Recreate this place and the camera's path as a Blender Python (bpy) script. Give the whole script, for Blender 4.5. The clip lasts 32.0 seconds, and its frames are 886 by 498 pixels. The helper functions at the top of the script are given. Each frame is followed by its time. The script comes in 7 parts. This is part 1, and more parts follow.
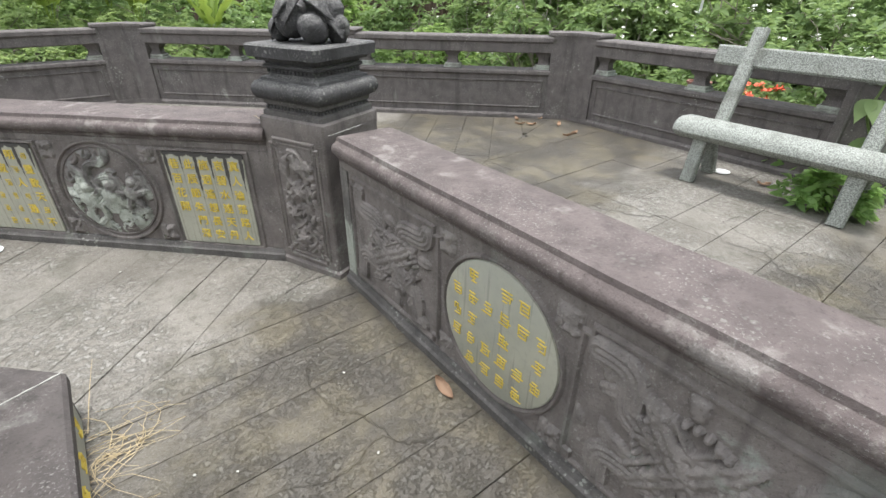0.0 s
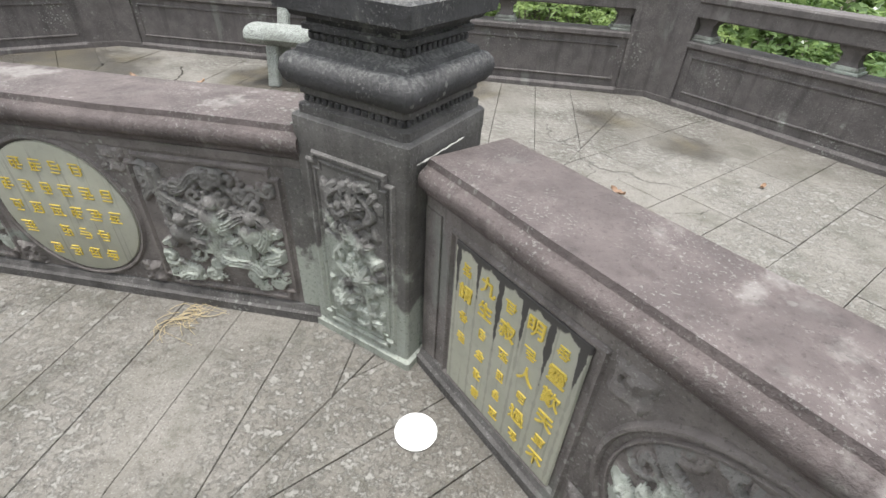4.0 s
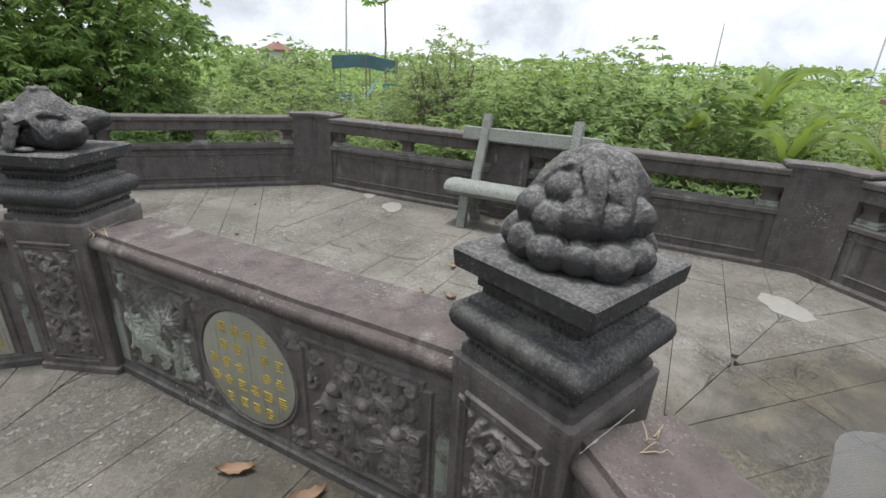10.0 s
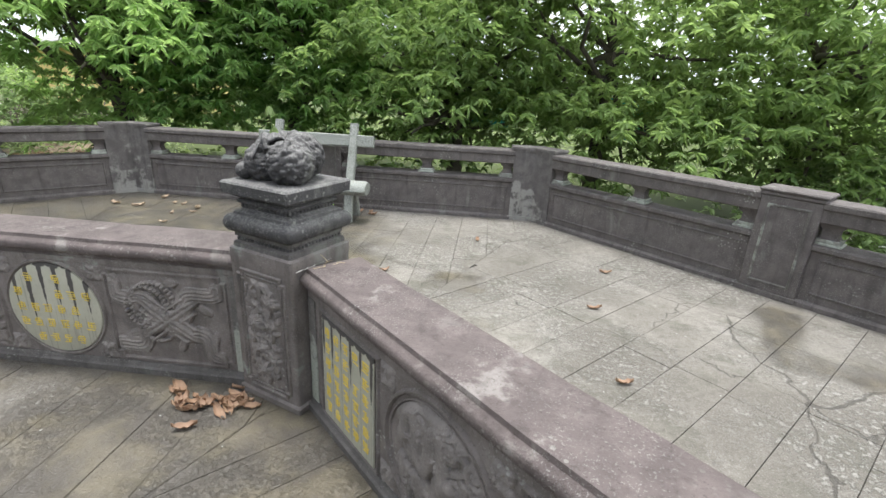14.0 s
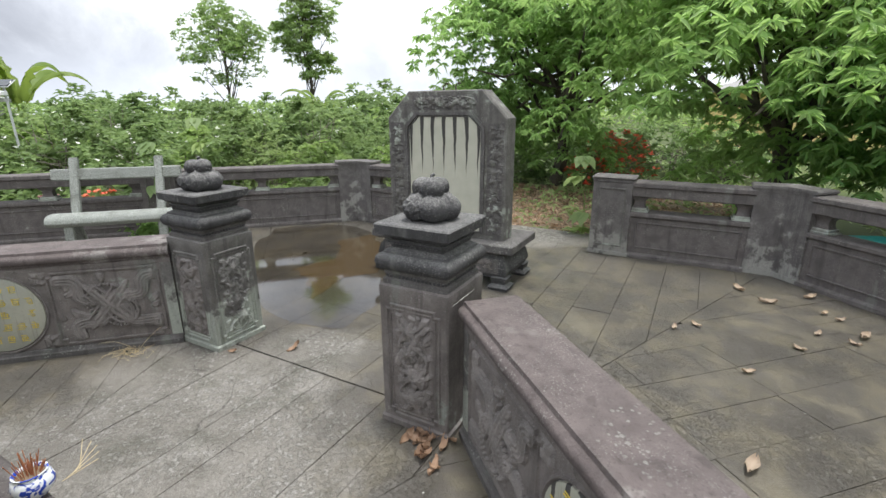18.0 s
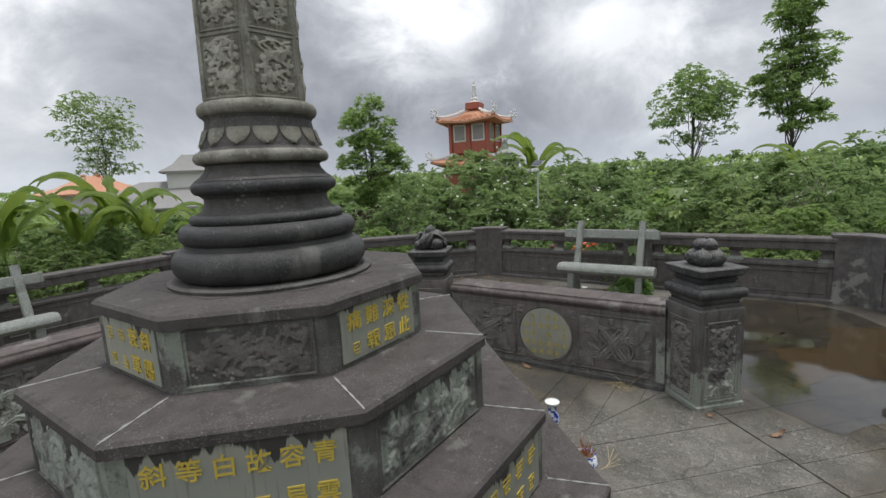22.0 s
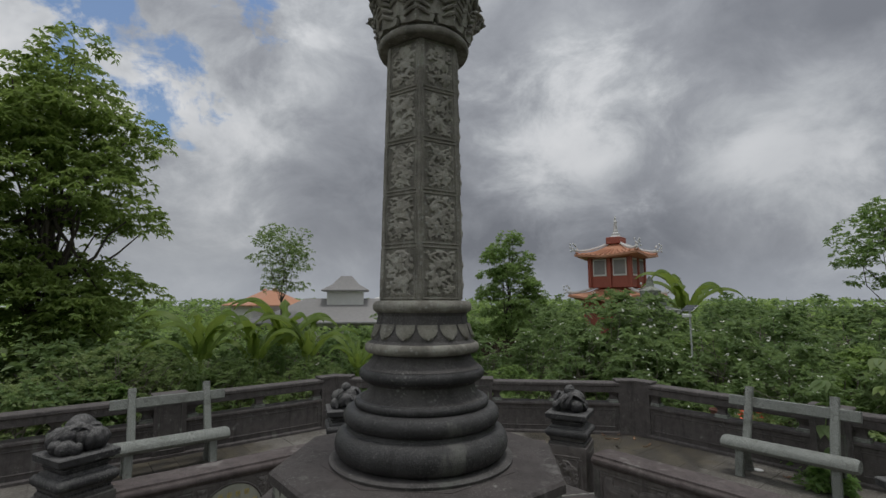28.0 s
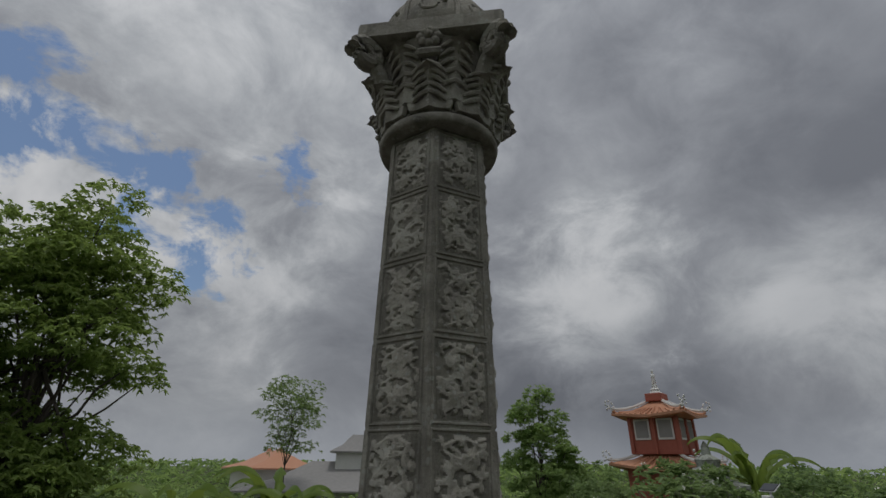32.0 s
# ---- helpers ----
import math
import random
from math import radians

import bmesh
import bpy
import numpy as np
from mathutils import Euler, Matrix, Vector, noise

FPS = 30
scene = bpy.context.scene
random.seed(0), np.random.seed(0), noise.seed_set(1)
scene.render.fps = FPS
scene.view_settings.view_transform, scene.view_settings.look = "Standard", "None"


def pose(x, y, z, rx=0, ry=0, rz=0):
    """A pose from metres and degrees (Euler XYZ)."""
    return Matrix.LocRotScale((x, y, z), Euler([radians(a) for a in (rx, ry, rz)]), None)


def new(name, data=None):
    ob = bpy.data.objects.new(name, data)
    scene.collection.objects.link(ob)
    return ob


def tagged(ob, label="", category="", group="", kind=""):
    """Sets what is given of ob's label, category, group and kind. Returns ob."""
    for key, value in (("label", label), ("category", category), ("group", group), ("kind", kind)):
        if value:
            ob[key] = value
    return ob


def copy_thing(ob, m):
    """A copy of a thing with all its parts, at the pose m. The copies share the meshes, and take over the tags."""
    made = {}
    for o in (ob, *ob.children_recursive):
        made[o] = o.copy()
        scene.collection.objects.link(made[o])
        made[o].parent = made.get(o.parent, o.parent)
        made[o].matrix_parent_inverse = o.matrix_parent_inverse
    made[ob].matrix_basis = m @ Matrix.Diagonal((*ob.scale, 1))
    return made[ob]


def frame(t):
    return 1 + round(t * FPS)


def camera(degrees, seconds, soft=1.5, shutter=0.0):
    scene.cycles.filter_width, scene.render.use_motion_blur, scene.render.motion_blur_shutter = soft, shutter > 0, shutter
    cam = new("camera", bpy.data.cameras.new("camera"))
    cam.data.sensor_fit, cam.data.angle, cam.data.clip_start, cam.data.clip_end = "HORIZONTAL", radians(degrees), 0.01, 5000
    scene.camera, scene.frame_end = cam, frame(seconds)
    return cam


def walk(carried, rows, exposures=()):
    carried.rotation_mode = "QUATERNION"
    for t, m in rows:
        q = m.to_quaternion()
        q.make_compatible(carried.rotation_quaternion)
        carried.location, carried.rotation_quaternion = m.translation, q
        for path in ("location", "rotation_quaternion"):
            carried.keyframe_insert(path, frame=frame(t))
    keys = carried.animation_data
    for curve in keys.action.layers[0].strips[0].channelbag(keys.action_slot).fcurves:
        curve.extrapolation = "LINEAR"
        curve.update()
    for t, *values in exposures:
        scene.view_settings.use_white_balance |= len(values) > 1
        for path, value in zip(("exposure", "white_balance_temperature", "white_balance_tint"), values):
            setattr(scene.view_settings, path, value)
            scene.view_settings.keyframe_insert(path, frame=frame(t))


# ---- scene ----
cam = camera(87.3, 32.0)
CLOUD_SEED, SKY_GAIN, SUN_GAIN = 3.6, 1.27, 2.3
# the clip's camera darkens as the bright sky fills its picture
EXPOSURES = [(0.0, 1.1), (2.0, 1.06), (4.5, 1.04), (6.0, 1.05), (7.0, 1.2), (8.0, 1.06), (9.0, 0.70), (11.0, 0.34), (12.0, 0.40), (13.0, 0.74), (14.0, 1.14), (16.0, 1.06), (18.0, 0.74), (19.0, 0.5), (21.0, 0.04), (23.0, -0.3), (25.0, -0.64), (28.0, -1.0), (32.0, -1.38)]
# seconds, place in metres, turn in degrees
PATH = [
    (0.0, 1.960, -0.944, 1.354, 60.29, -0.54, -37.77),
    (0.5, 2.054, -0.670, 1.318, 59.43, -0.66, -35.34),
    (1.0, 2.103, -0.366, 1.305, 57.68, -0.94, -30.38),
    (1.5, 2.151, -0.034, 1.279, 56.31, -1.14, -24.83),
    (2.0, 2.164, 0.308, 1.282, 54.94, -1.13, -19.94),
    (2.5, 2.114, 0.669, 1.271, 53.95, -1.63, -14.44),
    (4.5, 1.201, 1.864, 1.260, 54.61, -3.02, 19.08),
    (5.0, 0.920, 2.025, 1.257, 55.24, -3.21, 29.04),
    (5.5, 0.633, 2.170, 1.295, 56.39, -3.06, 39.11),
    (6.0, 0.321, 2.219, 1.334, 57.90, -2.91, 48.81),
    (6.5, 0.019, 2.234, 1.412, 59.93, -3.12, 56.32),
    (7.0, -0.228, 2.226, 1.444, 61.73, -2.84, 64.79),
    (7.5, -0.551, 2.226, 1.487, 63.13, -2.58, 74.16),
    (8.0, -0.838, 2.089, 1.500, 64.06, -2.64, 83.05),
    (8.5, -1.096, 1.952, 1.531, 65.35, -2.11, 91.64),
    (9.0, -1.302, 1.788, 1.537, 66.77, -2.00, 100.55),
    (9.5, -1.581, 1.616, 1.559, 67.73, -2.10, 109.35),
    (10.0, -1.778, 1.420, 1.544, 68.40, -2.19, 117.74),
    (10.5, -1.961, 1.167, 1.545, 68.99, -2.21, 125.55),
    (11.0, -2.108, 0.912, 1.529, 69.55, -2.26, 134.35),
    (11.5, -2.260, 0.635, 1.544, 70.15, -2.37, 143.09),
    (12.0, -2.315, 0.362, 1.536, 70.25, -2.70, 151.54),
    (12.5, -2.320, 0.072, 1.548, 70.59, -2.94, 159.45),
    (13.0, -2.288, -0.250, 1.542, 70.65, -3.14, 168.26),
    (13.5, -2.228, -0.541, 1.548, 70.74, -3.14, 177.27),
    (14.0, -2.096, -0.815, 1.569, 70.67, -2.77, 186.02),
    (14.5, -1.976, -1.039, 1.574, 70.81, -2.60, 193.71),
    (16.5, -1.259, -1.853, 1.561, 71.53, -1.69, 225.58),
    (17.0, -1.060, -2.034, 1.597, 72.00, -1.37, 233.94),
    (17.5, -0.909, -2.140, 1.616, 72.69, -0.66, 243.36),
    (18.0, -0.702, -2.168, 1.646, 73.29, 0.25, 253.83),
    (18.5, -0.636, -2.134, 1.685, 74.24, 1.11, 265.02),
    (19.0, -0.786, -2.084, 1.717, 75.29, 1.67, 276.97),
    (19.5, -0.993, -2.026, 1.755, 76.56, 2.17, 286.93),
    (20.0, -1.119, -1.913, 1.817, 77.55, 2.80, 292.14),
    (20.5, -1.175, -1.834, 1.858, 78.57, 3.47, 297.10),
    (21.0, -1.210, -1.798, 1.884, 79.84, 3.40, 301.06),
    (21.5, -1.243, -1.808, 1.911, 80.43, 3.24, 302.74),
    (22.0, -1.270, -1.808, 1.914, 81.15, 2.99, 304.34),
    (22.5, -1.295, -1.807, 1.933, 81.92, 2.75, 305.90),
    (23.0, -1.307, -1.805, 1.950, 83.05, 2.47, 308.11),
    (23.5, -1.315, -1.808, 1.977, 84.09, 2.23, 310.05),
    (24.0, -1.321, -1.810, 2.007, 85.14, 1.99, 312.00),
    (24.5, -1.332, -1.809, 2.031, 86.02, 1.76, 313.62),
    (25.0, -1.336, -1.802, 2.051, 87.30, 1.56, 315.03),
    (25.5, -1.350, -1.806, 2.089, 88.57, 1.31, 316.23),
    (27.5, -1.394, -1.854, 2.231, 93.92, 0.14, 319.95),
    (28.0, -1.389, -1.847, 2.262, 96.59, 0.03, 320.67),
    (28.5, -1.369, -1.833, 2.299, 100.31, -0.15, 321.57),
    (29.0, -1.307, -1.803, 2.338, 101.69, -0.31, 321.54),
    (29.5, -1.203, -1.683, 2.392, 102.99, -0.58, 321.44),
    (30.0, -1.179, -1.459, 2.432, 105.76, -0.76, 321.73),
    (30.5, -1.124, -1.360, 2.457, 110.40, -0.69, 322.19),
    (31.0, -0.999, -1.307, 2.457, 112.91, -0.59, 322.61),
    (31.5, -0.924, -1.259, 2.445, 114.06, -0.71, 322.84),
    (32.0, -0.879, -1.214, 2.438, 114.97, -0.71, 323.04),
]
walk(cam, [(t, pose(x, y, z, rx, ry, rz)) for t, x, y, z, rx, ry, rz in PATH], EXPOSURES)

# ---- world and light ----
world = bpy.data.worlds.new("cloudy_sky")
scene.world = world
world.use_nodes = True
wn, wl = world.node_tree.nodes, world.node_tree.links
SUN_EL, SUN_ROT = radians(84), radians(160)


def wmath(op, a, b=None, clamp=False):
    n = wn.new("ShaderNodeMath")
    n.operation, n.use_clamp = op, clamp
    for i, v in enumerate((a, b)):
        if v is None:
            continue
        if isinstance(v, (int, float)):
            n.inputs[i].default_value = v
        else:
            wl.new(v, n.inputs[i])
    return n.outputs[0]


def wnoise(vec, scale, detail, rough, dist=0.0):
    n = wn.new("ShaderNodeTexNoise")
    n.inputs["Scale"].default_value, n.inputs["Detail"].default_value = scale, detail
    n.inputs["Roughness"].default_value, n.inputs["Distortion"].default_value = rough, dist
    wl.new(vec, n.inputs["Vector"])
    return n.outputs["Fac"]


def wramp(fac, stops):
    n = wn.new("ShaderNodeValToRGB")
    r = n.color_ramp
    while len(r.elements) < len(stops):
        r.elements.new(0.5)
    for e, (p, c) in zip(r.elements, stops):
        e.position, e.color = p, (*c, 1)
    wl.new(fac, n.inputs[0])
    return n.outputs[0]


bg = wn["Background"]
sky = wn.new("ShaderNodeTexSky")
sky.sky_type, sky.sun_disc, sky.sun_elevation, sky.sun_rotation = "NISHITA", False, SUN_EL, SUN_ROT
coord = wn.new("ShaderNodeTexCoord")
sep = wn.new("ShaderNodeSeparateXYZ")
wl.new(coord.outputs["Generated"], sep.inputs[0])
puff = wn.new("ShaderNodeCombineXYZ")
wl.new(sep.outputs["X"], puff.inputs[0])
wl.new(sep.outputs["Y"], puff.inputs[1])
wl.new(wmath("ADD", wmath("MULTIPLY", sep.outputs["Z"], 1.35), CLOUD_SEED), puff.inputs[2])
def toward(x, y, z):
    """How far the sky's direction lies from a given one."""
    n = wn.new("ShaderNodeVectorMath")
    n.operation = "DISTANCE"
    wl.new(coord.outputs["Generated"], n.inputs[0])
    n.inputs[1].default_value = (x, y, z)
    return n.outputs["Value"]


def wfade(v, far, close):
    n = wn.new("ShaderNodeMapRange")
    n.interpolation_type = "SMOOTHSTEP"
    n.inputs["From Min"].default_value, n.inputs["From Max"].default_value = far, close
    wl.new(v, n.inputs["Value"])
    return n.outputs[0]


big = wnoise(puff.outputs[0], 1.9, 3, 0.5, 0.25)
billow = wnoise(puff.outputs[0], 5.5, 10, 0.62, 0.35)
ragged = wmath("MULTIPLY", wmath("SUBTRACT", billow, 0.5), 0.55)
# thickness of the cloud: thin and bright towards the sun behind it, heavy and dark elsewhere
thick = wmath("ADD", wmath("MULTIPLY", big, 0.54), wmath("MULTIPLY", billow, 0.46))
for x, y, z, r, k in ((0.78, 0.55, 0.30, 0.24, -0.16), (0.94, 0.24, 0.25, 0.23, -0.13), (0.98, -0.12, 0.16, 0.30, -0.04), (0.90, 0.40, 0.16, 0.26, 0.05),
                      (0.16, 0.93, 0.34, 0.22, -0.08), (-0.11, 0.90, 0.43, 0.20, -0.12), (-0.07, 0.77, 0.64, 0.45, -0.05), (0.45, 0.80, 0.40, 0.30, -0.06),
                      (0.75, 0.20, 0.63, 0.50, 0.10), (0.55, 0.70, 0.20, 0.30, 0.04), (0.87, 0.44, 0.12, 0.22, 0.07), (0.34, 0.93, 0.09, 0.28, 0.06), (0.95, -0.05, 0.36, 0.42, 0.10), (0.98, 0.12, 0.13, 0.36, 0.05), (-0.85, 0.30, 0.35, 0.95, -0.12), (-0.80, -0.55, 0.10, 0.60, -0.08)):
    thick = wmath("ADD", thick, wmath("MULTIPLY", wfade(wmath("ADD", toward(x, y, z), wmath("MULTIPLY", ragged, 0.7)), r, r * 0.15), k))
cloud = wramp(thick, ((0.25, (0.86, 0.87, 0.89)), (0.36, (0.70, 0.72, 0.75)), (0.45, (0.51, 0.535, 0.57)), (0.54, (0.37, 0.39, 0.43)), (0.68, (0.225, 0.24, 0.275))))
# ragged gaps of blue to the north
cover = toward(-0.20, 0.86, 0.47)
for x, y, z, q in ((-0.02, 0.89, 0.46, 0.03), (0.21, 0.81, 0.55, 0.07), (0.10, 0.94, 0.33, 0.05), (0.12, 0.92, 0.38, 0.06), (-0.32, 0.82, 0.47, 0.0)):
    cover = wmath("MINIMUM", cover, wmath("ADD", toward(x, y, z), q))
cover = wmath("ADD", cover, wmath("MULTIPLY", wmath("SUBTRACT", wnoise(puff.outputs[0], 8.0, 9, 0.62, 0.3), 0.5), 0.55))
gap = wramp(cover, ((0.055, (0, 0, 0)), (0.115, (1, 1, 1))))
skygain = wn.new("ShaderNodeMix")
skygain.data_type, skygain.blend_type = "RGBA", "MULTIPLY"
skygain.inputs["Factor"].default_value = 1.0
wl.new(sky.outputs[0], skygain.inputs[6])
skygain.inputs[7].default_value = (0.15, 0.15, 0.15, 1)
mixed = wn.new("ShaderNodeMix")
mixed.data_type = "RGBA"
wl.new(gap, mixed.inputs["Factor"])
wl.new(skygain.outputs[2], mixed.inputs[6])
wl.new(cloud, mixed.inputs[7])
# pale haze low over the horizon
hazef = wmath("SUBTRACT", 1.0, wmath("MULTIPLY", wmath("MAXIMUM", sep.outputs["Z"], 0.0), 9.0), True)
hazed = wn.new("ShaderNodeMix")
hazed.data_type = "RGBA"
wl.new(wmath("MULTIPLY", hazef, 0.45), hazed.inputs["Factor"])
wl.new(mixed.outputs[2], hazed.inputs[6])
hazed.inputs[7].default_value = (0.52, 0.565, 0.64, 1)
wl.new(hazed.outputs[2], bg.inputs["Color"])
# clouds shine where they veil the sun
sd = wn.new("ShaderNodeVectorMath")
sd.operation = "DOT_PRODUCT"
wl.new(coord.outputs["Generated"], sd.inputs[0])
az = radians(90) - SUN_ROT
sd.inputs[1].default_value = (math.cos(SUN_EL) * math.cos(az), math.cos(SUN_EL) * math.sin(az), math.sin(SUN_EL))
near = wmath("POWER", wmath("ADD", wmath("MULTIPLY", sd.outputs["Value"], 0.5), 0.5), 2.0)
wl.new(wmath("MULTIPLY", wmath("ADD", wmath("MULTIPLY", near, 0.95), 0.86), SKY_GAIN), bg.inputs["Strength"])
sun = new("sun", bpy.data.lights.new("sun", "SUN"))
sun.data.energy, sun.data.angle, sun.data.color = SUN_GAIN, radians(12), (1.0, 0.98, 0.955)
sun.rotation_euler = Euler((radians(90) - SUN_EL, 0, radians(180) - SUN_ROT))

# ---- materials ----
class Mat:
    """A small builder of node materials."""
    def __init__(self, name, rough=0.85, spec=0.3):
        self.m = bpy.data.materials.new(name)
        self.m.use_nodes = True
        self.n, self.l = self.m.node_tree.nodes, self.m.node_tree.links
        self.b = self.n["Principled BSDF"]
        self.b.inputs["Roughness"].default_value = rough
        self.b.inputs["Specular IOR Level"].default_value = spec
        self.co = self.n.new("ShaderNodeTexCoord").outputs["Object"]
        self.geo = self.n.new("ShaderNodeNewGeometry")
        self.pos = self.geo.outputs["Position"]

    def link(self, v, sock):
        if isinstance(v, (int, float)):
            sock.default_value = v
        elif isinstance(v, tuple):
            sock.default_value = (*v, 1)
        else:
            self.l.new(v, sock)

    def noise(self, scale, detail=4, rough=0.55, vec=None, dist=0.0):
        n = self.n.new("ShaderNodeTexNoise")
        n.inputs["Scale"].default_value, n.inputs["Detail"].default_value = scale, detail
        n.inputs["Roughness"].default_value, n.inputs["Distortion"].default_value = rough, dist
        self.l.new(vec or self.pos, n.inputs["Vector"])
        return n.outputs["Fac"]

    def voronoi(self, scale, vec=None, out="Distance"):
        n = self.n.new("ShaderNodeTexVoronoi")
        n.inputs["Scale"].default_value = scale
        self.l.new(vec or self.pos, n.inputs["Vector"])
        return n.outputs[out]

    def squash(self, x, y, z, vec=None):
        n = self.n.new("ShaderNodeMapping")
        n.inputs["Scale"].default_value = (x, y, z)
        self.l.new(vec or self.pos, n.inputs["Vector"])
        return n.outputs[0]

    def step(self, fac, lo, hi):
        n = self.n.new("ShaderNodeMapRange")
        n.interpolation_type = "SMOOTHSTEP"
        n.inputs["From Min"].default_value, n.inputs["From Max"].default_value = lo, hi
        self.link(fac, n.inputs["Value"])
        return n.outputs[0]

    def math(self, op, a, b=0.0):
        n = self.n.new("ShaderNodeMath")
        n.operation = op
        self.link(a, n.inputs[0]), self.link(b, n.inputs[1])
        return n.outputs[0]

    def mix(self, fac, a, b, blend="MIX"):
        n = self.n.new("ShaderNodeMix")
        n.data_type, n.blend_type = "RGBA", blend
        self.link(fac, n.inputs["Factor"]), self.link(a, n.inputs[6]), self.link(b, n.inputs[7])
        return n.outputs[2]

    def random(self):
        return self.n.new("ShaderNodeObjectInfo").outputs["Random"]

    def up(self):
        s = self.n.new("ShaderNodeSeparateXYZ")
        self.l.new(self.geo.outputs["Normal"], s.inputs[0])
        return s.outputs["Z"]

    def color(self, c):
        self.link(c, self.b.inputs["Base Color"])
        return self

    def rough(self, r):
        self.link(r, self.b.inputs["Roughness"])
        return self

    def bump(self, h, strength=0.4, dist=0.01):
        n = self.n.new("ShaderNodeBump")
        n.inputs["Strength"].default_value, n.inputs["Distance"].default_value = strength, dist
        self.l.new(h, n.inputs["Height"])
        self.l.new(n.outputs[0], self.b.inputs["Normal"])
        return self


def weathered(name, film, bare, amount, lichen=0.55, film2=None, rough=0.86, dust=0.0, carve=0.0, low=0.0, fringe=0.0, spots=0.55, sheen=0.0):
    """Green-grey stone under a dark film of weather: amount is how much of it the film covers.
    low: the film is washed off near the foot; fringe: height in the panel above which the film hangs down in runs."""
    k = Mat(name, rough)
    fine, mid, large = k.noise(60, 5), k.noise(9, 5, 0.6), k.noise(2.3, 4)
    dark = k.mix(k.step(mid, 0.3, 0.7), film, film2 or tuple(c * 1.6 for c in film))
    light = k.mix(fine, tuple(c * 0.8 for c in bare), tuple(c * 1.15 for c in bare))
    mask = k.math("ADD", k.math("MULTIPLY", mid, 0.5), k.math("MULTIPLY", large, 0.5))
    if low:
        s = k.n.new("ShaderNodeSeparateXYZ")
        k.l.new(k.pos, s.inputs[0])
        mask = k.math("ADD", mask, k.math("MULTIPLY", k.math("SUBTRACT", 0.40, s.outputs["Z"]), low))
    c = k.mix(k.step(mask, amount - 0.035, amount + 0.035), dark, light)
    # pale lichen in small spots, in patches
    lich = k.math("MULTIPLY", k.step(k.math("ADD", k.voronoi(40), k.math("MULTIPLY", k.math("SUBTRACT", k.noise(36, 4, 0.65), 0.5), 0.9)), 0.32, 0.16), k.step(k.noise(3.1, 3), lichen, lichen + 0.12))
    specks = k.math("MULTIPLY", k.step(k.noise(120, 3, 0.7), 0.56, 0.66), k.step(k.noise(5, 3), 0.36, 0.60))
    c = k.mix(k.math("MULTIPLY", lich, spots), c, (0.42, 0.43, 0.39))
    c = k.mix(k.math("MULTIPLY", specks, 0.30 + 0.2 * spots), c, (0.38, 0.375, 0.35))
    c = k.mix(k.math("MULTIPLY", k.step(k.noise(90, 3, 0.7), 0.55, 0.70), 0.45), c, tuple(v * 0.45 for v in film))
    # rain streaks, dark and washed out
    c = k.mix(k.math("MULTIPLY", k.step(k.noise(15, 3, 0.55, k.squash(1, 1, 0.10)), 0.54, 0.70), 0.40), c, tuple(v * 0.5 for v in film))
    c = k.mix(k.math("MULTIPLY", k.step(k.noise(4.2, 5, 0.6, k.squash(1, 1, 0.30)), 0.60, 0.69), 0.45), c, tuple(v * 0.85 for v in bare))
    if fringe:
        s = k.n.new("ShaderNodeSeparateXYZ")
        k.l.new(k.co, s.inputs[0])
        hang = k.math("ADD", s.outputs["Z"], k.math("MULTIPLY", k.math("SUBTRACT", k.noise(17, 3, 0.6, k.squash(1, 1, 0.12, k.co)), 0.5), 0.34))
        c = k.mix(k.step(hang, fringe, fringe + 0.018), c, tuple(v * 0.6 for v in film))
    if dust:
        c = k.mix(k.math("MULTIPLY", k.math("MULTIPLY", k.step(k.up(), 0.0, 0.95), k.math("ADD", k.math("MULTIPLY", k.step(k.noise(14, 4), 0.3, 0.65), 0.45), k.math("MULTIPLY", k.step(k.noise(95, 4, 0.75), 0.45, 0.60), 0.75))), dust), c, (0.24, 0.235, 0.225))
    k.color(c)
    k.rough(k.math("ADD", 0.72 - sheen, k.math("MULTIPLY", mid, 0.25)))
    h = k.math("ADD", k.math("ADD", fine, mid), k.math("MULTIPLY", k.noise(190, 3, 0.7), 0.7))
    if carve:
        curl = k.math("SINE", k.math("MULTIPLY", k.noise(9, 2, 0.5, dist=0.6), 60.0))
        h = k.math("ADD", h, k.math("MULTIPLY", curl, carve))
    k.bump(h, 0.6, 0.008)
    return k.m


STONE = weathered("weathered_dark_stone", (0.080, 0.075, 0.072), (0.22, 0.235, 0.205), 0.66)
BODY = weathered("brown_film_stone", (0.128, 0.114, 0.107), (0.26, 0.28, 0.25), 0.64, 0.58)
CARVED = weathered("carved_green_stone", (0.098, 0.093, 0.086), (0.29, 0.31, 0.27), 0.55, 0.6)
PALE = weathered("bare_carved_stone", (0.185, 0.188, 0.168), (0.35, 0.375, 0.33), 0.50, 0.6)
# each HI stone is a paler copy, light on raised relief put into colour
BODYHI = weathered("lit_brown_stone", (0.150, 0.136, 0.128), (0.26, 0.275, 0.245), 0.66, 0.62)
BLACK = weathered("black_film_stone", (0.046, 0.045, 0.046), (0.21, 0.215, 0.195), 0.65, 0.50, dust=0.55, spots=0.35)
SHAFT = weathered("column_stone", (0.205, 0.194, 0.165), (0.36, 0.35, 0.30), 0.55, 0.42)
# darker column stone: shade of the carved ground put into colour, also neck petals
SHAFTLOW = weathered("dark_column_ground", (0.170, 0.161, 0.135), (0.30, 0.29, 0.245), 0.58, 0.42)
SHAFTHI = weathered("lit_column_stone", (0.285, 0.270, 0.230), (0.43, 0.415, 0.36), 0.53, 0.40)
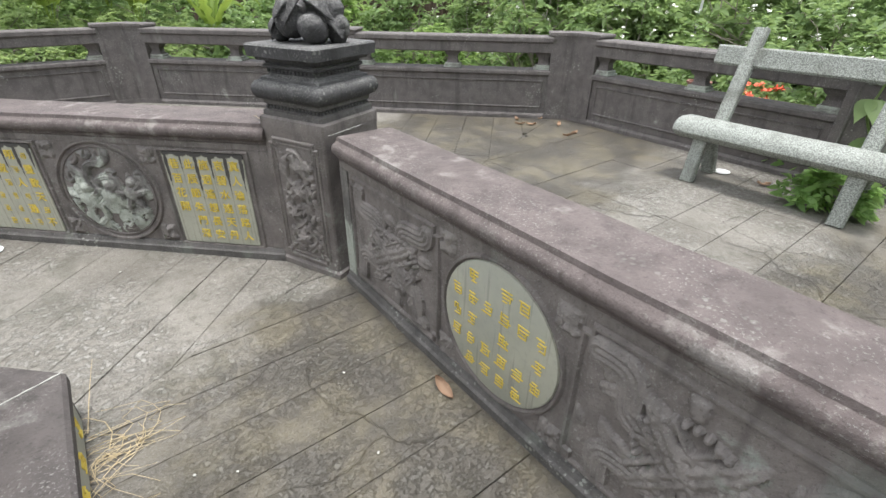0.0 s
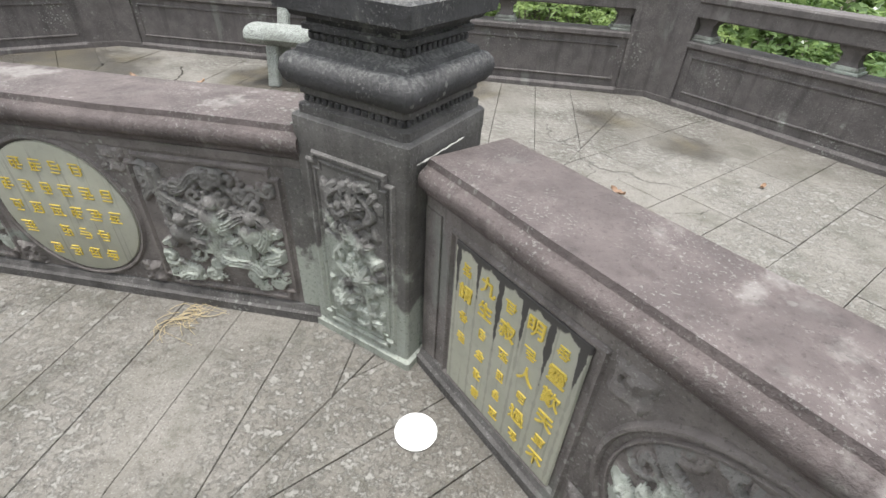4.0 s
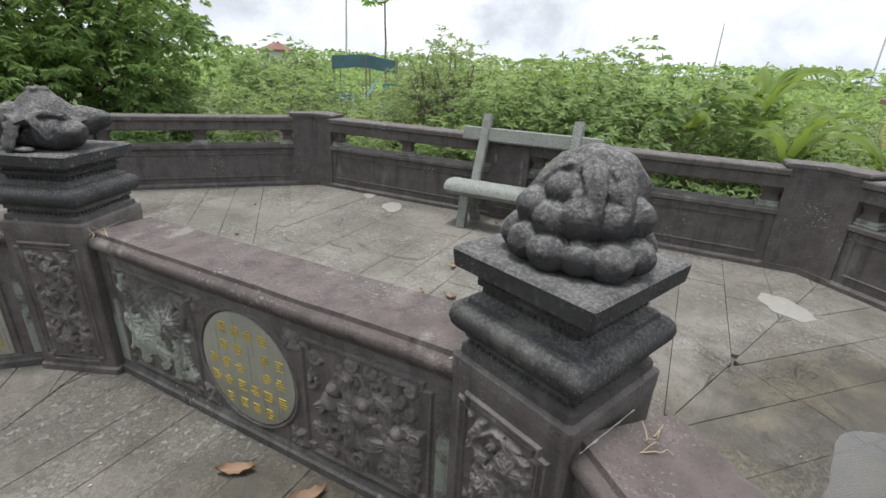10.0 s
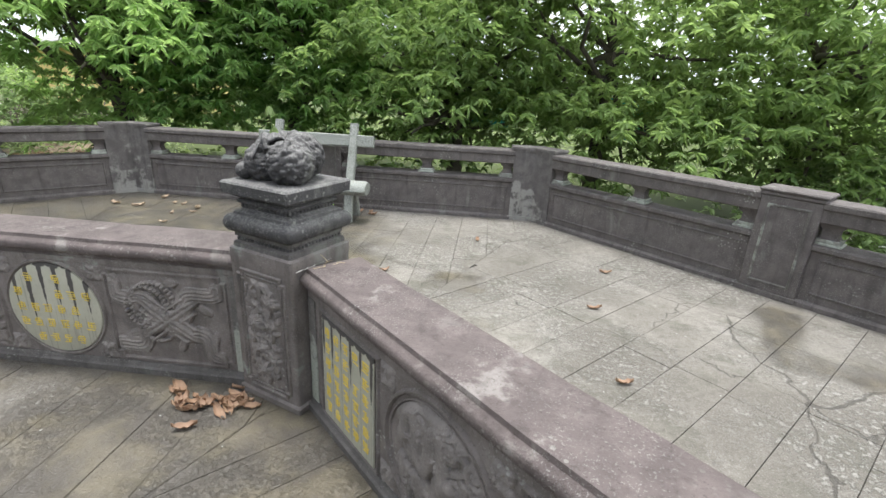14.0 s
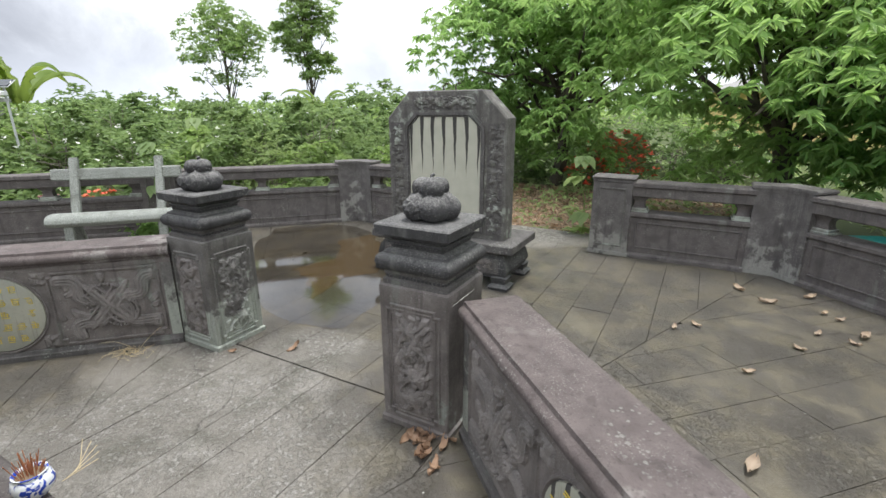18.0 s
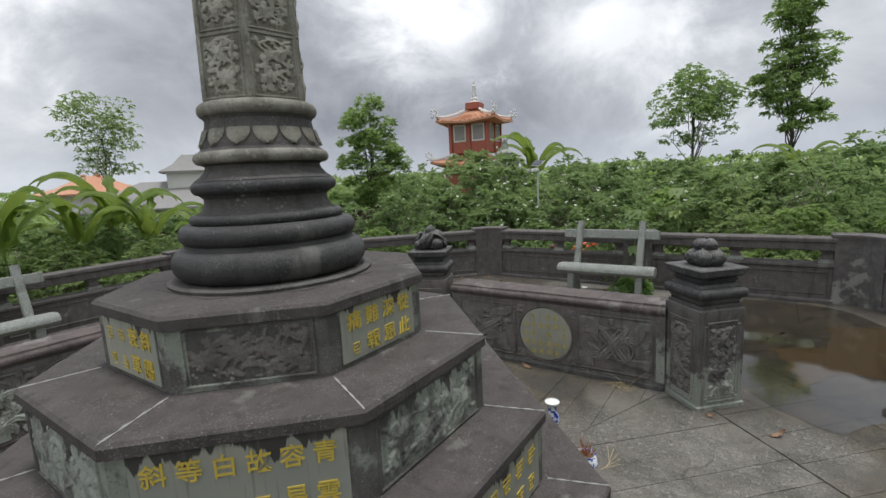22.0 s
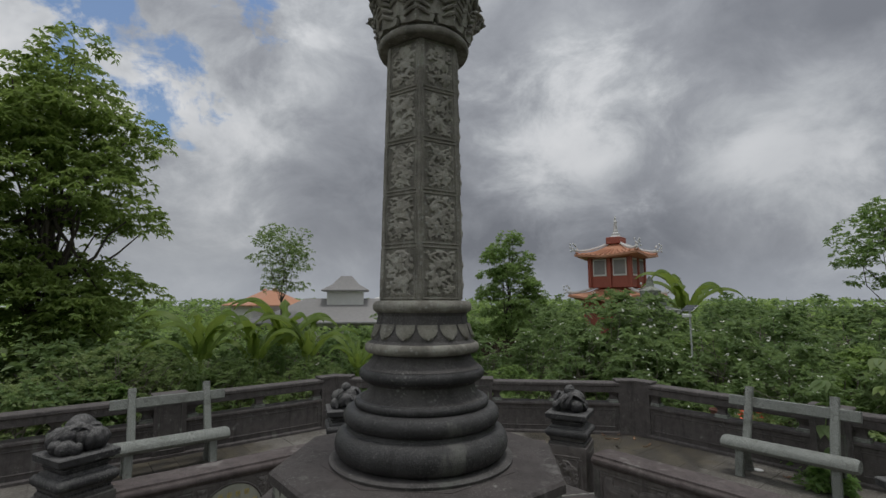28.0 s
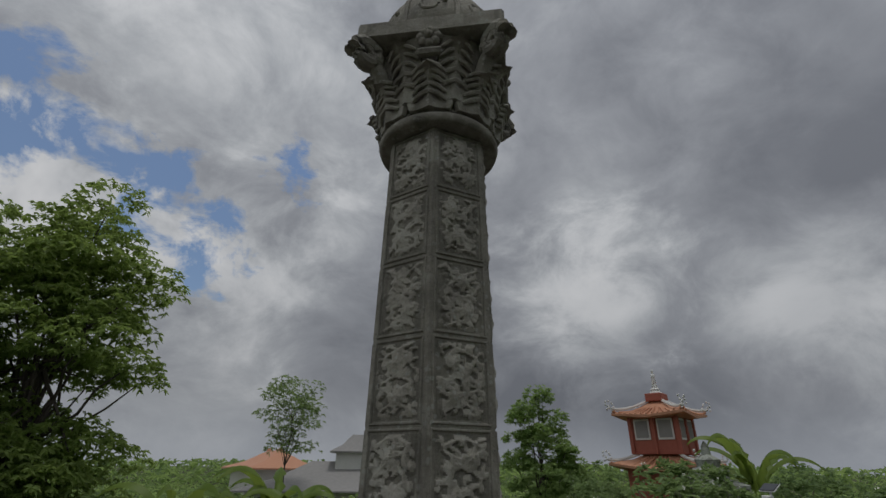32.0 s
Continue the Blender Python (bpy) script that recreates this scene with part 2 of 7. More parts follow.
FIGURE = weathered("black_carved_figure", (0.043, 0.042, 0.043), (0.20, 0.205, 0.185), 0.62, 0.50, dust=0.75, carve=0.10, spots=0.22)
COPE = weathered("coping_stone", (0.092, 0.076, 0.073), (0.215, 0.196, 0.184), 0.60, 0.55, (0.140, 0.116, 0.111), spots=0.30)
WASHED = weathered("washed_green_stone", (0.108, 0.102, 0.096), (0.34, 0.36, 0.315), 0.54, 0.62, low=0.55, spots=0.3)
WASHEDHI = weathered("lit_green_stone", (0.130, 0.124, 0.117), (0.37, 0.39, 0.345), 0.53, 0.62, low=0.55, spots=0.3)
DRIPPED = weathered("dripped_green_stone", (0.125, 0.124, 0.114), (0.31, 0.33, 0.29), 0.44, 0.62, fringe=0.105, spots=0.3)
DRIPPEDHI = weathered("dripped_pale_stone", (0.150, 0.150, 0.138), (0.36, 0.38, 0.335), 0.45, 0.62, fringe=0.110, spots=0.3)
STREAKED = weathered("streaked_post_stone", (0.095, 0.088, 0.085), (0.27, 0.265, 0.245), 0.56, 0.58, low=0.25, spots=0.3)
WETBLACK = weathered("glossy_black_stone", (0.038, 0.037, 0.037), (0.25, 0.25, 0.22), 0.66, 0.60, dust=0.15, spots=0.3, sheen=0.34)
TIERTOP = weathered("tread_stone", (0.070, 0.062, 0.059), (0.30, 0.29, 0.27), 0.69, 0.66, (0.100, 0.088, 0.084), spots=0.35)
RAIL = weathered("balustrade_stone", (0.092, 0.083, 0.080), (0.26, 0.26, 0.24), 0.66, 0.56, (0.14, 0.125, 0.12))


def granite():
    k = Mat("grey_granite", 0.8)
    f = k.noise(130, 3, 0.7)
    c = k.mix(k.step(f, 0.42, 0.58), (0.13, 0.137, 0.124), (0.335, 0.352, 0.322))
    c = k.mix(k.math("MULTIPLY", k.step(k.noise(4, 4), 0.52, 0.72), 0.6), c, (0.10, 0.10, 0.085))
    return k.color(c).bump(f, 0.5, 0.004).m


def paving():
    k = Mat("paving_stone", 0.8)
    r = k.random()
    fine, mid, large = k.noise(70, 5, 0.65), k.noise(6, 5), k.noise(0.9, 5, 0.6, dist=0.5)
    base = k.mix(r, (0.185, 0.171, 0.150), (0.245, 0.228, 0.202))
    c = k.mix(k.step(mid, 0.35, 0.7), base, (0.19, 0.176, 0.152))
    c = k.mix(k.math("MULTIPLY", k.step(large, 0.42, 0.60), 0.62), c, (0.105, 0.095, 0.080))
    c = k.mix(k.math("MULTIPLY", k.step(k.noise(2.6, 5, 0.65, dist=0.6), 0.56, 0.68), 0.40), c, (0.31, 0.295, 0.265))
    c = k.mix(k.math("MULTIPLY", k.step(k.noise(150, 4, 0.7), 0.54, 0.66), 0.50), c, (0.40, 0.39, 0.36))
    c = k.mix(k.math("MULTIPLY", k.step(k.noise(110, 3, 0.7), 0.56, 0.66), 0.65), c, (0.085, 0.078, 0.07))
    c = k.mix(k.math("MULTIPLY", k.step(k.noise(24, 5, 0.7), 0.50, 0.66), 0.45), c, (0.098, 0.088, 0.074))
    c = k.mix(k.math("MULTIPLY", k.step(k.noise(34, 5, 0.7), 0.60, 0.70), 0.55), c, (0.36, 0.345, 0.31))
    # worn crust: pale scabs left standing on a darker, mossy skin
    crust = k.math("MULTIPLY", k.step(k.noise(27, 8, 0.78), 0.50, 0.56), k.step(k.noise(1.3, 4, 0.6), 0.40, 0.58))
    c = k.mix(k.math("MULTIPLY", k.step(k.noise(3.4, 5, 0.65), 0.50, 0.66), 0.45), c, (0.078, 0.078, 0.058))
    c = k.mix(k.math("MULTIPLY", crust, 0.58), c, (0.36, 0.35, 0.32))
    # hairline cracks
    v = k.n.new("ShaderNodeTexVoronoi")
    v.feature = "DISTANCE_TO_EDGE"
    v.inputs["Scale"].default_value = 0.9
    warp = k.n.new("ShaderNodeVectorMath")
    warp.operation = "MULTIPLY_ADD"
    nz = k.n.new("ShaderNodeTexNoise")
    nz.inputs["Scale"].default_value, nz.inputs["Detail"].default_value = 2.2, 5
    k.l.new(k.pos, nz.inputs["Vector"])
    k.l.new(nz.outputs["Color"], warp.inputs[0])
    warp.inputs[1].default_value = (0.5, 0.5, 0.0)
    k.l.new(k.pos, warp.inputs[2])
    k.l.new(warp.outputs[0], v.inputs["Vector"])
    crack = k.math("MULTIPLY", k.step(v.outputs["Distance"], 0.0042, 0.0015), k.step(k.noise(0.7, 2), 0.53, 0.57))
    c = k.mix(k.math("MULTIPLY", crack, 0.5), c, (0.03, 0.028, 0.025))
    wet_shade = k.step(k.noise(0.6, 3, 0.5, dist=0.4), 0.62, 0.70)
    # damp ground that dries last: by the north-west wall, round the puddles and towards the gateway
    rag = k.math("MULTIPLY", k.noise(1.6, 6, 0.65), 1.5)
    # last two spots: shade under the north bench, put into the paving colour
    for x, y, r in ((-1.9, 1.5, 1.6), (4.7, -2.5, 2.1), (1.6, -4.9, 2.7), (-3.3, 3.8, 2.3), (-1.0, -2.3, 1.1), (2.7, 0.15, 0.9), (5.4, 2.3, 1.5), (4.6, 2.0, 1.2), (-0.35, 5.75, 0.75), (0.45, 5.75, 0.75)):
        d = k.n.new("ShaderNodeVectorMath")
        d.operation = "DISTANCE"
        k.l.new(k.pos, d.inputs[0])
        d.inputs[1].default_value = (x, y, 0)
        wet_shade = k.math("MAXIMUM", wet_shade, k.step(k.math("ADD", d.outputs["Value"], rag), r + 1.0, r + 0.5))
    slime_shade = k.mix(k.step(k.noise(3.0, 6, 0.65, dist=0.4), 0.40, 0.66), (0.050, 0.044, 0.036), (0.128, 0.110, 0.072))
    k.color(k.mix(k.math("MULTIPLY", wet_shade, 0.72), c, slime_shade))
    k.rough(k.math("SUBTRACT", 0.82, k.math("MULTIPLY", wet_shade, 0.52)))
    return k.bump(k.math("ADD", k.math("SUBTRACT", k.math("ADD", fine, mid), crack), k.math("MULTIPLY", crust, 0.7)), 0.75, 0.012).m


def plaque(name, drips):
    """Pale slab; where the film hangs over its top, black runs part it into fingers, one to each column of writing.
    x across and z up, in metres from its middle; drips: 0 none, 1 short, 2 long."""
    k = Mat(name, 0.7)
    s = k.n.new("ShaderNodeSeparateXYZ")
    k.l.new(k.co, s.inputs[0])
    c = k.mix(k.noise(8, 5), (0.30, 0.30, 0.245), (0.43, 0.42, 0.345))
    c = k.mix(k.math("MULTIPLY", k.step(k.noise(50, 4), 0.5, 0.8), 0.4), c, (0.25, 0.26, 0.225))
    c = k.mix(k.math("MULTIPLY", k.step(k.noise(3.0, 4), 0.5, 0.7), 0.4), c, (0.24, 0.255, 0.235))
    c = k.mix(k.math("MULTIPLY", k.step(k.noise(60, 2, 0.5, k.squash(1, 0.3, 0.06, k.co)), 0.58, 0.70), 0.3), c, (0.12, 0.118, 0.105))
    if drips:
        u = k.math("ADD", k.math("DIVIDE", s.outputs["X"], 0.082), 0.5)
        cell = k.math("ROUND", u)
        off = k.math("ADD", k.math("ABSOLUTE", k.math("SUBTRACT", u, cell)), k.math("MULTIPLY", k.math("SUBTRACT", k.noise(30, 3, 0.6, k.co), 0.5), 0.22))
        rnd = k.n.new("ShaderNodeTexWhiteNoise")
        rnd.noise_dimensions = "1D"
        k.l.new(k.math("ADD", cell, k.math("MULTIPLY", k.random(), 37.0)), rnd.inputs["W"])
        # each run narrows downwards and ends at its own height
        foot = k.math("SUBTRACT", 0.17 if drips == 1 else 0.08, k.math("MULTIPLY", rnd.outputs["Value"], 0.16 if drips == 1 else 0.26))
        wide = k.math("MINIMUM", k.math("MULTIPLY", k.math("SUBTRACT", s.outputs["Z"], foot), 1.1 if drips == 1 else 0.8), 0.12 if drips == 1 else 0.17)
        run = k.step(k.math("SUBTRACT", wide, off), -0.015, 0.02)
        # rounded tips of the fingers
        tip = k.math("SUBTRACT", s.outputs["Z"], k.math("MULTIPLY", k.math("MULTIPLY", off, off), 0.05))
        top = k.step(k.math("ADD", tip, k.math("MULTIPLY", k.noise(22, 3, 0.6, k.co), 0.05)), 0.258, 0.266)
        thin = k.math("MULTIPLY", k.step(off, 0.07, 0.02), 0.35)
        c = k.mix(thin, c, (0.16, 0.155, 0.135))
        c = k.mix(k.math("MAXIMUM", run, top), c, (0.062, 0.058, 0.055))
    return k.color(c).bump(k.noise(40, 4), 0.2, 0.003).m


def plain(name, c1, c2, rough=0.7, scale=12.0, bump=0.2, spec=0.3, metal=0.0):
    k = Mat(name, rough, spec)
    f = k.noise(scale, 5)
    k.b.inputs["Metallic"].default_value = metal
    return k.color(k.mix(f, c1, c2)).bump(k.noise(scale * 5, 3), bump, 0.004).m


def foliage(name, a, b, back=0.5, rough=0.48):
    k = Mat(name, rough, 0.32)
    isl = k.geo.outputs["Random Per Island"]
    c = k.mix(isl, a, b)
    c = k.mix(k.math("MULTIPLY", k.noise(0.7, 3), 0.5), c, tuple(x * 0.6 for x in a))
    c = k.mix(k.math("MULTIPLY", k.random(), 0.30), c, (b[0] * 1.05, b[1] * 0.95, b[2] * 0.8))
    k.color(c)
    tr = k.n.new("ShaderNodeBsdfTranslucent")
    k.link(k.mix(0.35, c, (b[0] * 1.35, b[1] * 1.25, b[2] * 0.9)), tr.inputs["Color"])
    ms = k.n.new("ShaderNodeMixShader")
    ms.inputs[0].default_value = back
    out = k.n["Material Output"]
    k.l.new(k.b.outputs[0], ms.inputs[1]), k.l.new(tr.outputs[0], ms.inputs[2])
    k.l.new(ms.outputs[0], out.inputs["Surface"])
    return k.m


GRANITE, PAVE = granite(), paving()
PLAQUES = [plaque("clean_inscribed_slab", 0), plaque("pale_inscribed_slab", 1), plaque("dripped_inscribed_slab", 2)]
BED = plain("paving_bed", (0.08, 0.074, 0.066), (0.14, 0.13, 0.115), 0.95)
GOLD = plain("gold_paint", (0.52, 0.38, 0.05), (0.72, 0.56, 0.13), 0.5, 30)
MORTAR = plain("white_mortar", (0.24, 0.235, 0.215), (0.55, 0.54, 0.50), 0.9, 45)
SOIL = plain("soil_and_litter", (0.10, 0.07, 0.045), (0.26, 0.20, 0.13), 0.95, 3.0, 0.6)
GRASS = plain("grass_ground", (0.035, 0.05, 0.015), (0.09, 0.115, 0.035), 0.95, 1.2, 0.6)
BARK = plain("bark", (0.05, 0.042, 0.035), (0.14, 0.12, 0.10), 0.9, 25, 0.6)
TWIG = plain("grey_twig", (0.16, 0.14, 0.12), (0.28, 0.25, 0.21), 0.9, 30, 0.4)
MANGO = foliage("mango_leaf", (0.14, 0.285, 0.085), (0.40, 0.60, 0.235), 0.64)
MANGOD = foliage("dark_leaf", (0.125, 0.225, 0.08), (0.34, 0.48, 0.18), 0.62)
TALL = foliage("tall_tree_leaf", (0.12, 0.205, 0.055), (0.33, 0.45, 0.145), 0.58)
SHRUB = foliage("shrub_leaf", (0.10, 0.18, 0.068), (0.30, 0.42, 0.19), 0.52)
LIGHT = foliage("light_leaf", (0.145, 0.235, 0.090), (0.37, 0.485, 0.225), 0.55)
BANANA = foliage("banana_leaf", (0.11, 0.21, 0.040), (0.30, 0.40, 0.095))
GREY = foliage("grey_green_leaf", (0.15, 0.225, 0.095), (0.37, 0.47, 0.22), 0.55)
DRYLEAF = foliage("dry_leaf", (0.32, 0.21, 0.145), (0.50, 0.36, 0.26), 0.2, 0.7)
STRAW = plain("dry_straw", (0.33, 0.26, 0.15), (0.55, 0.46, 0.30), 0.8, 30)
WHITEFLOWER = plain("white_petals", (0.75, 0.75, 0.68), (0.85, 0.84, 0.78), 0.6)
REDFLOWER = plain("red_petals", (0.72, 0.09, 0.05), (0.85, 0.22, 0.13), 0.6)
TILE = plain("orange_roof_tile", (0.46, 0.21, 0.12), (0.56, 0.30, 0.19), 0.6, 8)
REDTILE = plain("red_roof_tile", (0.17, 0.085, 0.065), (0.25, 0.125, 0.10), 0.7, 6)
GREYTILE = plain("grey_roof", (0.22, 0.215, 0.21), (0.32, 0.31, 0.30), 0.8, 4)
WHITEWALL = plain("white_wall", (0.60, 0.60, 0.58), (0.74, 0.73, 0.70), 0.8, 3)
REDPAINT = plain("red_paint", (0.30, 0.085, 0.06), (0.40, 0.13, 0.09), 0.6, 10)
YELLOWWALL = plain("yellow_wall", (0.60, 0.45, 0.18), (0.72, 0.56, 0.26), 0.8, 5)
GLASSDARK = plain("dark_pane", (0.03, 0.035, 0.04), (0.06, 0.065, 0.07), 0.15, 5, 0.0, 0.6)
NET = plain("teal_net", (0.02, 0.20, 0.19), (0.05, 0.33, 0.32), 0.7, 20)
TARP = plain("blue_grey_tarp", (0.07, 0.14, 0.17), (0.14, 0.24, 0.28), 0.6, 5)
FENCE = plain("rusty_fence", (0.06, 0.045, 0.035), (0.12, 0.085, 0.06), 0.85, 10)
STEEL = plain("pale_steel", (0.45, 0.46, 0.47), (0.62, 0.62, 0.62), 0.5, 20)
PLASTIC = plain("white_plastic", (0.78, 0.78, 0.76), (0.85, 0.85, 0.83), 0.4, 10, 0.05)
BLUECAP = plain("blue_label", (0.08, 0.30, 0.60), (0.20, 0.45, 0.75), 0.4, 40, 0.0)


def ceramic():
    k = Mat("blue_and_white_ceramic", 0.12, 0.5)
    f = k.step(k.noise(26, 3, 0.5, k.co, 1.2), 0.50, 0.56)
    return k.color(k.mix(f, (0.78, 0.80, 0.83), (0.03, 0.07, 0.42))).m


def water():
    """Still shallow water: a mirror at a slant, clear from above."""
    k = Mat("rain_water", 0.04, 0.5)
    see = k.n.new("ShaderNodeBsdfTransparent")
    see.inputs[0].default_value = (0.80, 0.78, 0.73, 1)
    shine = k.n.new("ShaderNodeBsdfGlossy")
    shine.inputs["Roughness"].default_value = 0.06
    shine.inputs["Color"].default_value = (0.95, 0.96, 0.98, 1)
    fres = k.n.new("ShaderNodeFresnel")
    fres.inputs["IOR"].default_value = 1.8
    ms = k.n.new("ShaderNodeMixShader")
    k.l.new(fres.outputs[0], ms.inputs[0])
    k.l.new(see.outputs[0], ms.inputs[1]), k.l.new(shine.outputs[0], ms.inputs[2])
    k.l.new(ms.outputs[0], k.n["Material Output"].inputs["Surface"])
    return k.m


def clear():
    k = Mat("clear_plastic", 0.08, 0.5)
    k.b.inputs["IOR"].default_value = 1.3
    k.b.inputs["Transmission Weight"].default_value = 0.9
    return k.color((0.90, 0.94, 0.96)).m


CEMENT = plain("dried_cement", (0.22, 0.21, 0.19), (0.33, 0.32, 0.295), 0.9, 20)
CERAMIC, WATER, CLEAR = ceramic(), water(), clear()

# ---- building tools ----
class Geo:
    """Collects vertices and faces for one mesh."""
    def __init__(self):
        self.v, self.f, self.mi = [], [], None

    def add(self, v, f, m=None):
        n = len(self.v)
        self.v += [tuple(m @ Vector(p)) for p in v] if m is not None else [tuple(p) for p in v]
        self.f += [tuple(i + n for i in q) for q in f]
        return self

    def rings(self, rings, m=None, caps=True, closed=True):
        n = len(rings[0])
        w = n if closed else n - 1
        f = [(k * n + i, k * n + (i + 1) % n, (k + 1) * n + (i + 1) % n, (k + 1) * n + i) for k in range(len(rings) - 1) for i in range(w)]
        if caps:
            f += [tuple(range(n - 1, -1, -1)), tuple(range((len(rings) - 1) * n, len(rings) * n))]
        return self.add([p for r in rings for p in r], f, m)

    def prism(self, poly, z0, z1, m=None, b=0.0):
        if b:
            c = [sum(p[i] for p in poly) / len(poly) for i in (0, 1)]
            r = max(math.dist(p, c) for p in poly)
            ins = [(c[0] + (x - c[0]) * (1 - b / r), c[1] + (y - c[1]) * (1 - b / r)) for x, y in poly]
            return self.rings([[(x, y, z0) for x, y in poly], [(x, y, z1 - b) for x, y in poly], [(x, y, z1) for x, y in ins]], m)
        return self.rings([[(x, y, z0) for x, y in poly], [(x, y, z1) for x, y in poly]], m)

    def box(self, x0, x1, y0, y1, z0, z1, b=0.0, m=None):
        if not b:
            return self.prism([(x0, y0), (x1, y0), (x1, y1), (x0, y1)], z0, z1, m)
        def ring(i, z):
            a, c, d, e = x0 + i, x1 - i, y0 + i, y1 - i
            return [(a + b, d, z), (c - b, d, z), (c, d + b, z), (c, e - b, z), (c - b, e, z), (a + b, e, z), (a, e - b, z), (a, d + b, z)]
        return self.rings([ring(b, z0), ring(0, z0 + b), ring(0, z1 - b), ring(b, z1)], m)

    def lathe(self, prof, n=48, m=None, turn=0.0):
        return self.rings([[(r * math.cos(2 * math.pi * i / n + turn), r * math.sin(2 * math.pi * i / n + turn), z) for i in range(n)] for r, z in prof], m)

    def square(self, prof, m=None, b=0.012):
        """A square moulding: profile of (half width, height), with the corners cut by b."""
        def ring(h, z):
            return [(-h + b, -h, z), (h - b, -h, z), (h, -h + b, z), (h, h - b, z), (h - b, h, z), (-h + b, h, z), (-h, h - b, z), (-h, -h + b, z)]
        return self.rings([ring(h, z) for h, z in prof], m)

    def sweep(self, prof, x0, x1, m=None):
        """A closed (y, z) profile drawn along x."""
        return self.rings([[(x0, y, z) for y, z in prof], [(x1, y, z) for y, z in prof]], m)

    def tube(self, pts, radii, n=8, m=None):
        rings = []
        for i, p in enumerate(pts):
            p = Vector(p)
            d = (Vector(pts[min(i + 1, len(pts) - 1)]) - Vector(pts[max(i - 1, 0)])).normalized()
            a = d.cross(Vector((0, 0, 1)) if abs(d.z) < 0.9 else Vector((1, 0, 0))).normalized()
            c = d.cross(a)
            r = radii[i] if hasattr(radii, "__len__") else radii
            rings.append([tuple(p + (a * math.cos(2 * math.pi * k / n) + c * math.sin(2 * math.pi * k / n)) * r) for k in range(n)])
        return self.rings(rings, m)

    def blob(self, c, r, n=10, m=None, bumps=0.0, seed=0, flat=True):
        """A lumpy ball; r may be three radii."""
        rx, ry, rz = r if hasattr(r, "__len__") else (r, r, r)
        rings = []
        for j in range(n + 1):
            t = math.pi * (j + 0.001) / (n + 0.002)
            ring = []
            for i in range(2 * n):
                p = Vector((math.sin(t) * math.cos(math.pi * i / n), math.sin(t) * math.sin(math.pi * i / n), -math.cos(t)))
                k = 1 + bumps * noise.noise(p * 2.3 + Vector((seed, seed * 1.7, 0)))
                ring.append((c[0] + p.x * rx * k, c[1] + p.y * ry * k, c[2] + p.z * rz * k))
            rings.append(ring)
        return self.rings(rings, m)

    def mesh(self, name, material, smooth=35):
        me = bpy.data.meshes.new(name)
        me.from_pydata(self.v, [], self.f)
        for one in material if isinstance(material, tuple) else (material,):
            me.materials.append(one)
        if self.mi is not None:
            me.polygons.foreach_set("material_index", np.asarray(self.mi, np.int32))
        if smooth:
            me.shade_smooth()
            me.set_sharp_from_angle(angle=radians(smooth))
        return me


def thing(name, label, cat, m=None, group="", kind=""):
    ob = new(name)
    ob.empty_display_size = 0.1
    if m is not None:
        ob.matrix_basis = m
    return tagged(ob, label, cat, group, kind)


def solo(name, g, material, label="", cat="", m=None, group="", kind="", smooth=35):
    ob = new(name, g.mesh(name, material, smooth))
    if m is not None:
        ob.matrix_basis = m
    return tagged(ob, label, cat, group, kind)


def part(name, g, material, parent, label="", smooth=35, m=None):
    ob = new(name, g.mesh(name, material, smooth) if isinstance(g, Geo) else g)
    ob.parent = parent
    if m is not None:
        ob.matrix_basis = m
    return tagged(ob, label)


def pol(r, deg, z=None, c=(0, 0)):
    a = radians(deg)
    x, y = c[0] + r * math.cos(a), c[1] + r * math.sin(a)
    return (x, y) if z is None else (x, y, z)


def side(deg, apothem, c=(0, 0), z=0.0):
    """The frame of a wall that faces the middle: x along it, y outwards, z up."""
    return pose(*pol(apothem, deg, c=c), z, 0, 0, deg - 90)


# ---- carving ----
def stroke(h, X, Z, pts, width, top):
    """Raises the field h along a curve, with a rounded section."""
    d = np.full(X.shape, 9.0)
    for (x, z) in pts:
        d = np.minimum(d, (X - x) ** 2 + (Z - z) ** 2)
    np.maximum(h, top * np.clip(1 - d / width ** 2, 0, 1) ** 0.32, out=h)


def groove(h, X, Z, pts, width, top):
    """A raised ribbon with fine grooves along it."""
    d = np.full(X.shape, 9.0)
    for (x, z) in pts:
        d = np.minimum(d, (X - x) ** 2 + (Z - z) ** 2)
    q = np.sqrt(d) / width
    np.maximum(h, np.where(q < 1, top * (0.55 + 0.45 * np.sqrt(np.clip(1 - q * q, 0, 1))) * (0.86 + 0.14 * np.cos(q * 12.5)), 0), out=h)


def leafmark(h, X, Z, x, z, a, ln, wd, top):
    u = (X - x) * math.cos(a) + (Z - z) * math.sin(a)
    v = -(X - x) * math.sin(a) + (Z - z) * math.cos(a)
    e = 1 - ((u - ln / 2) / (ln / 2)) ** 2 - (v / wd) ** 2
    vein = 0.74 + 0.26 * np.minimum(1, np.abs(v) / (wd * 0.35)) - 0.08 * (np.sin((u / ln) * 34 + np.abs(v) / wd * 4) > 0.3)
    np.maximum(h, top * np.clip(e, 0, 1) ** 0.34 * vein, out=h)


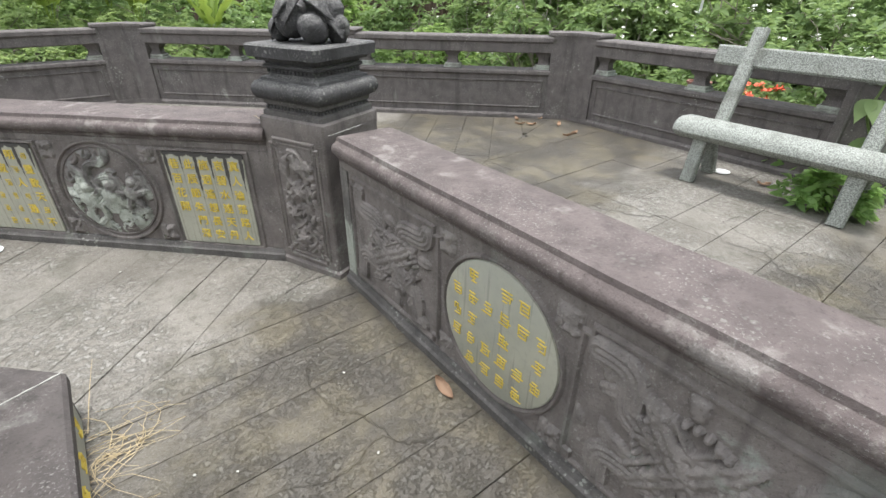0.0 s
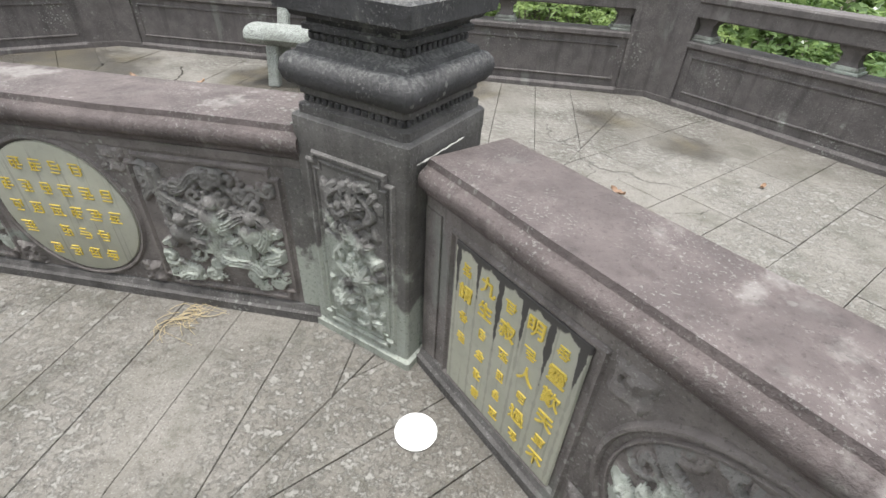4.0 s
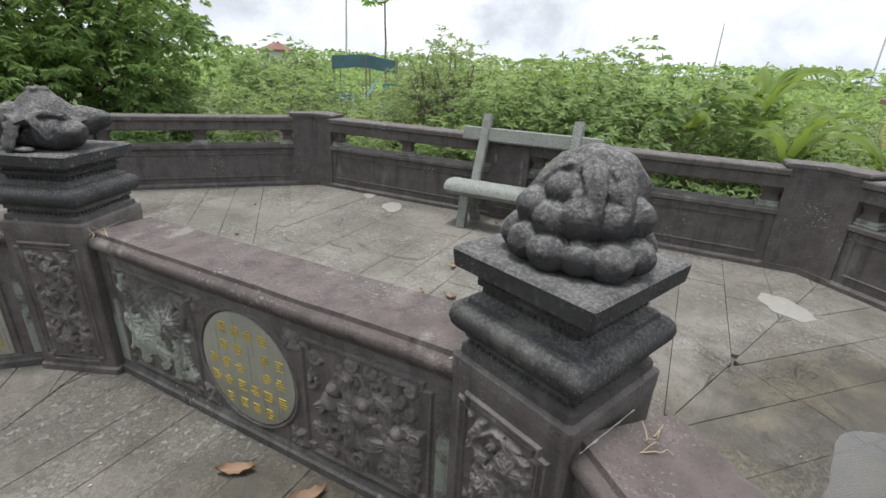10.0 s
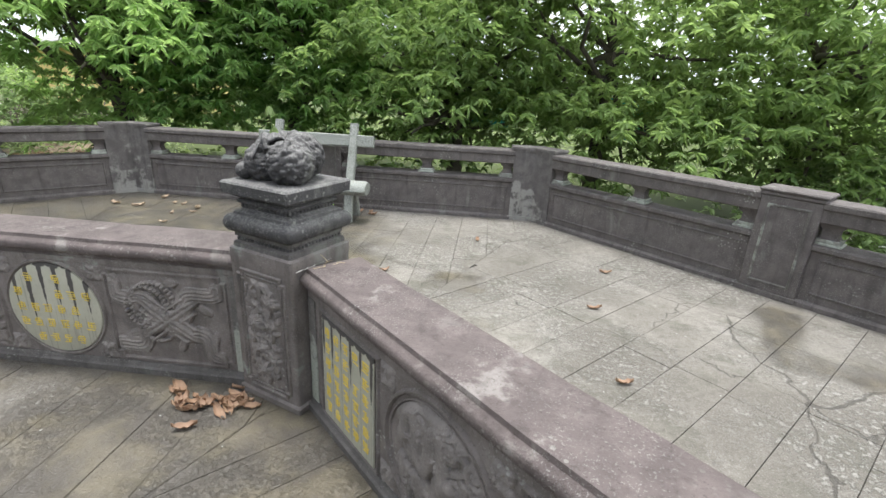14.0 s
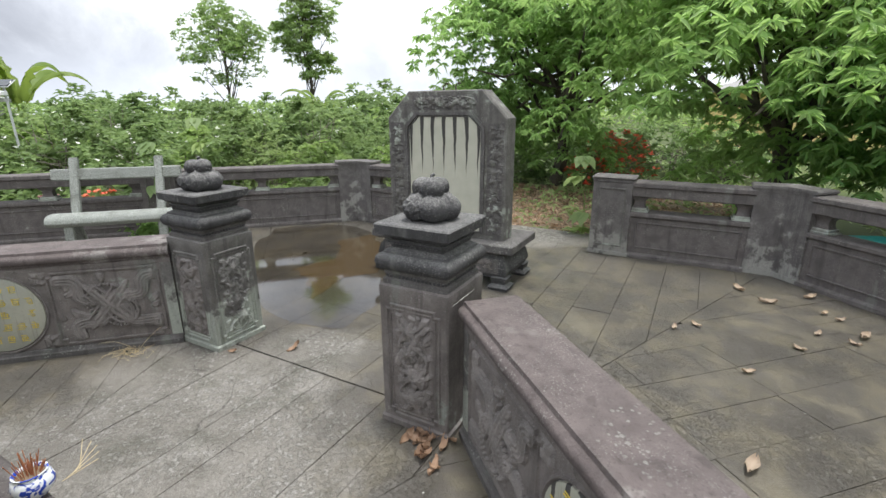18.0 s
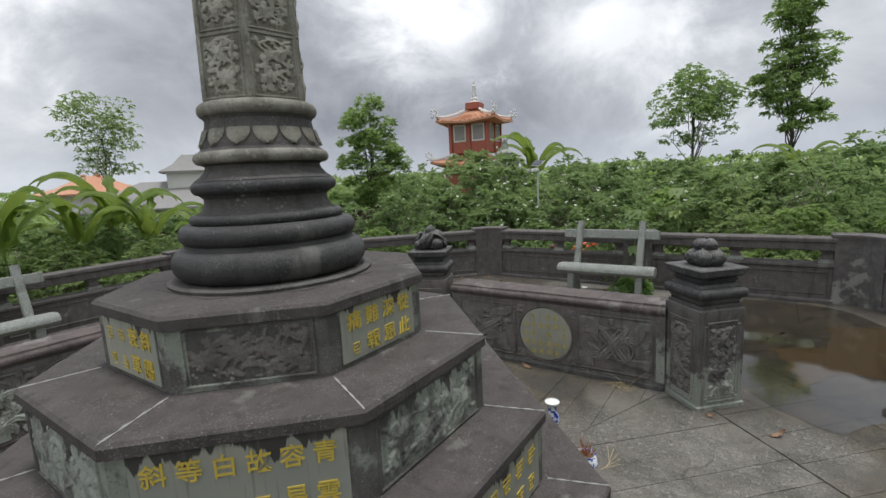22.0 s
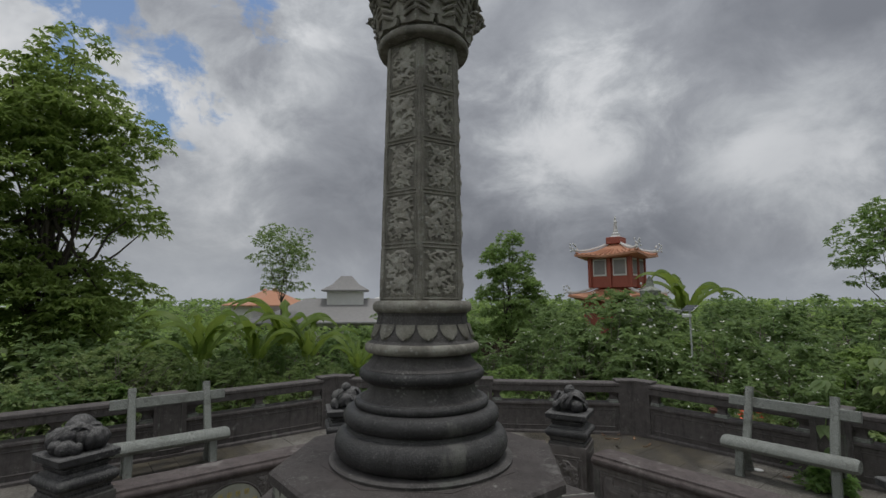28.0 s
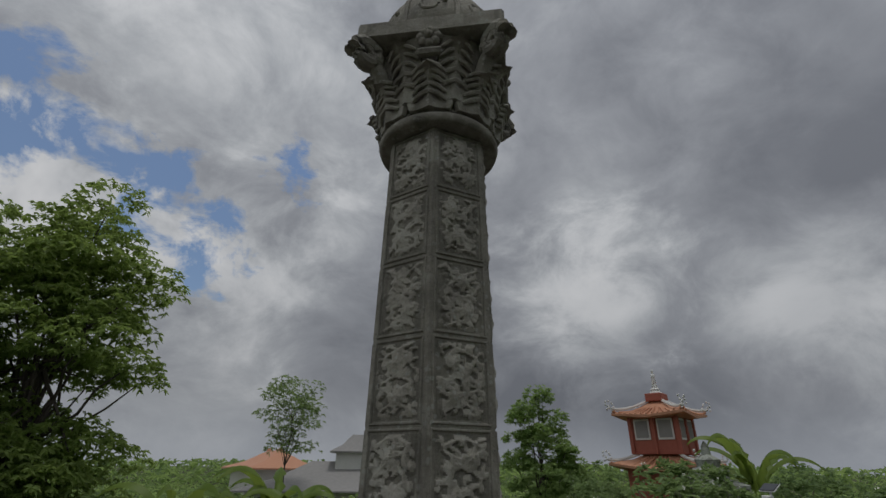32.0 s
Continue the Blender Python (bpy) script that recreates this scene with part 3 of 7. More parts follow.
def field(w, t, seed, style, nx, nz):
    """A carved height field over a panel w by t metres: flowers, beasts among clouds, or emblems with ribbons."""
    rg = np.random.RandomState(seed)
    X, Z = np.meshgrid(np.linspace(-w / 2, w / 2, nx), np.linspace(-t / 2, t / 2, nz))
    h = np.zeros(X.shape)
    s = min(w, t)
    if style == "flower":
        # winding stem, leaves all over, open flowers along it
        lng, tall = max(w, t), t >= w
        for sw in (1, -1):
            pts = []
            for i in range(90):
                u = i / 89 - 0.5
                v = sw * (0.30 * math.sin(u * 9 + seed) + 0.06 * math.sin(u * 23))
                pts.append((v * w, u * t * 0.94) if tall else (u * w * 0.94, v * t))
            stroke(h, X, Z, pts, s * 0.035, 0.55)
            for i in range(4, 90, 4):
                x, z = pts[i]
                leafmark(h, X, Z, x, z, rg.uniform(0, 6.3), s * rg.uniform(0.15, 0.28), s * rg.uniform(0.04, 0.07), rg.uniform(0.4, 0.8))
        for i in range(int(34 * lng / s)):
            leafmark(h, X, Z, rg.uniform(-0.47, 0.47) * w, rg.uniform(-0.47, 0.47) * t, rg.uniform(0, 6.3), s * rg.uniform(0.13, 0.26), s * rg.uniform(0.035, 0.065), rg.uniform(0.35, 0.7))
        n = max(2, round(1.7 * lng / s))
        for i in range(n):
            u, v = (i + 0.5) / n - 0.5, rg.uniform(-0.22, 0.22)
            cx, cz = (v * w, u * t * 0.9) if tall else (u * w * 0.9, v * t)
            r = s * rg.uniform(0.19, 0.26)
            for ring, q in ((1.0, 0.75), (0.72, 0.9), (0.45, 1.05)):
                for k in range(7):
                    leafmark(h, X, Z, cx, cz, k * math.pi * 2 / 7 + ring * 3, r * ring, r * 0.26, q)
            stroke(h, X, Z, [(cx, cz)], r * 0.25, 1.1)
    elif style == "beast":
        for k in range(int(44 * w * t / (s * s))):
            cx, cz, r = rg.uniform(-0.5, 0.5) * w, rg.uniform(-0.5, 0.5) * t, s * rg.uniform(0.05, 0.11)
            sg = rg.choice((-1, 1))
            stroke(h, X, Z, [(cx + r * (1 - i / 26) * math.cos(sg * i * 0.42 + k), cz + r * (1 - i / 26) * math.sin(sg * i * 0.42 + k)) for i in range(24)], s * 0.026, rg.uniform(0.40, 0.8))
            leafmark(h, X, Z, cx, cz, rg.uniform(-0.6, 0.6), s * rg.uniform(0.12, 0.28), s * 0.028, rg.uniform(0.35, 0.75))
        a, x, z, pts = rg.uniform(0, 6), -w * 0.33, t * 0.12, []
        for i in range(70):
            a = 1.3 * math.sin(i * 0.17 + seed) + 0.2 * rg.uniform(-1, 1)
            x += math.cos(a) * w * 0.011
            z = float(np.clip(z + math.sin(a) * t * 0.030, -t * 0.38, t * 0.38))
            pts.append((x, z))
        stroke(h, X, Z, pts, s * 0.065, 0.95)
        for i in range(0, len(pts), 2):
            leafmark(h, X, Z, *pts[i], rg.uniform(0, 6.3), s * 0.09, s * 0.03, 1.05)
        for k in range(5):
            cx, cz = pts[rg.randint(len(pts))]
            leafmark(h, X, Z, cx, cz, rg.uniform(0, 6.3), s * 0.24, s * 0.045, 0.85)
        stroke(h, X, Z, [pts[-1]], s * 0.11, 1.1)
        stroke(h, X, Z, [(pts[-1][0] + s * 0.05, pts[-1][1] + s * 0.05)], s * 0.05, 1.25)
    elif style == "figure":
        # clouds, folds of robes and ribbons that fill the panel
        for k in range(int(42 * w * t / (s * s))):
            cx, cz, r = rg.uniform(-0.48, 0.48) * w, rg.uniform(-0.48, 0.48) * t, s * rg.uniform(0.05, 0.10)
            sg = rg.choice((-1, 1))
            stroke(h, X, Z, [(cx + r * (1 - i / 22) * math.cos(sg * i * 0.42 + k), cz + r * (1 - i / 22) * math.sin(sg * i * 0.42 + k)) for i in range(20)], s * 0.022, rg.uniform(0.3, 0.55))
        for k in range(9):
            x, z, a, pts = rg.uniform(-0.45, 0.45) * w, rg.uniform(-0.45, 0.45) * t, rg.uniform(0, 6.3), []
            turn = rg.uniform(0.5, 1.6)
            for i in range(46):
                a += 0.13 * math.sin(i * 0.16 * turn + k)
                x, z = x + math.cos(a) * s * 0.013, z + math.sin(a) * s * 0.013
                pts.append((x, z))
            groove(h, X, Z, pts, s * rg.uniform(0.032, 0.058), rg.uniform(0.55, 0.9))
        for k in range(3):
            x, z = (k - 1) * 0.27 * w, rg.uniform(-0.12, 0.12) * t
            for q in range(12):
                leafmark(h, X, Z, x, z, rg.uniform(0, 6.3), s * rg.uniform(0.14, 0.28), s * rg.uniform(0.02, 0.04), rg.uniform(0.6, 1.0))
            stroke(h, X, Z, [(x, z)], s * 0.09, 1.0)
            stroke(h, X, Z, [(x + 0.03 * s, z + 0.13 * s)], s * 0.055, 1.1)
    elif style == "ribbon":
        # emblem tied with long grooved ribbons that reach into the corners
        for k in range(4):
            a0, sg = (k + 0.5) * math.pi / 2 + rg.uniform(-0.15, 0.15), rg.choice((-1, 1))
            pts = []
            for i in range(60):
                u = 0.08 + 0.92 * i / 59
                wv = sg * 0.13 * math.sin(u * 8.5 + k)
                pts.append(((u * math.cos(a0) - wv * math.sin(a0)) * w * 0.60, (u * math.sin(a0) + wv * math.cos(a0)) * t * 0.60))
            groove(h, X, Z, [(max(-w * 0.45, min(w * 0.45, x)), max(-t * 0.45, min(t * 0.45, z))) for x, z in pts], s * 0.085, 0.6)
        for k in range(3):
            cx, cz, r = rg.uniform(-0.2, 0.2) * w, rg.uniform(-0.2, 0.2) * t, s * rg.uniform(0.18, 0.27)
            stroke(h, X, Z, [(cx + r * math.cos(q * 0.2), cz + r * math.sin(q * 0.2)) for q in range(32)], s * 0.022, 0.75)
        a = rg.uniform(0.3, 1.2)
        for sgn in (1, -1):
            leafmark(h, X, Z, -s * 0.46 * math.cos(a * sgn), -s * 0.46 * math.sin(a * sgn), a * sgn, s * 0.92, s * 0.07, 0.9)
            for q in (-1, 1):
                stroke(h, X, Z, [(s * (0.30 * math.cos(a * sgn) * u - q * 0.10 * math.sin(a * sgn)), s * (0.30 * math.sin(a * sgn) * u + q * 0.10 * math.cos(a * sgn))) for u in np.linspace(-1, 1, 40)], s * 0.018, 0.7)
        for k in range(16):
            leafmark(h, X, Z, rg.uniform(-0.44, 0.44) * w, rg.uniform(-0.44, 0.44) * t, rg.uniform(0, 6.3), s * rg.uniform(0.14, 0.26), s * 0.05, 0.5)
    else:
        # emblem tied with ribbons
        for k in range(4):
            a0, r = k * math.pi / 2 + 0.6, s * 0.30
            pts = [(r * (0.5 + i / 34) * math.cos(a0 + i * 0.055 + 0.35 * math.sin(i * 0.35)) * (w / s) * 0.72, r * (0.5 + i / 34) * math.sin(a0 + i * 0.055 + 0.35 * math.sin(i * 0.35)) * (t / s) * 0.72) for i in range(38)]
            stroke(h, X, Z, pts, s * 0.03, 0.6)
            stroke(h, X, Z, [(0.82 * w / 2 * math.cos(a0 + 0.9) , 0.82 * t / 2 * math.sin(a0 + 0.9))], s * 0.06, 0.5)
        a = rg.uniform(0.3, 1.2)
        for sgn in (1, -1):
            leafmark(h, X, Z, -s * 0.36 * math.cos(a * sgn), -s * 0.36 * math.sin(a * sgn), a * sgn, s * 0.72, s * 0.07, 0.9)
        for k in range(6):
            leafmark(h, X, Z, 0, 0, k * 1.047 + a, s * 0.22, s * 0.06, 1.0)
        stroke(h, X, Z, [(0.06 * s, 0)], s * 0.07, 1.15)
    grain = rg.uniform(-0.012, 0.012, h.shape)
    return X, Z, h + grain


def relief(w, t, seed, style, depth=0.022, step=0.0085, shape="rect", m=None, flipx=False):
    """A carved panel as one sheet with sides; x across, z up, raised towards -y."""
    nx, nz = max(12, int(w / step)), max(12, int(t / step))
    X, Z, h = field(w, t, seed, style, nx, nz)
    if flipx:
        h = h[:, ::-1]
    inside = np.ones(X.shape, bool)
    if shape == "round":
        inside = (X / (w / 2)) ** 2 + (Z / (t / 2)) ** 2 < 1.0
        edge = np.clip((1 - np.sqrt((X / (w / 2)) ** 2 + (Z / (t / 2)) ** 2)) * 8, 0, 1)
    else:
        edge = np.clip(np.minimum(w / 2 - np.abs(X), t / 2 - np.abs(Z)) / 0.012, 0, 1)
    Y = -depth * h * edge
    v = np.stack([X, Y, Z], -1).reshape(-1, 3)
    i = np.arange(nx * nz).reshape(nz, nx)
    ok = inside[:-1, :-1] & inside[1:, :-1] & inside[:-1, 1:] & inside[1:, 1:]
    f = np.stack([i[:-1, :-1], i[:-1, 1:], i[1:, 1:], i[1:, :-1]], -1)[ok]
    g = Geo()
    g.add(v.tolist(), f.tolist(), m)
    # raised parts paler, the ground between them darker: relief shading put into the colour
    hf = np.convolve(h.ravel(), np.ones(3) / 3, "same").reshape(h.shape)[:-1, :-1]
    shade_noise = np.array([[noise.noise(Vector((a * 9, b * 9, seed))) for a in X[0, :-1]] for b in Z[:-1, 0]])
    g.mi = ((hf + 0.12 * shade_noise) > 0.28).astype(int)[ok]
    return g


def frame_bar(g, x0, x1, z0, z1, wd, dp, y=0.0, m=None, notch=0.0):
    """A raised rectangular moulding on a wall face, wd wide and dp proud; notch steps its corners inwards."""
    def ins(k):
        a, b, c, d = x0 + k, x1 - k, z0 + k, z1 - k
        if not notch:
            return [(a, c), (b, c), (b, d), (a, d)]
        e = notch
        return [(a + e, c), (b - e, c), (b - e, c + e), (b, c + e), (b, d - e), (b - e, d - e), (b - e, d), (a + e, d), (a + e, d - e), (a, d - e), (a, c + e), (a + e, c + e)]
    rings = [[(x, y - d, z) for x, z in ins(k)] for k, d in ((0, 0), (wd * 0.3, dp), (wd * 0.7, dp), (wd, 0))]
    return g.rings(rings, m, caps=False)


def ring_bar(g, rx, rz, cz, wd, dp, y=0.0, m=None, n=40):
    def loop(k, d):
        return [((rx + k) * math.cos(2 * math.pi * i / n), y - d, cz + (rz + k) * math.sin(2 * math.pi * i / n)) for i in range(n)]
    return g.rings([loop(wd, 0), loop(wd * 0.7, dp), loop(wd * 0.3, dp), loop(0, 0)], m, caps=False)


def glyphs(cols, rows, w, t, seed, y=-0.004, skip=0.0, keep=None):
    """Rows of characters too worn to read, as plain gold bars of their size."""
    rg = random.Random(seed)
    g = Geo()
    cw, ch = w / cols, t / rows
    for c in range(cols):
        for r in range(rows):
            x, z = -w / 2 + (c + 0.5) * cw, t / 2 - (r + 0.5) * ch
            if rg.random() < skip or (keep and not keep(x, z)):
                continue
            s = min(cw, ch) * 0.33
            th = s * 0.06
            bars = [(rg.uniform(-0.25, 0.25) * s, u * s, s * rg.uniform(0.4, 0.95), th) for u in (-0.85, -0.3, 0.2, 0.75)]
            bars += [(u * s, rg.uniform(-0.4, 0.4) * s, th, s * rg.uniform(0.35, 0.7)) for u in (-0.6, 0.05, 0.65) if rg.random() < 0.75]
            for bx, bz, hw, hh in bars:
                g.box(x + bx - hw, x + bx + hw, y, 0.0, z + bz - hh, z + bz + hh)
    return g

# ---- setting: ground and floor ----
OC = (0.0, -0.20)          # middle of the outer terrace
OA = 6.45                  # from there to the balustrade
PC = (0.06, 0.09)          # middle of the pedestal and column
TIERS = ((0.655, 1.225, 1.505), (0.905, 0.870, 1.215), (1.142, 0.533, 0.870), (1.395, 0.20, 0.533), (1.60, 0.0, 0.20))
COS = math.cos(math.pi / 8)


def octagon(a, c):
    return [pol(a / COS, 22.5 + 45 * i, c=c) for i in range(8)]


g = Geo()
g.box(-400, 400, -400, 400, -0.8, -0.38)
solo("ground", g, GRASS, kind="structure", smooth=0)
g = Geo()
g.prism(octagon(OA + 0.35, OC), -0.5, -0.030)
FLOOR = solo("floor", g, BED, kind="structure", smooth=0)


# ---- inner ring: pillars, low walls, statues ----
PILLAR_AT = [((2.905, 1.260), 22.5), ((1.140, 2.935), 67.5), ((-1.197, 2.898), 112.5), ((-2.888, 1.216), 157.5), ((-2.896, -1.200), 202.5), ((-1.158, -2.902), 247.5), ((1.515, -2.748), 315.0), ((2.870, -1.453), 315.0)]


def pillar(k):
    (x, y), th = PILLAR_AT[k]
    gate = k >= 6
    ob = thing("carved_pillar", "square dark stone pillar with carved panels and a moulded cap" + (" beside the gate opening" if gate else ""), "pillar",
               pose(x, y, 0, 0, 0, th - 90), "pillars of the inner ring")
    h = 0.200
    g = Geo()
    g.square([(h + 0.012, 0.0), (h + 0.012, 0.03), (h, 0.04), (h, 0.738), (h + 0.002, 0.743), (h + 0.002, 0.798), (h - 0.008, 0.806)], b=0.008)
    stone = WASHED if k in (1, 2, 7) else BODY
    part("shaft", g, stone, ob)
    for turn in [0] + ([90] if k == 7 else [-90] if k == 6 else []):
        m = pose(0, 0, 0, 0, 0, turn) @ pose(0, -h, 0)
        g = Geo()
        frame_bar(g, -0.160, 0.160, 0.060, 0.712, 0.016, 0.010, 0.0, m, 0.026)
        frame_bar(g, -0.134, 0.134, 0.086, 0.686, 0.009, 0.006, 0.0, m, 0.024)
        part("panel_frame", g, stone, ob)
        pale = k in (1, 2) or turn
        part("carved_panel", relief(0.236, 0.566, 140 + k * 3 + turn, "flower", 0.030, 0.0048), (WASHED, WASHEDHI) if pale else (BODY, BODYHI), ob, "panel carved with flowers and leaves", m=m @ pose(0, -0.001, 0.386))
    g = Geo()
    g.square([(0.188, 0.800), (0.188, 0.828), (0.172, 0.834), (0.168, 0.854), (0.182, 0.860), (0.182, 0.878)])
    part("neck_base", g, STONE, ob)
    g = Geo()
    g.square([(0.182, 0.878), (0.200, 0.885), (0.211, 0.900), (0.216, 0.922), (0.212, 0.944), (0.200, 0.959), (0.182, 0.965)])
    part("roll_moulding", g, BLACK, ob)
    g = Geo()
    g.square([(0.182, 0.965), (0.178, 0.976), (0.160, 0.981), (0.150, 0.992), (0.150, 1.014), (0.166, 1.018), (0.166, 1.030), (0.156, 1.034), (0.156, 1.044), (0.182, 1.050), (0.188, 1.062)])
    part("stepped_neck", g, BLACK, ob)
    for z, hw, n in ((1.003, 0.150, 13), (0.845, 0.170, 15)):
        g = Geo()
        for side_turn in range(4):
            q = pose(0, 0, 0, 0, 0, 90 * side_turn)
            for i in range(n):
                cx = -hw + 2 * hw * (i + 0.5) / n
                g.box(cx - 0.0078, cx + 0.0078, -hw - 0.006, -hw + 0.004, z - 0.009, z + 0.009, 0.003, q)
        part("beaded_band", g, BLACK, ob)
    g = Geo()
    g.square([(0.188, 1.062), (0.207, 1.066), (0.211, 1.112), (0.204, 1.120)], b=0.006)
    part("top_plate", g, BLACK, ob)


for k in range(8):
    pillar(k)


def spiral(g, c, r, turns, rad, m=None, tilt=(1, 0, 0), up=(0, 0, 1), shrink=0.75):
    a, b = Vector(tilt), Vector(up)
    n = int(14 * turns)
    pts = [tuple(Vector(c) + (a * math.cos(i * 2 * math.pi * turns / n) + b * math.sin(i * 2 * math.pi * turns / n)) * r * (1 - shrink * i / n)) for i in range(n + 1)]
    g.tube(pts, [rad * (1 - 0.5 * i / n) for i in range(n + 1)], 7, m)


def fruit(g, c, r, kind="smooth", seed=0, tilt=(0, 0, 0), n=22):
    """One carved fruit about c with radii r: smooth, ribbed, scaled or pointed."""
    m = Matrix.Translation(c) @ Euler([radians(a) for a in tilt]).to_matrix().to_4x4()
    cells = []
    if kind == "scaled":
        q = 74
        cells = np.array([(math.sqrt(1 - (1 - 2 * (i + 0.5) / q) ** 2) * math.cos(i * 2.39996), math.sqrt(1 - (1 - 2 * (i + 0.5) / q) ** 2) * math.sin(i * 2.39996), 1 - 2 * (i + 0.5) / q) for i in range(q)])
    rings = []
    for j in range(n + 1):
        t = math.pi * (j + 0.002) / (n + 0.004)
        ring = []
        for i in range(2 * n):
            a = math.pi * i / n
            p = Vector((math.sin(t) * math.cos(a), math.sin(t) * math.sin(a), -math.cos(t)))
            k = 1 + 0.06 * noise.noise(p * 2.1 + Vector((seed * 3.1, seed, 0)))
            if kind == "scaled":
                d = np.sort(np.linalg.norm(cells - np.array(p), axis=1))[:2]
                k += 0.12 * min(1.0, (d[1] - d[0]) / 0.13) - 0.07
            elif kind == "ribbed":
                k += 0.17 * abs(math.sin(a * 5.5)) * math.sin(t) - 0.06
            elif kind == "pointed":
                k += 0.28 * max(0.0, p.x - 0.72) / 0.28 - 0.10 * math.exp(-((a - 1.6) / 0.16) ** 2) * math.sin(t)
            ring.append((p.x * r[0] * k, p.y * r[1] * k, p.z * r[2] * k))
        rings.append(ring)
    g.rings(rings, m)


def stone_leaf(g, p, a, ln, wd, rise, drop, curl=0.0):
    """A thick carved leaf from p along angle a: midrib, notched sides and a drooping tip."""
    rows = []
    for i in range(11):
        t = i / 10
        w = wd * math.sin(math.pi * min(0.97, 0.12 + 0.85 * t)) ** 0.8 * (1 + 0.16 * (i % 2))
        b = a + curl * t
        x, y = p[0] + ln * t * math.cos(b), p[1] + ln * t * math.sin(b)
        z = p[2] + rise * math.sin(math.pi * min(1.0, t * 1.1)) - drop * t * t
        row = [(x - d * w * math.sin(b), y + d * w * math.cos(b), max(0.004, z + 0.010 - 0.012 * abs(d) + (0.006 if d == 0 else 0))) for d in (-1, -0.5, 0, 0.5, 1)]
        row += [(x - d * w * math.sin(b), y + d * w * math.cos(b), max(0.0, z - 0.014)) for d in (1, 0, -1)]
        rows.append(row)
    g.rings(rows)


def statue(k):
    """Weathered stone carvings of fruit and leaves on the pillars, each one lump of stone."""
    (x, y), th = PILLAR_AT[k]
    m = pose(x, y, 1.118, 0, 0, th - 90)
    g = Geo()
    rg = random.Random(70 + k)
    if k in (6, 7):
        for i in range(5):
            a = i * 2 * math.pi / 5 + 0.3
            fruit(g, (0.070 * math.cos(a), 0.066 * math.sin(a), 0.062), (0.082, 0.078, 0.068), "scaled" if i % 2 else "smooth", i + k, (0, 0, 40 * i), 14)
        for i in range(3):
            a = i * 2 * math.pi / 3 + 0.9 * k
            fruit(g, (0.036 * math.cos(a), 0.034 * math.sin(a), 0.158), (0.062, 0.058, 0.054), "ribbed" if i else "smooth", i + 9, (0, 0, 50 * i), 12)
        for i in range(7):
            a = i * 0.9 + k
            stone_leaf(g, (0.05 * math.cos(a), 0.05 * math.sin(a), 0.118), a, 0.085, 0.026, 0.012, 0.045, 0.5)
        g.tube([(0, 0, 0.19), (0.01, -0.01, 0.220), (0.022, 0.0, 0.226)], [0.018, 0.012, 0.009], 7)
        lab = "stacked fruit carved in dark weathered stone on the gate pillar"
    elif k == 5:
        for c, r, q in (((0.075, -0.045, 0.090), (0.108, 0.105, 0.098), 1), ((-0.085, -0.050, 0.078), (0.088, 0.092, 0.084), 2), ((0.02, 0.075, 0.105), (0.115, 0.100, 0.108), 3), ((-0.10, 0.07, 0.07), (0.075, 0.08, 0.075), 4)):
            fruit(g, c, r, "scaled", q, (20 * q, 12 * q, 30 * q), 26)
        fruit(g, (-0.155, -0.105, 0.042), (0.042, 0.044, 0.042), "smooth", 5, n=10)
        for p, a, l, w, up, dn, cu in (((-0.02, -0.01, 0.175), 3.6, 0.15, 0.034, 0.03, 0.06, 0.9), ((-0.01, 0.0, 0.185), 4.9, 0.14, 0.030, 0.03, 0.07, -0.8), ((0.02, 0.0, 0.190), 5.9, 0.13, 0.030, 0.02, 0.06, 0.7), ((0.0, 0.02, 0.20), 1.2, 0.12, 0.034, 0.02, 0.06, 0.5), ((-0.03, 0.02, 0.185), 2.6, 0.13, 0.032, 0.03, 0.07, -0.6)):
            stone_leaf(g, p, a, l, w, up, dn, cu)
        g.tube([(-0.03, -0.03, 0.17), (-0.05, -0.07, 0.205), (-0.02, -0.10, 0.19), (0.0, -0.11, 0.15)], [0.018, 0.017, 0.015, 0.012], 8)
        g.tube([(0.05, -0.03, 0.18), (0.10, -0.08, 0.19), (0.12, -0.12, 0.15), (0.10, -0.14, 0.12)], [0.016, 0.016, 0.014, 0.011], 8)
        lab = "scaled custard apples and leaves carved in dark weathered stone"
    elif k == 4:
        fruit(g, (0.085, -0.055, 0.078), (0.100, 0.098, 0.082), "pointed", 1, (0, 0, -10), 24)
        fruit(g, (0.085, 0.060, 0.115), (0.110, 0.085, 0.070), "pointed", 2, (0, -6, 22), 20)
        fruit(g, (-0.112, -0.078, 0.100), (0.082, 0.084, 0.104), "smooth", 3, (0, 8, 15), 18)
        fruit(g, (-0.125, 0.030, 0.095), (0.075, 0.085, 0.098), "smooth", 6, (0, 8, 15), 16)
        fruit(g, (-0.010, -0.055, 0.070), (0.095, 0.080, 0.075), "smooth", 7, n=14)
        fruit(g, (-0.085, 0.085, 0.075), (0.075, 0.075, 0.075), "smooth", 4, n=14)
        # folded cap with a spreading rim
        rows = []
        for q in range(12):
            u = q / 11
            r = 0.142 * (1 - u) ** 0.9 + 0.030
            rows.append([(-0.02 + r * (1 + 0.12 * math.sin(a * 4 + 0.6 + 2 * u) * (1 - 0.5 * u)) * math.cos(a), -0.005 + 0.85 * r * (1 + 0.12 * math.sin(a * 4 + 0.6 + 2 * u) * (1 - 0.5 * u)) * math.sin(a), 0.138 + 0.125 * u ** 1.15 - 0.020 * math.sin(a * 4 + 2.2) * (1 - u)) for a in np.linspace(0, 2 * math.pi, 60, endpoint=False)])
        g.rings([[(px * 0.9, py * 0.9, 0.118) for px, py, pz in rows[0]]] + rows)
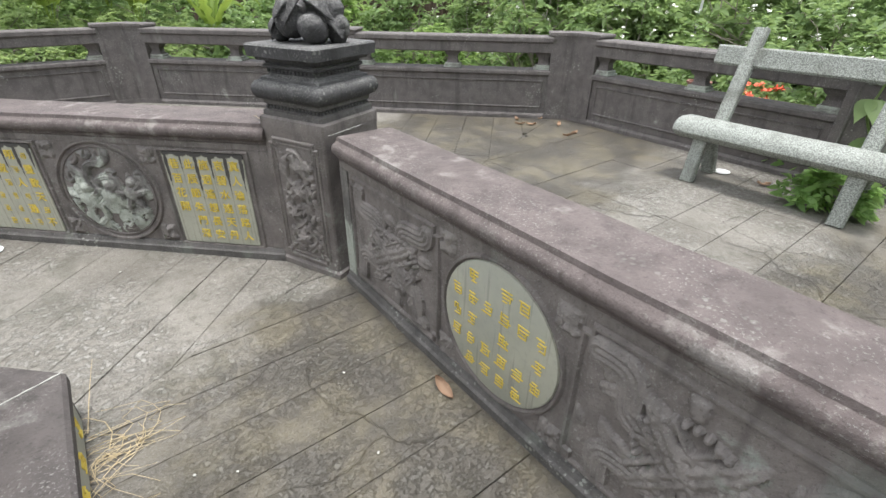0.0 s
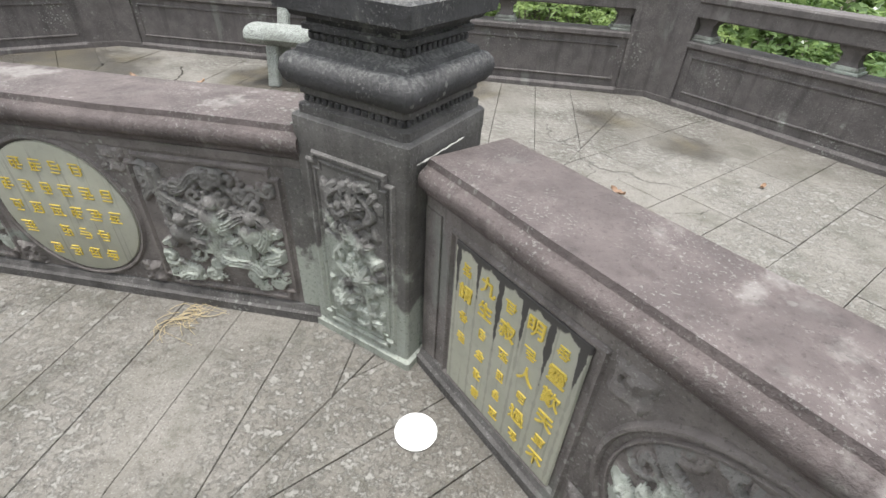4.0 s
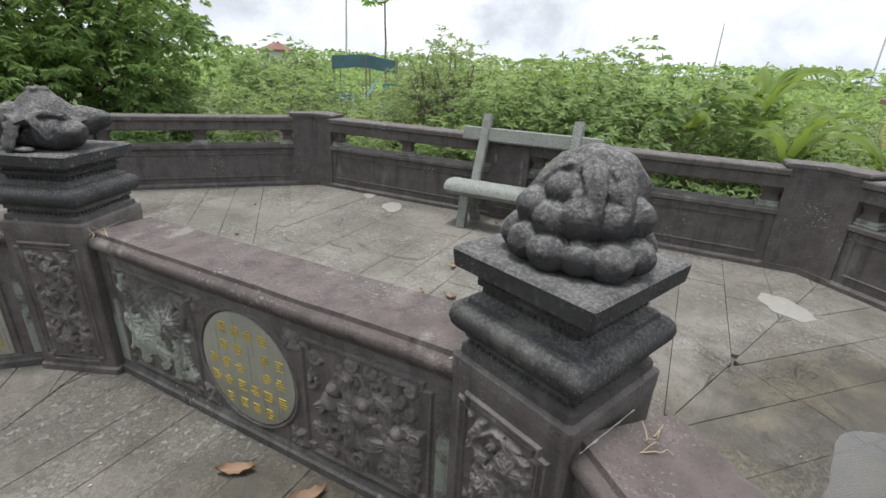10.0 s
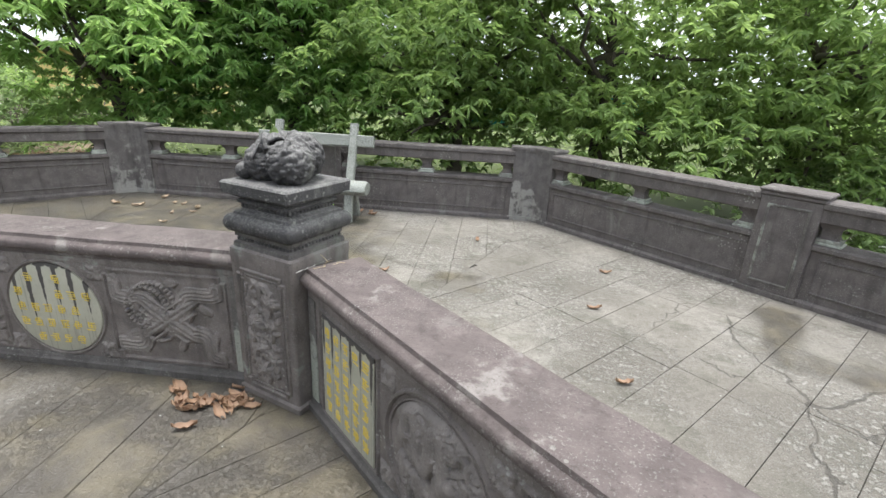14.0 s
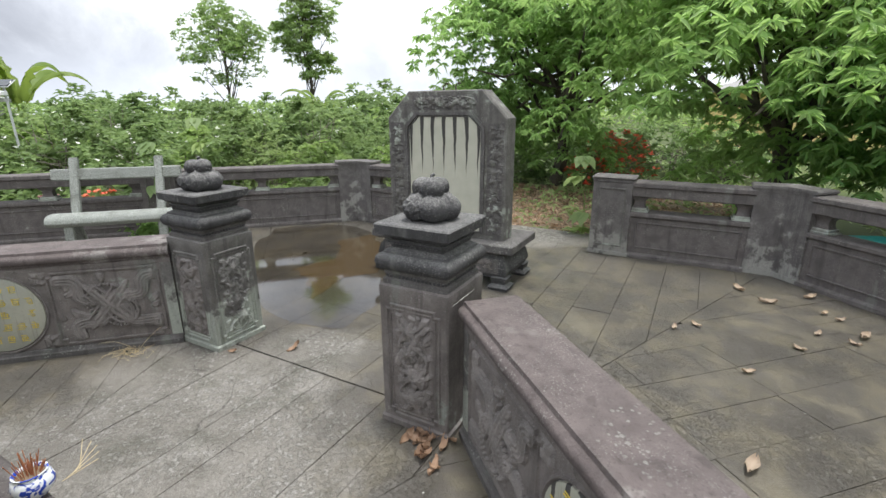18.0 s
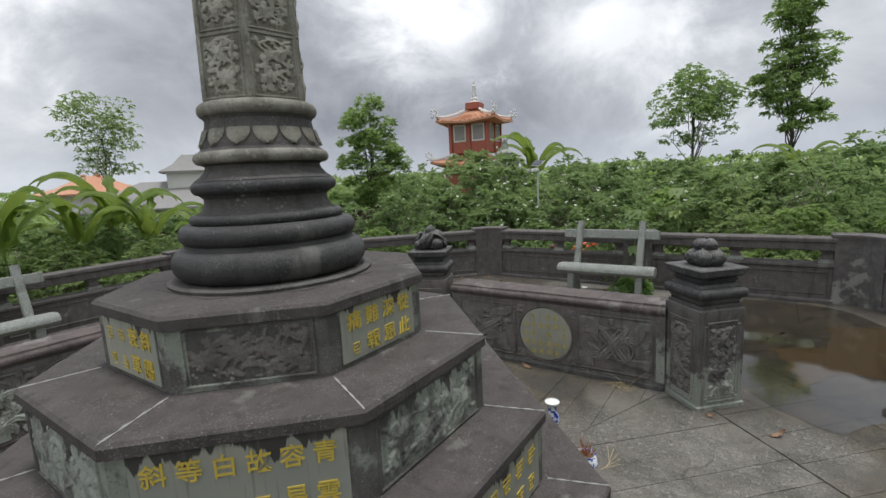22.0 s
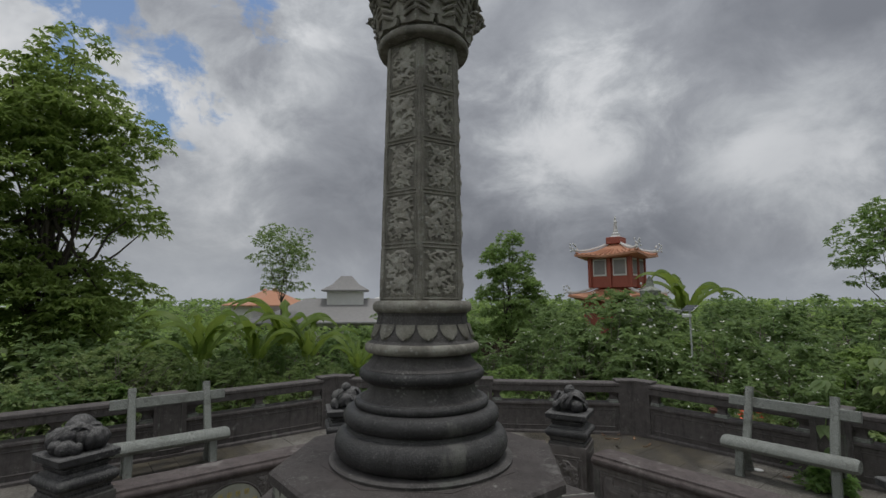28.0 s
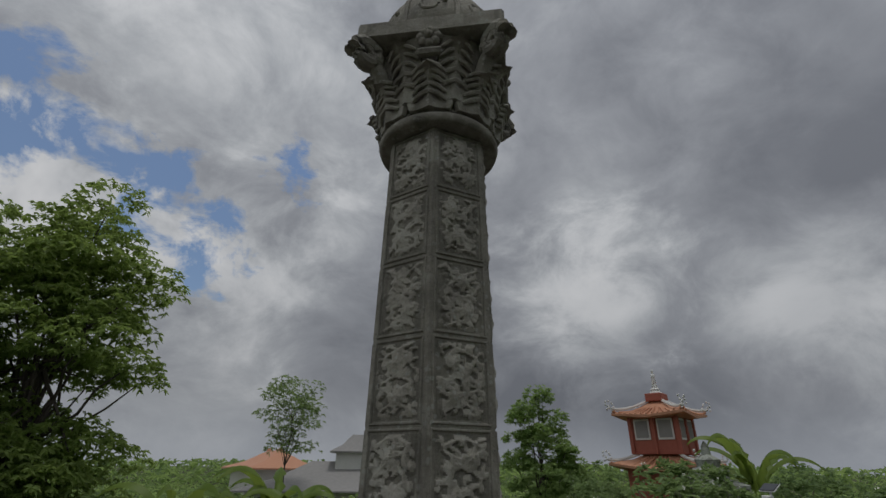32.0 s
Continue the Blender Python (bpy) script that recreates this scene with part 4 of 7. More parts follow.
        for i in range(5):
            g.blob((-0.02 + 0.028 * math.cos(i * 1.26), -0.005 + 0.026 * math.sin(i * 1.26), 0.252), (0.02, 0.02, 0.018), 7, None, 0.3, i)
        for p, a, l, w, up, dn, cu in (((-0.04, -0.105, 0.125), 4.6, 0.10, 0.036, 0.02, 0.11, 0.3), ((0.02, -0.110, 0.140), 5.3, 0.10, 0.024, 0.025, 0.08, 0.6), ((-0.10, -0.10, 0.150), 4.1, 0.10, 0.026, 0.025, 0.11, -0.6), ((-0.06, -0.13, 0.07), 4.4, 0.07, 0.030, 0.01, 0.05, 0.4), ((0.06, -0.085, 0.150), 5.8, 0.13, 0.018, 0.03, 0.04, 0.9), ((-0.15, -0.06, 0.165), 3.7, 0.07, 0.030, 0.02, 0.08, 0.8)):
            stone_leaf(g, p, a, l, w, up, dn, cu)
        fruit(g, (-0.035, -0.12, 0.055), (0.035, 0.03, 0.035), "smooth", 8, n=10)
        g.tube([(-0.13, -0.09, 0.165), (-0.07, -0.13, 0.140), (-0.01, -0.14, 0.115), (0.04, -0.13, 0.150), (0.09, -0.11, 0.165), (0.15, -0.09, 0.150)], [0.014, 0.018, 0.014, 0.018, 0.017, 0.012], 8)
        g.blob((0.0, -0.165, 0.012), (0.045, 0.028, 0.014), 10, None, 0.2, 3)
        lab = "mangoes and a folded cap of leaves carved in dark weathered stone"
    elif k == 2:
        fruit(g, (0.060, -0.055, 0.088), (0.118, 0.108, 0.092), "ribbed", 1, (8, 6, 0), 30)
        fruit(g, (0.030, 0.055, 0.160), (0.105, 0.100, 0.098), "smooth", 2, n=20)
        fruit(g, (0.125, 0.045, 0.085), (0.070, 0.080, 0.082), "ribbed", 3, (0, 20, 0), 18)
        for i, (px, py, pz, r) in enumerate(((-0.120, -0.085, 0.050, 0.058), (-0.150, -0.015, 0.060, 0.056), (-0.095, -0.030, 0.125, 0.058), (-0.070, -0.120, 0.038, 0.042), (-0.100, 0.075, 0.085, 0.085), (-0.02, -0.03, 0.170, 0.045))):
            fruit(g, (px, py, pz), (r * 1.15, r, r), "pointed" if i % 2 else "smooth", i + 5, (0, 20 * i, 50 * i), 14)
        for p, a, l, w, up, dn, cu in (((-0.03, -0.02, 0.185), 3.7, 0.15, 0.034, 0.02, 0.07, -0.6), ((0.0, -0.04, 0.178), 4.9, 0.10, 0.030, 0.02, 0.05, 0.5), ((0.05, -0.03, 0.180), 5.8, 0.12, 0.032, 0.02, 0.06, 0.6), ((-0.05, 0.02, 0.17), 2.9, 0.13, 0.034, 0.02, 0.07, 0.5)):
            stone_leaf(g, p, a, l, w, up, dn, cu)
        lab = "ribbed melon among smaller fruit carved in dark weathered stone"
    elif k == 3:
        fruit(g, (0.02, 0.045, 0.165), (0.118, 0.105, 0.105), "smooth", 1, n=22)
        ring = [(3.4 + 0.47 * i, 0.150, 0.048) for i in range(7)] + [(3.6 + 0.55 * i, 0.118, 0.112) for i in range(6)] + [(0.4 + 0.6 * i, 0.135, 0.06) for i in range(5)] + [(3.9 + 0.7 * i, 0.085, 0.160) for i in range(4)]
        for i, (a, r, h) in enumerate(ring):
            q = rg.uniform(0.043, 0.056)
            fruit(g, (0.01 + r * math.cos(a), 0.01 + r * 0.92 * math.sin(a), h + rg.uniform(-0.012, 0.012)), (q, q * 0.95, q * 0.92), "smooth", i + 3, (0, 0, 0), 11)
            if i % 3 == 0:
                g.blob((0.01 + (r + q * 0.8) * math.cos(a), 0.01 + 0.92 * (r + q * 0.8) * math.sin(a), h), 0.013, 6)
        for i in range(4):
            a = 3.2 + 0.95 * i
            stone_leaf(g, (0.02 + 0.03 * math.cos(a), 0.03 + 0.03 * math.sin(a), 0.225), a, 0.135, 0.026, 0.02, 0.085, 0.35 * (-1) ** i)
        lab = "cluster of round fruit under leaves carved in dark weathered stone"
    else:
        for i, (px, py, pz, r) in enumerate(((0.05, 0.03, 0.12, 0.105), (-0.07, 0.04, 0.10, 0.095), (0.09, -0.07, 0.065, 0.068), (-0.02, -0.08, 0.09, 0.075), (-0.115, -0.06, 0.055, 0.058), (0.0, 0.02, 0.20, 0.060), (0.13, 0.04, 0.06, 0.06))):
            fruit(g, (px, py, pz), (r, r * 0.95, r * 0.92), ("smooth", "ribbed", "pointed", "smooth")[(i + k) % 4], i + k * 9, (0, 15 * i, 47 * i + 60 * k), 16)
        for i in range(7):
            a = 3.2 + 0.48 * i + 0.5 * k
            h = rg.uniform(0.09, 0.19)
            stone_leaf(g, (0.085 * math.cos(a), 0.08 * math.sin(a), h), a, rg.uniform(0.08, 0.11), rg.uniform(0.028, 0.040), 0.02, rg.uniform(0.06, 0.11), rg.uniform(-1.0, 1.0))
        lab = "fruit with hanging pointed leaves carved in dark weathered stone"
    for i, (vx, vy, vz) in enumerate(g.v):
        q = Vector((vx, vy, vz + k))
        d = (0.004 * noise.noise(q * 18) + 0.0025 * noise.noise(q * 55)) / 0.2
        g.v[i] = (vx * (1 + d), vy * (1 + d), max(0.0, vz + 0.2 * d * 0.5))
    ob = solo("stone_fruit", g, FIGURE, lab, "stone carving", m, "carvings on the pillars", smooth=60)
    skin = ob.modifiers.new("skin", "REMESH")
    skin.mode, skin.voxel_size, skin.use_smooth_shade = "VOXEL", 0.0042, True


for k in range(8):
    statue(k)


def character(ch, size, x, z, y, slab):
    """One gold character; a mark that cannot be read becomes bars of its size."""
    if ch == "?":
        tagged(part("gold_writing", glyphs(1, 1, size, size, round(x * 997 + z * 131), -0.004), GOLD, slab, smooth=0, m=pose(x, y, z)), kind="stuff")
        return
    cu = bpy.data.curves.new("character", "FONT")
    cu.body, cu.size, cu.extrude, cu.offset = ch, size, 0.0025, size * 0.006
    cu.align_x, cu.align_y = "CENTER", "CENTER"
    tmp = bpy.data.objects.new("character", cu)
    me = bpy.data.meshes.new_from_object(tmp)
    bpy.data.objects.remove(tmp)
    me.materials.clear()
    me.materials.append(GOLD)
    part("gold_character", me, GOLD, slab, m=pose(x, y - 0.002, z, 90))


POEM = {(1, 1): ("真人淪落路人", "哀碧水連天丹", "旐迥遙想長安", "此辰節朱門深", "巷百花開"), (1, -1): ("?靈歎天?不", "明?人?過?", "?寂?????"[:6], "九生?????"[:6], "?謂??"),
        (3, 1): ("蘆莊已知無益", "竹前溪應不漫", "荀里精靈消散", "歸寥廓功業傳", "昔在誌銘"), (3, -1): ("?麗風流八荒", "見?來?亭?", "?我?陳???"[:6], "中空谷???", "??不")}


def low_wall(deg, x0, x1, kind, seed, mid=0.0):
    """A low wall of the ring from x0 to x1, seen from the middle."""
    what = "round slab of gold writing between carved panels" if kind == "round" else "gold-lettered slabs either side of a carved roundel"
    ob = thing("low_wall", "dark stone low wall with " + what, "wall", side(deg, 2.845), "low walls of the inner ring")
    g = Geo()
    g.box(x0, x1, 0.0, 0.27, 0.0, 0.665)
    part("wall_body", g, BODY, ob)
    g = Geo()
    g.sweep([(-0.030, 0.0), (0.0, 0.0), (0.0, 0.066), (-0.010, 0.062), (-0.018, 0.042), (-0.030, 0.036)], x0, x1)
    part("plinth", g, STONE, ob)
    g = Geo()
    lip = [(-0.002, 0.655), (-0.012, 0.660), (-0.012, 0.676), (-0.022, 0.680)] + [(-0.022 - 0.016 * math.sin(a), 0.706 - 0.026 * math.cos(a)) for a in np.linspace(0.2, 2.9, 9)] + [(-0.018, 0.736), (-0.010, 0.742), (-0.006, 0.760)]
    back = [(0.270, 0.760), (0.292, 0.735), (0.292, 0.69), (0.270, 0.665)]
    n = 9
    rings = []
    for i in range(n + 1):
        x = x0 + (x1 - x0) * i / n
        rings.append([(x, y + 0.0015 * math.sin(i * 2.7 + 9 * z), z + 0.0015 * math.sin(i * 1.9)) for y, z in lip + back])
    g.rings(rings)
    part("coping", g, COPE, ob, "brown stone coping with a rounded edge")
    # frieze strip and upright stiles
    g = Geo()
    g.box(x0, x1, -0.006, 0.0, 0.622, 0.655, 0.002)
    part("frieze", g, BODY, ob)
    for xs in (x0 + 0.035, x1 - 0.035):
        g = Geo()
        g.box(xs - 0.035, xs + 0.035, -0.008, 0.0, 0.066, 0.622, 0.002)
        part("end_stile", g, BODY if seed == 1 else WASHED, ob)
    if kind == "round":
        for sx, sd in ((-1, 0), (1, 1)):
            a, b = (x0 + 0.085, mid - 0.305) if sx < 0 else (mid + 0.305, x1 - 0.085)
            g = Geo()
            frame_bar(g, a, b, 0.078, 0.612, 0.020, 0.012, 0.0, None, 0.030)
            part("panel_frame", g, BODY, ob)
            style = ("flower", "figure")[sd] if seed in (2, 4) else "ribbon"
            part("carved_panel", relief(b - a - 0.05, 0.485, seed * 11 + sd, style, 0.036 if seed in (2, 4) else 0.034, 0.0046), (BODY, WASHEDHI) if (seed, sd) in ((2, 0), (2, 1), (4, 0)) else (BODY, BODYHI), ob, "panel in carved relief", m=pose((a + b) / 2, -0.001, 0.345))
        rx, rz = 0.265, 0.262
        g = Geo()
        ring_bar(g, rx + 0.004, rz + 0.004, 0.345, 0.018, 0.012, m=pose(mid, 0, 0))
        part("round_rim", g, BODY, ob)
        g = Geo()
        g.rings([[(rx * k * math.cos(2 * math.pi * i / 40), -d, rz * k * math.sin(2 * math.pi * i / 40)) for i in range(40)] for k, d in ((1, 0), (0.99, 0.008), (0.97, 0.010), (0.02, 0.010))])
        slab = part("round_slab", g, PLAQUES[2 if seed == 6 else 0], ob, "pale round slab with gold writing", m=pose(mid, 0, 0.345))
        tagged(part("gold_writing", glyphs(6, 5, 0.46, 0.44, seed, skip=0.12, keep=lambda x, z: math.hypot(x, z) < 0.225), GOLD, slab, "worn gold characters", smooth=0, m=pose(0, -0.010, 0)), kind="stuff")
        spots = [(mid + sx * 0.262, z) for sx in (-1, 1) for z in (0.575, 0.115)]
    else:
        for sx in (-1, 1):
            cx = mid + sx * 0.60
            g = Geo()
            frame_bar(g, cx - 0.255, cx + 0.255, 0.055, 0.615, 0.018, 0.011)
            part("panel_frame", g, BODY, ob)
            g = Geo()
            g.box(-0.222, 0.222, -0.010, 0, -0.262, 0.262, 0.004)
            slab = part("inscribed_slab", g, PLAQUES[1], ob, "pale slab with rows of gold characters", m=pose(cx, 0, 0.335))
            if (seed, sx) in POEM:
                for c, word in enumerate(POEM[seed, sx]):
                    for r, ch in enumerate(word):
                        character(ch, 0.057, 0.164 - 0.082 * c, 0.195 - 0.080 * r, -0.010, slab)
            else:
                tagged(part("gold_writing", glyphs(5, 6, 0.41, 0.46, seed * 5 + sx, skip=0.06), GOLD, slab, "worn gold characters", smooth=0, m=pose(0, -0.010, 0)), kind="stuff")
        g = Geo()
        ring_bar(g, 0.285, 0.275, 0.345, 0.020, 0.014, m=pose(mid, 0, 0))
        ring_bar(g, 0.262, 0.252, 0.345, 0.010, 0.008, m=pose(mid, 0, 0))
        part("round_rim", g, BODY, ob)
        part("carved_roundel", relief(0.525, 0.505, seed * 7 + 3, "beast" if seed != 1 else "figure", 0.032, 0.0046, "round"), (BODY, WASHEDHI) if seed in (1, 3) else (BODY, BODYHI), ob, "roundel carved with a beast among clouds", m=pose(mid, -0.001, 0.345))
        spots = [(mid + sx * 0.285, z) for sx in (-1, 1) for z in (0.570, 0.120)]
    for i, (x, z) in enumerate(spots):
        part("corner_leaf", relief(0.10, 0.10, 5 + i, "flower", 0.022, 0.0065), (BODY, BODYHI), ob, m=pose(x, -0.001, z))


W = 0.955
low_wall(45, -1.015, 0.915, "square", 1, -0.05)
low_wall(90, -W, 0.890, "round", 2, -0.033)
low_wall(135, -W, W, "square", 3)
low_wall(180, -W, W, "round", 4)
low_wall(225, -0.985, W, "square", 5, -0.015)
low_wall(270, -1.26, 0.915, "round", 6, -0.15)
low_wall(0, -W, 1.18, "round", 7, 0.11)
# white mortar in the joint between wall ends and pillars
for k in range(8):
    (x, y), th = PILLAR_AT[k]
    for sgn in (-1, 1):
        if (k == 6 and sgn < 0) or (k == 7 and sgn > 0):
            continue
        g = Geo()
        pts = [(sgn * 0.222, -0.19 + 0.011 * i, 0.7605 + 0.001 * math.sin(i * 1.3 + k)) for i in range(22)]
        pts = [(px + sgn * 0.0022 * noise.noise(Vector((py * 40, k, sgn))), py, pz) for px, py, pz in pts]
        g.tube(pts, [max(0.0004, 0.0014 + 0.003 * noise.noise(Vector((i * 0.45, k * 3.7, sgn)))) for i in range(22)], 5)
        solo("mortar_joint", g, MORTAR, "thin white mortar line where coping meets pillar", "mortar", pose(x, y, 0, 0, 0, th - 90), "mortar joints")


# ---- pedestal of five stepped tiers ----
def lettered_stone():
    """Pale face whose upper edge is parted by black runs."""
    k = Mat("lettered_tier_face", 0.7)
    s = k.n.new("ShaderNodeSeparateXYZ")
    k.l.new(k.co, s.inputs[0])
    c = k.mix(k.noise(8, 5), (0.27, 0.275, 0.23), (0.40, 0.395, 0.33))
    c = k.mix(k.math("MULTIPLY", k.step(k.noise(2.6, 4), 0.45, 0.65), 0.5), c, (0.25, 0.275, 0.25))
    hang = k.math("ADD", s.outputs["Z"], k.math("MULTIPLY", k.math("SUBTRACT", k.noise(16, 3, 0.6, k.squash(1, 1, 0.10, k.co)), 0.5), 0.30))
    c = k.mix(k.step(hang, 0.112, 0.124), c, (0.060, 0.056, 0.052))
    c = k.mix(k.math("MULTIPLY", k.step(k.noise(60, 2, 0.5, k.squash(1, 0.3, 0.06, k.co)), 0.56, 0.70), 0.4), c, (0.12, 0.118, 0.105))
    return k.color(c).bump(k.noise(40, 4), 0.2, 0.003).m


FACE = lettered_stone()
PED = thing("stepped_pedestal", "octagonal stone pedestal of five carved and lettered stepped tiers", "pedestal", pose(*PC, 0))
for i, (a, z0, z1) in enumerate(TIERS):
    half = a * math.tan(math.pi / 8)
    g = Geo()
    g.prism(octagon(a - 0.012, (0, 0)), z0, z1 - 0.045)
    tier = part("tier", g, CARVED, PED)
    g = Geo()
    inner = a - 0.27
    for j in range(8):
        o0, o1 = pol((a + 0.006) / COS, 22.5 + 45 * j), pol((a + 0.006) / COS, 67.5 + 45 * j)
        p0, p1 = pol(max(inner, 0.2) / COS, 22.5 + 45 * j), pol(max(inner, 0.2) / COS, 67.5 + 45 * j)
        e = 0.012
        g = Geo()
        rise = 0.012 if i else 0.0
        g.rings([[(*o0, z1 - 0.048), (*o1, z1 - 0.048), (*p1, z1 - 0.048), (*p0, z1 - 0.048)],
                 [(*o0, z1 - e), (*o1, z1 - e), (*p1, z1 + rise - e), (*p0, z1 + rise - e)],
                 [(o0[0] * (1 - e / a), o0[1] * (1 - e / a), z1), (o1[0] * (1 - e / a), o1[1] * (1 - e / a), z1), (*p1, z1 + rise), (*p0, z1 + rise)]])
        part("tread", g, TIERTOP, tier)
        if i:
            pts = [(pol(a / COS * (1 - q * 0.245 / a), 22.5 + 45 * j)) for q in np.linspace(0, 1, 9)]
            g = Geo()
            g.tube([(px, py, z1 + 0.001 + rise * q) for (px, py), q in zip(pts, np.linspace(0, 1, 9))], [0.003 + 0.002 * math.sin(3 * q + j + i) for q in range(9)], 5)
            part("mortar_line", g, MORTAR, tier)
    if i == 0:
        g = Geo()
        g.prism(octagon(0.45, (0, 0)), z1 - 0.03, z1 + 0.002)
        part("tread", g, TIERTOP, tier)
    for j in range(8):
        deg = 45 * j
        m = pose(*pol(a - 0.012, deg), (z0 + z1 - 0.045) / 2, 0, 0, deg + 90)
        hgt, wid = z1 - z0 - 0.045, 2 * half - 0.06
        lettered = (j % 2 == 0) != (i % 2 == 1)
        if lettered:
            g = Geo()
            g.box(-wid / 2 + 0.03, wid / 2 - 0.03, -0.007, 0.0, -hgt / 2 + 0.02, hgt / 2 - 0.004, 0.002)
            slab = part("lettered_face", g, FACE, tier, "pale face with rows of gold characters", m=m)
            cols = max(3, round(wid / (0.135 if i < 3 else 0.15)))
            rows = 2 if hgt > 0.2 else 1
            texts = {(0, 6): "從此深恩難報痛?", (0, 4): "斜陽衰草????", (1, 5): "青雲容易故?白?等?斜?"}.get((i, j))
            if not texts:
                tagged(part("gold_writing", glyphs(cols, rows, wid - 0.12, hgt - 0.05, i * 8 + j, -0.004), GOLD, slab, "worn gold characters", smooth=0, m=pose(0, -0.007, 0)), kind="stuff")
            else:
                n = len(texts) // 2
                cw = (wid - 0.10) / n
                size = min(cw, (hgt - 0.04) / 2) * 0.80
                for c in range(n):
                    for r in range(2):
                        ch = texts[2 * c + r]
                        x, z = (wid - 0.10) / 2 - (c + 0.5) * cw, (hgt - 0.03) * (0.25 - 0.5 * r)
                        character(ch, size, x, z, -0.007, slab)
        else:
            g = Geo()
            frame_bar(g, -wid / 2 + 0.02, wid / 2 - 0.02, -hgt / 2 + 0.015, hgt / 2 - 0.004, 0.012, 0.007)
            part("panel_frame", g, CARVED, tier, m=m)
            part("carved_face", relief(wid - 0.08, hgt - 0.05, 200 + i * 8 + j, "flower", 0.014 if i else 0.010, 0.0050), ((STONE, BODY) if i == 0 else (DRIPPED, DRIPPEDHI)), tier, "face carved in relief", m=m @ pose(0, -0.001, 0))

# ---- column ----
COL = thing("monument_column", "tall hexagonal carved stone column on a moulded round base with a leafy capital", "column", pose(*PC, 0))


def roll(r, z, h, n=9):
    return [(r + h / 2 * 0.95 * math.sin(t), z + h / 2 - h / 2 * math.cos(t)) for t in np.linspace(0, math.pi, n)]


g = Geo()
g.lathe([(0.445, 1.505), (0.45, 1.520), (0.44, 1.527)], 64)
part("bed_ring", g, STONE, COL)
BASE = (("lower_roll", roll(0.36, 1.525, 0.14)), ("lower_cove", [(0.375, 1.658), (0.368, 1.668), (0.368, 1.68)]), ("middle_roll", roll(0.345, 1.675, 0.088)),
        ("step_ring", roll(0.315, 1.760, 0.042)), ("waist", [(0.312, 1.80), (0.285, 1.815), (0.268, 1.845), (0.268, 1.870), (0.288, 1.888)]), ("second_roll", roll(0.285, 1.885, 0.062)),
        ("collar", [(0.300, 1.945), (0.275, 1.962), (0.252, 1.988), (0.246, 2.008), (0.266, 2.018)]), ("third_roll", roll(0.266, 2.016, 0.052)),
        ("upper_neck", [(0.272, 2.066), (0.255, 2.080), (0.236, 2.150), (0.226, 2.198), (0.234, 2.214)]), ("top_roll", roll(0.226, 2.212, 0.060)))
for nm, prof in BASE:
    g = Geo()
    g.lathe([(0.10, prof[0][1])] + prof + [(0.10, prof[-1][1])], 64)
    part(nm, g, WETBLACK if nm in ("lower_roll", "lower_cove", "middle_roll", "step_ring", "second_roll") else STONE if nm in ("waist", "collar", "upper_neck") else SHAFT, COL)
for j in range(14):
    g = Geo()
    rows = []
    for q in range(7):
        u = q / 6
        r = 0.236 + 0.024 * u
        rows.append([pol(r + 0.008 * (1 - d * d), d * (11.2 * (1 - u ** 3) + 0.4), 2.158 - 0.070 * u) for d in (-1, -0.5, 0, 0.5, 1)] + [pol(r - 0.02, d * 9, 2.158 - 0.070 * u) for d in (1, 0, -1)])
    g.rings(rows)
    part("neck_petal", g, SHAFTLOW, COL, m=pose(0, 0, 0, 0, 0, j * 360 / 14 + 8))
ZS0, ZS1, RS0, RS1 = 2.272, 3.60, 0.232, 0.205
VERT = [229 + 60 * i for i in range(6)]
g = Geo()
g.rings([[pol(RS0, a, ZS0) for a in VERT], [pol(RS1, a, ZS1) for a in VERT]])
shaft = part("shaft", g, SHAFT, COL, smooth=20)
for j in range(6):
    mid = VERT[j] + 30
    slope = -math.degrees(math.atan((RS0 - RS1) * math.cos(radians(30)) / (ZS1 - ZS0)))
    ap = (RS0 + RS1) / 2 * math.cos(radians(30))
    m = pose(*pol(ap, mid), (ZS0 + ZS1) / 2, 0, 0, mid + 90) @ pose(0, 0, 0, slope, 0, 0)
    n = 5
    hh = (ZS1 - ZS0) / n
    for q in range(n):
        zz = -(ZS1 - ZS0) / 2 + (q + 0.5) * hh
        wd = (RS0 + (RS1 - RS0) * (q + 0.5) / n) - 0.028
        g = Geo()
        frame_bar(g, -wd / 2, wd / 2, zz - hh / 2 + 0.004, zz + hh / 2 - 0.004, 0.010, 0.006, 0.0, m)
        part("panel_border", g, SHAFT, shaft)
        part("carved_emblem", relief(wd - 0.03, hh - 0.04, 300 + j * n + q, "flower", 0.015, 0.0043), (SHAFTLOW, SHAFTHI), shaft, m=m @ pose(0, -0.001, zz))
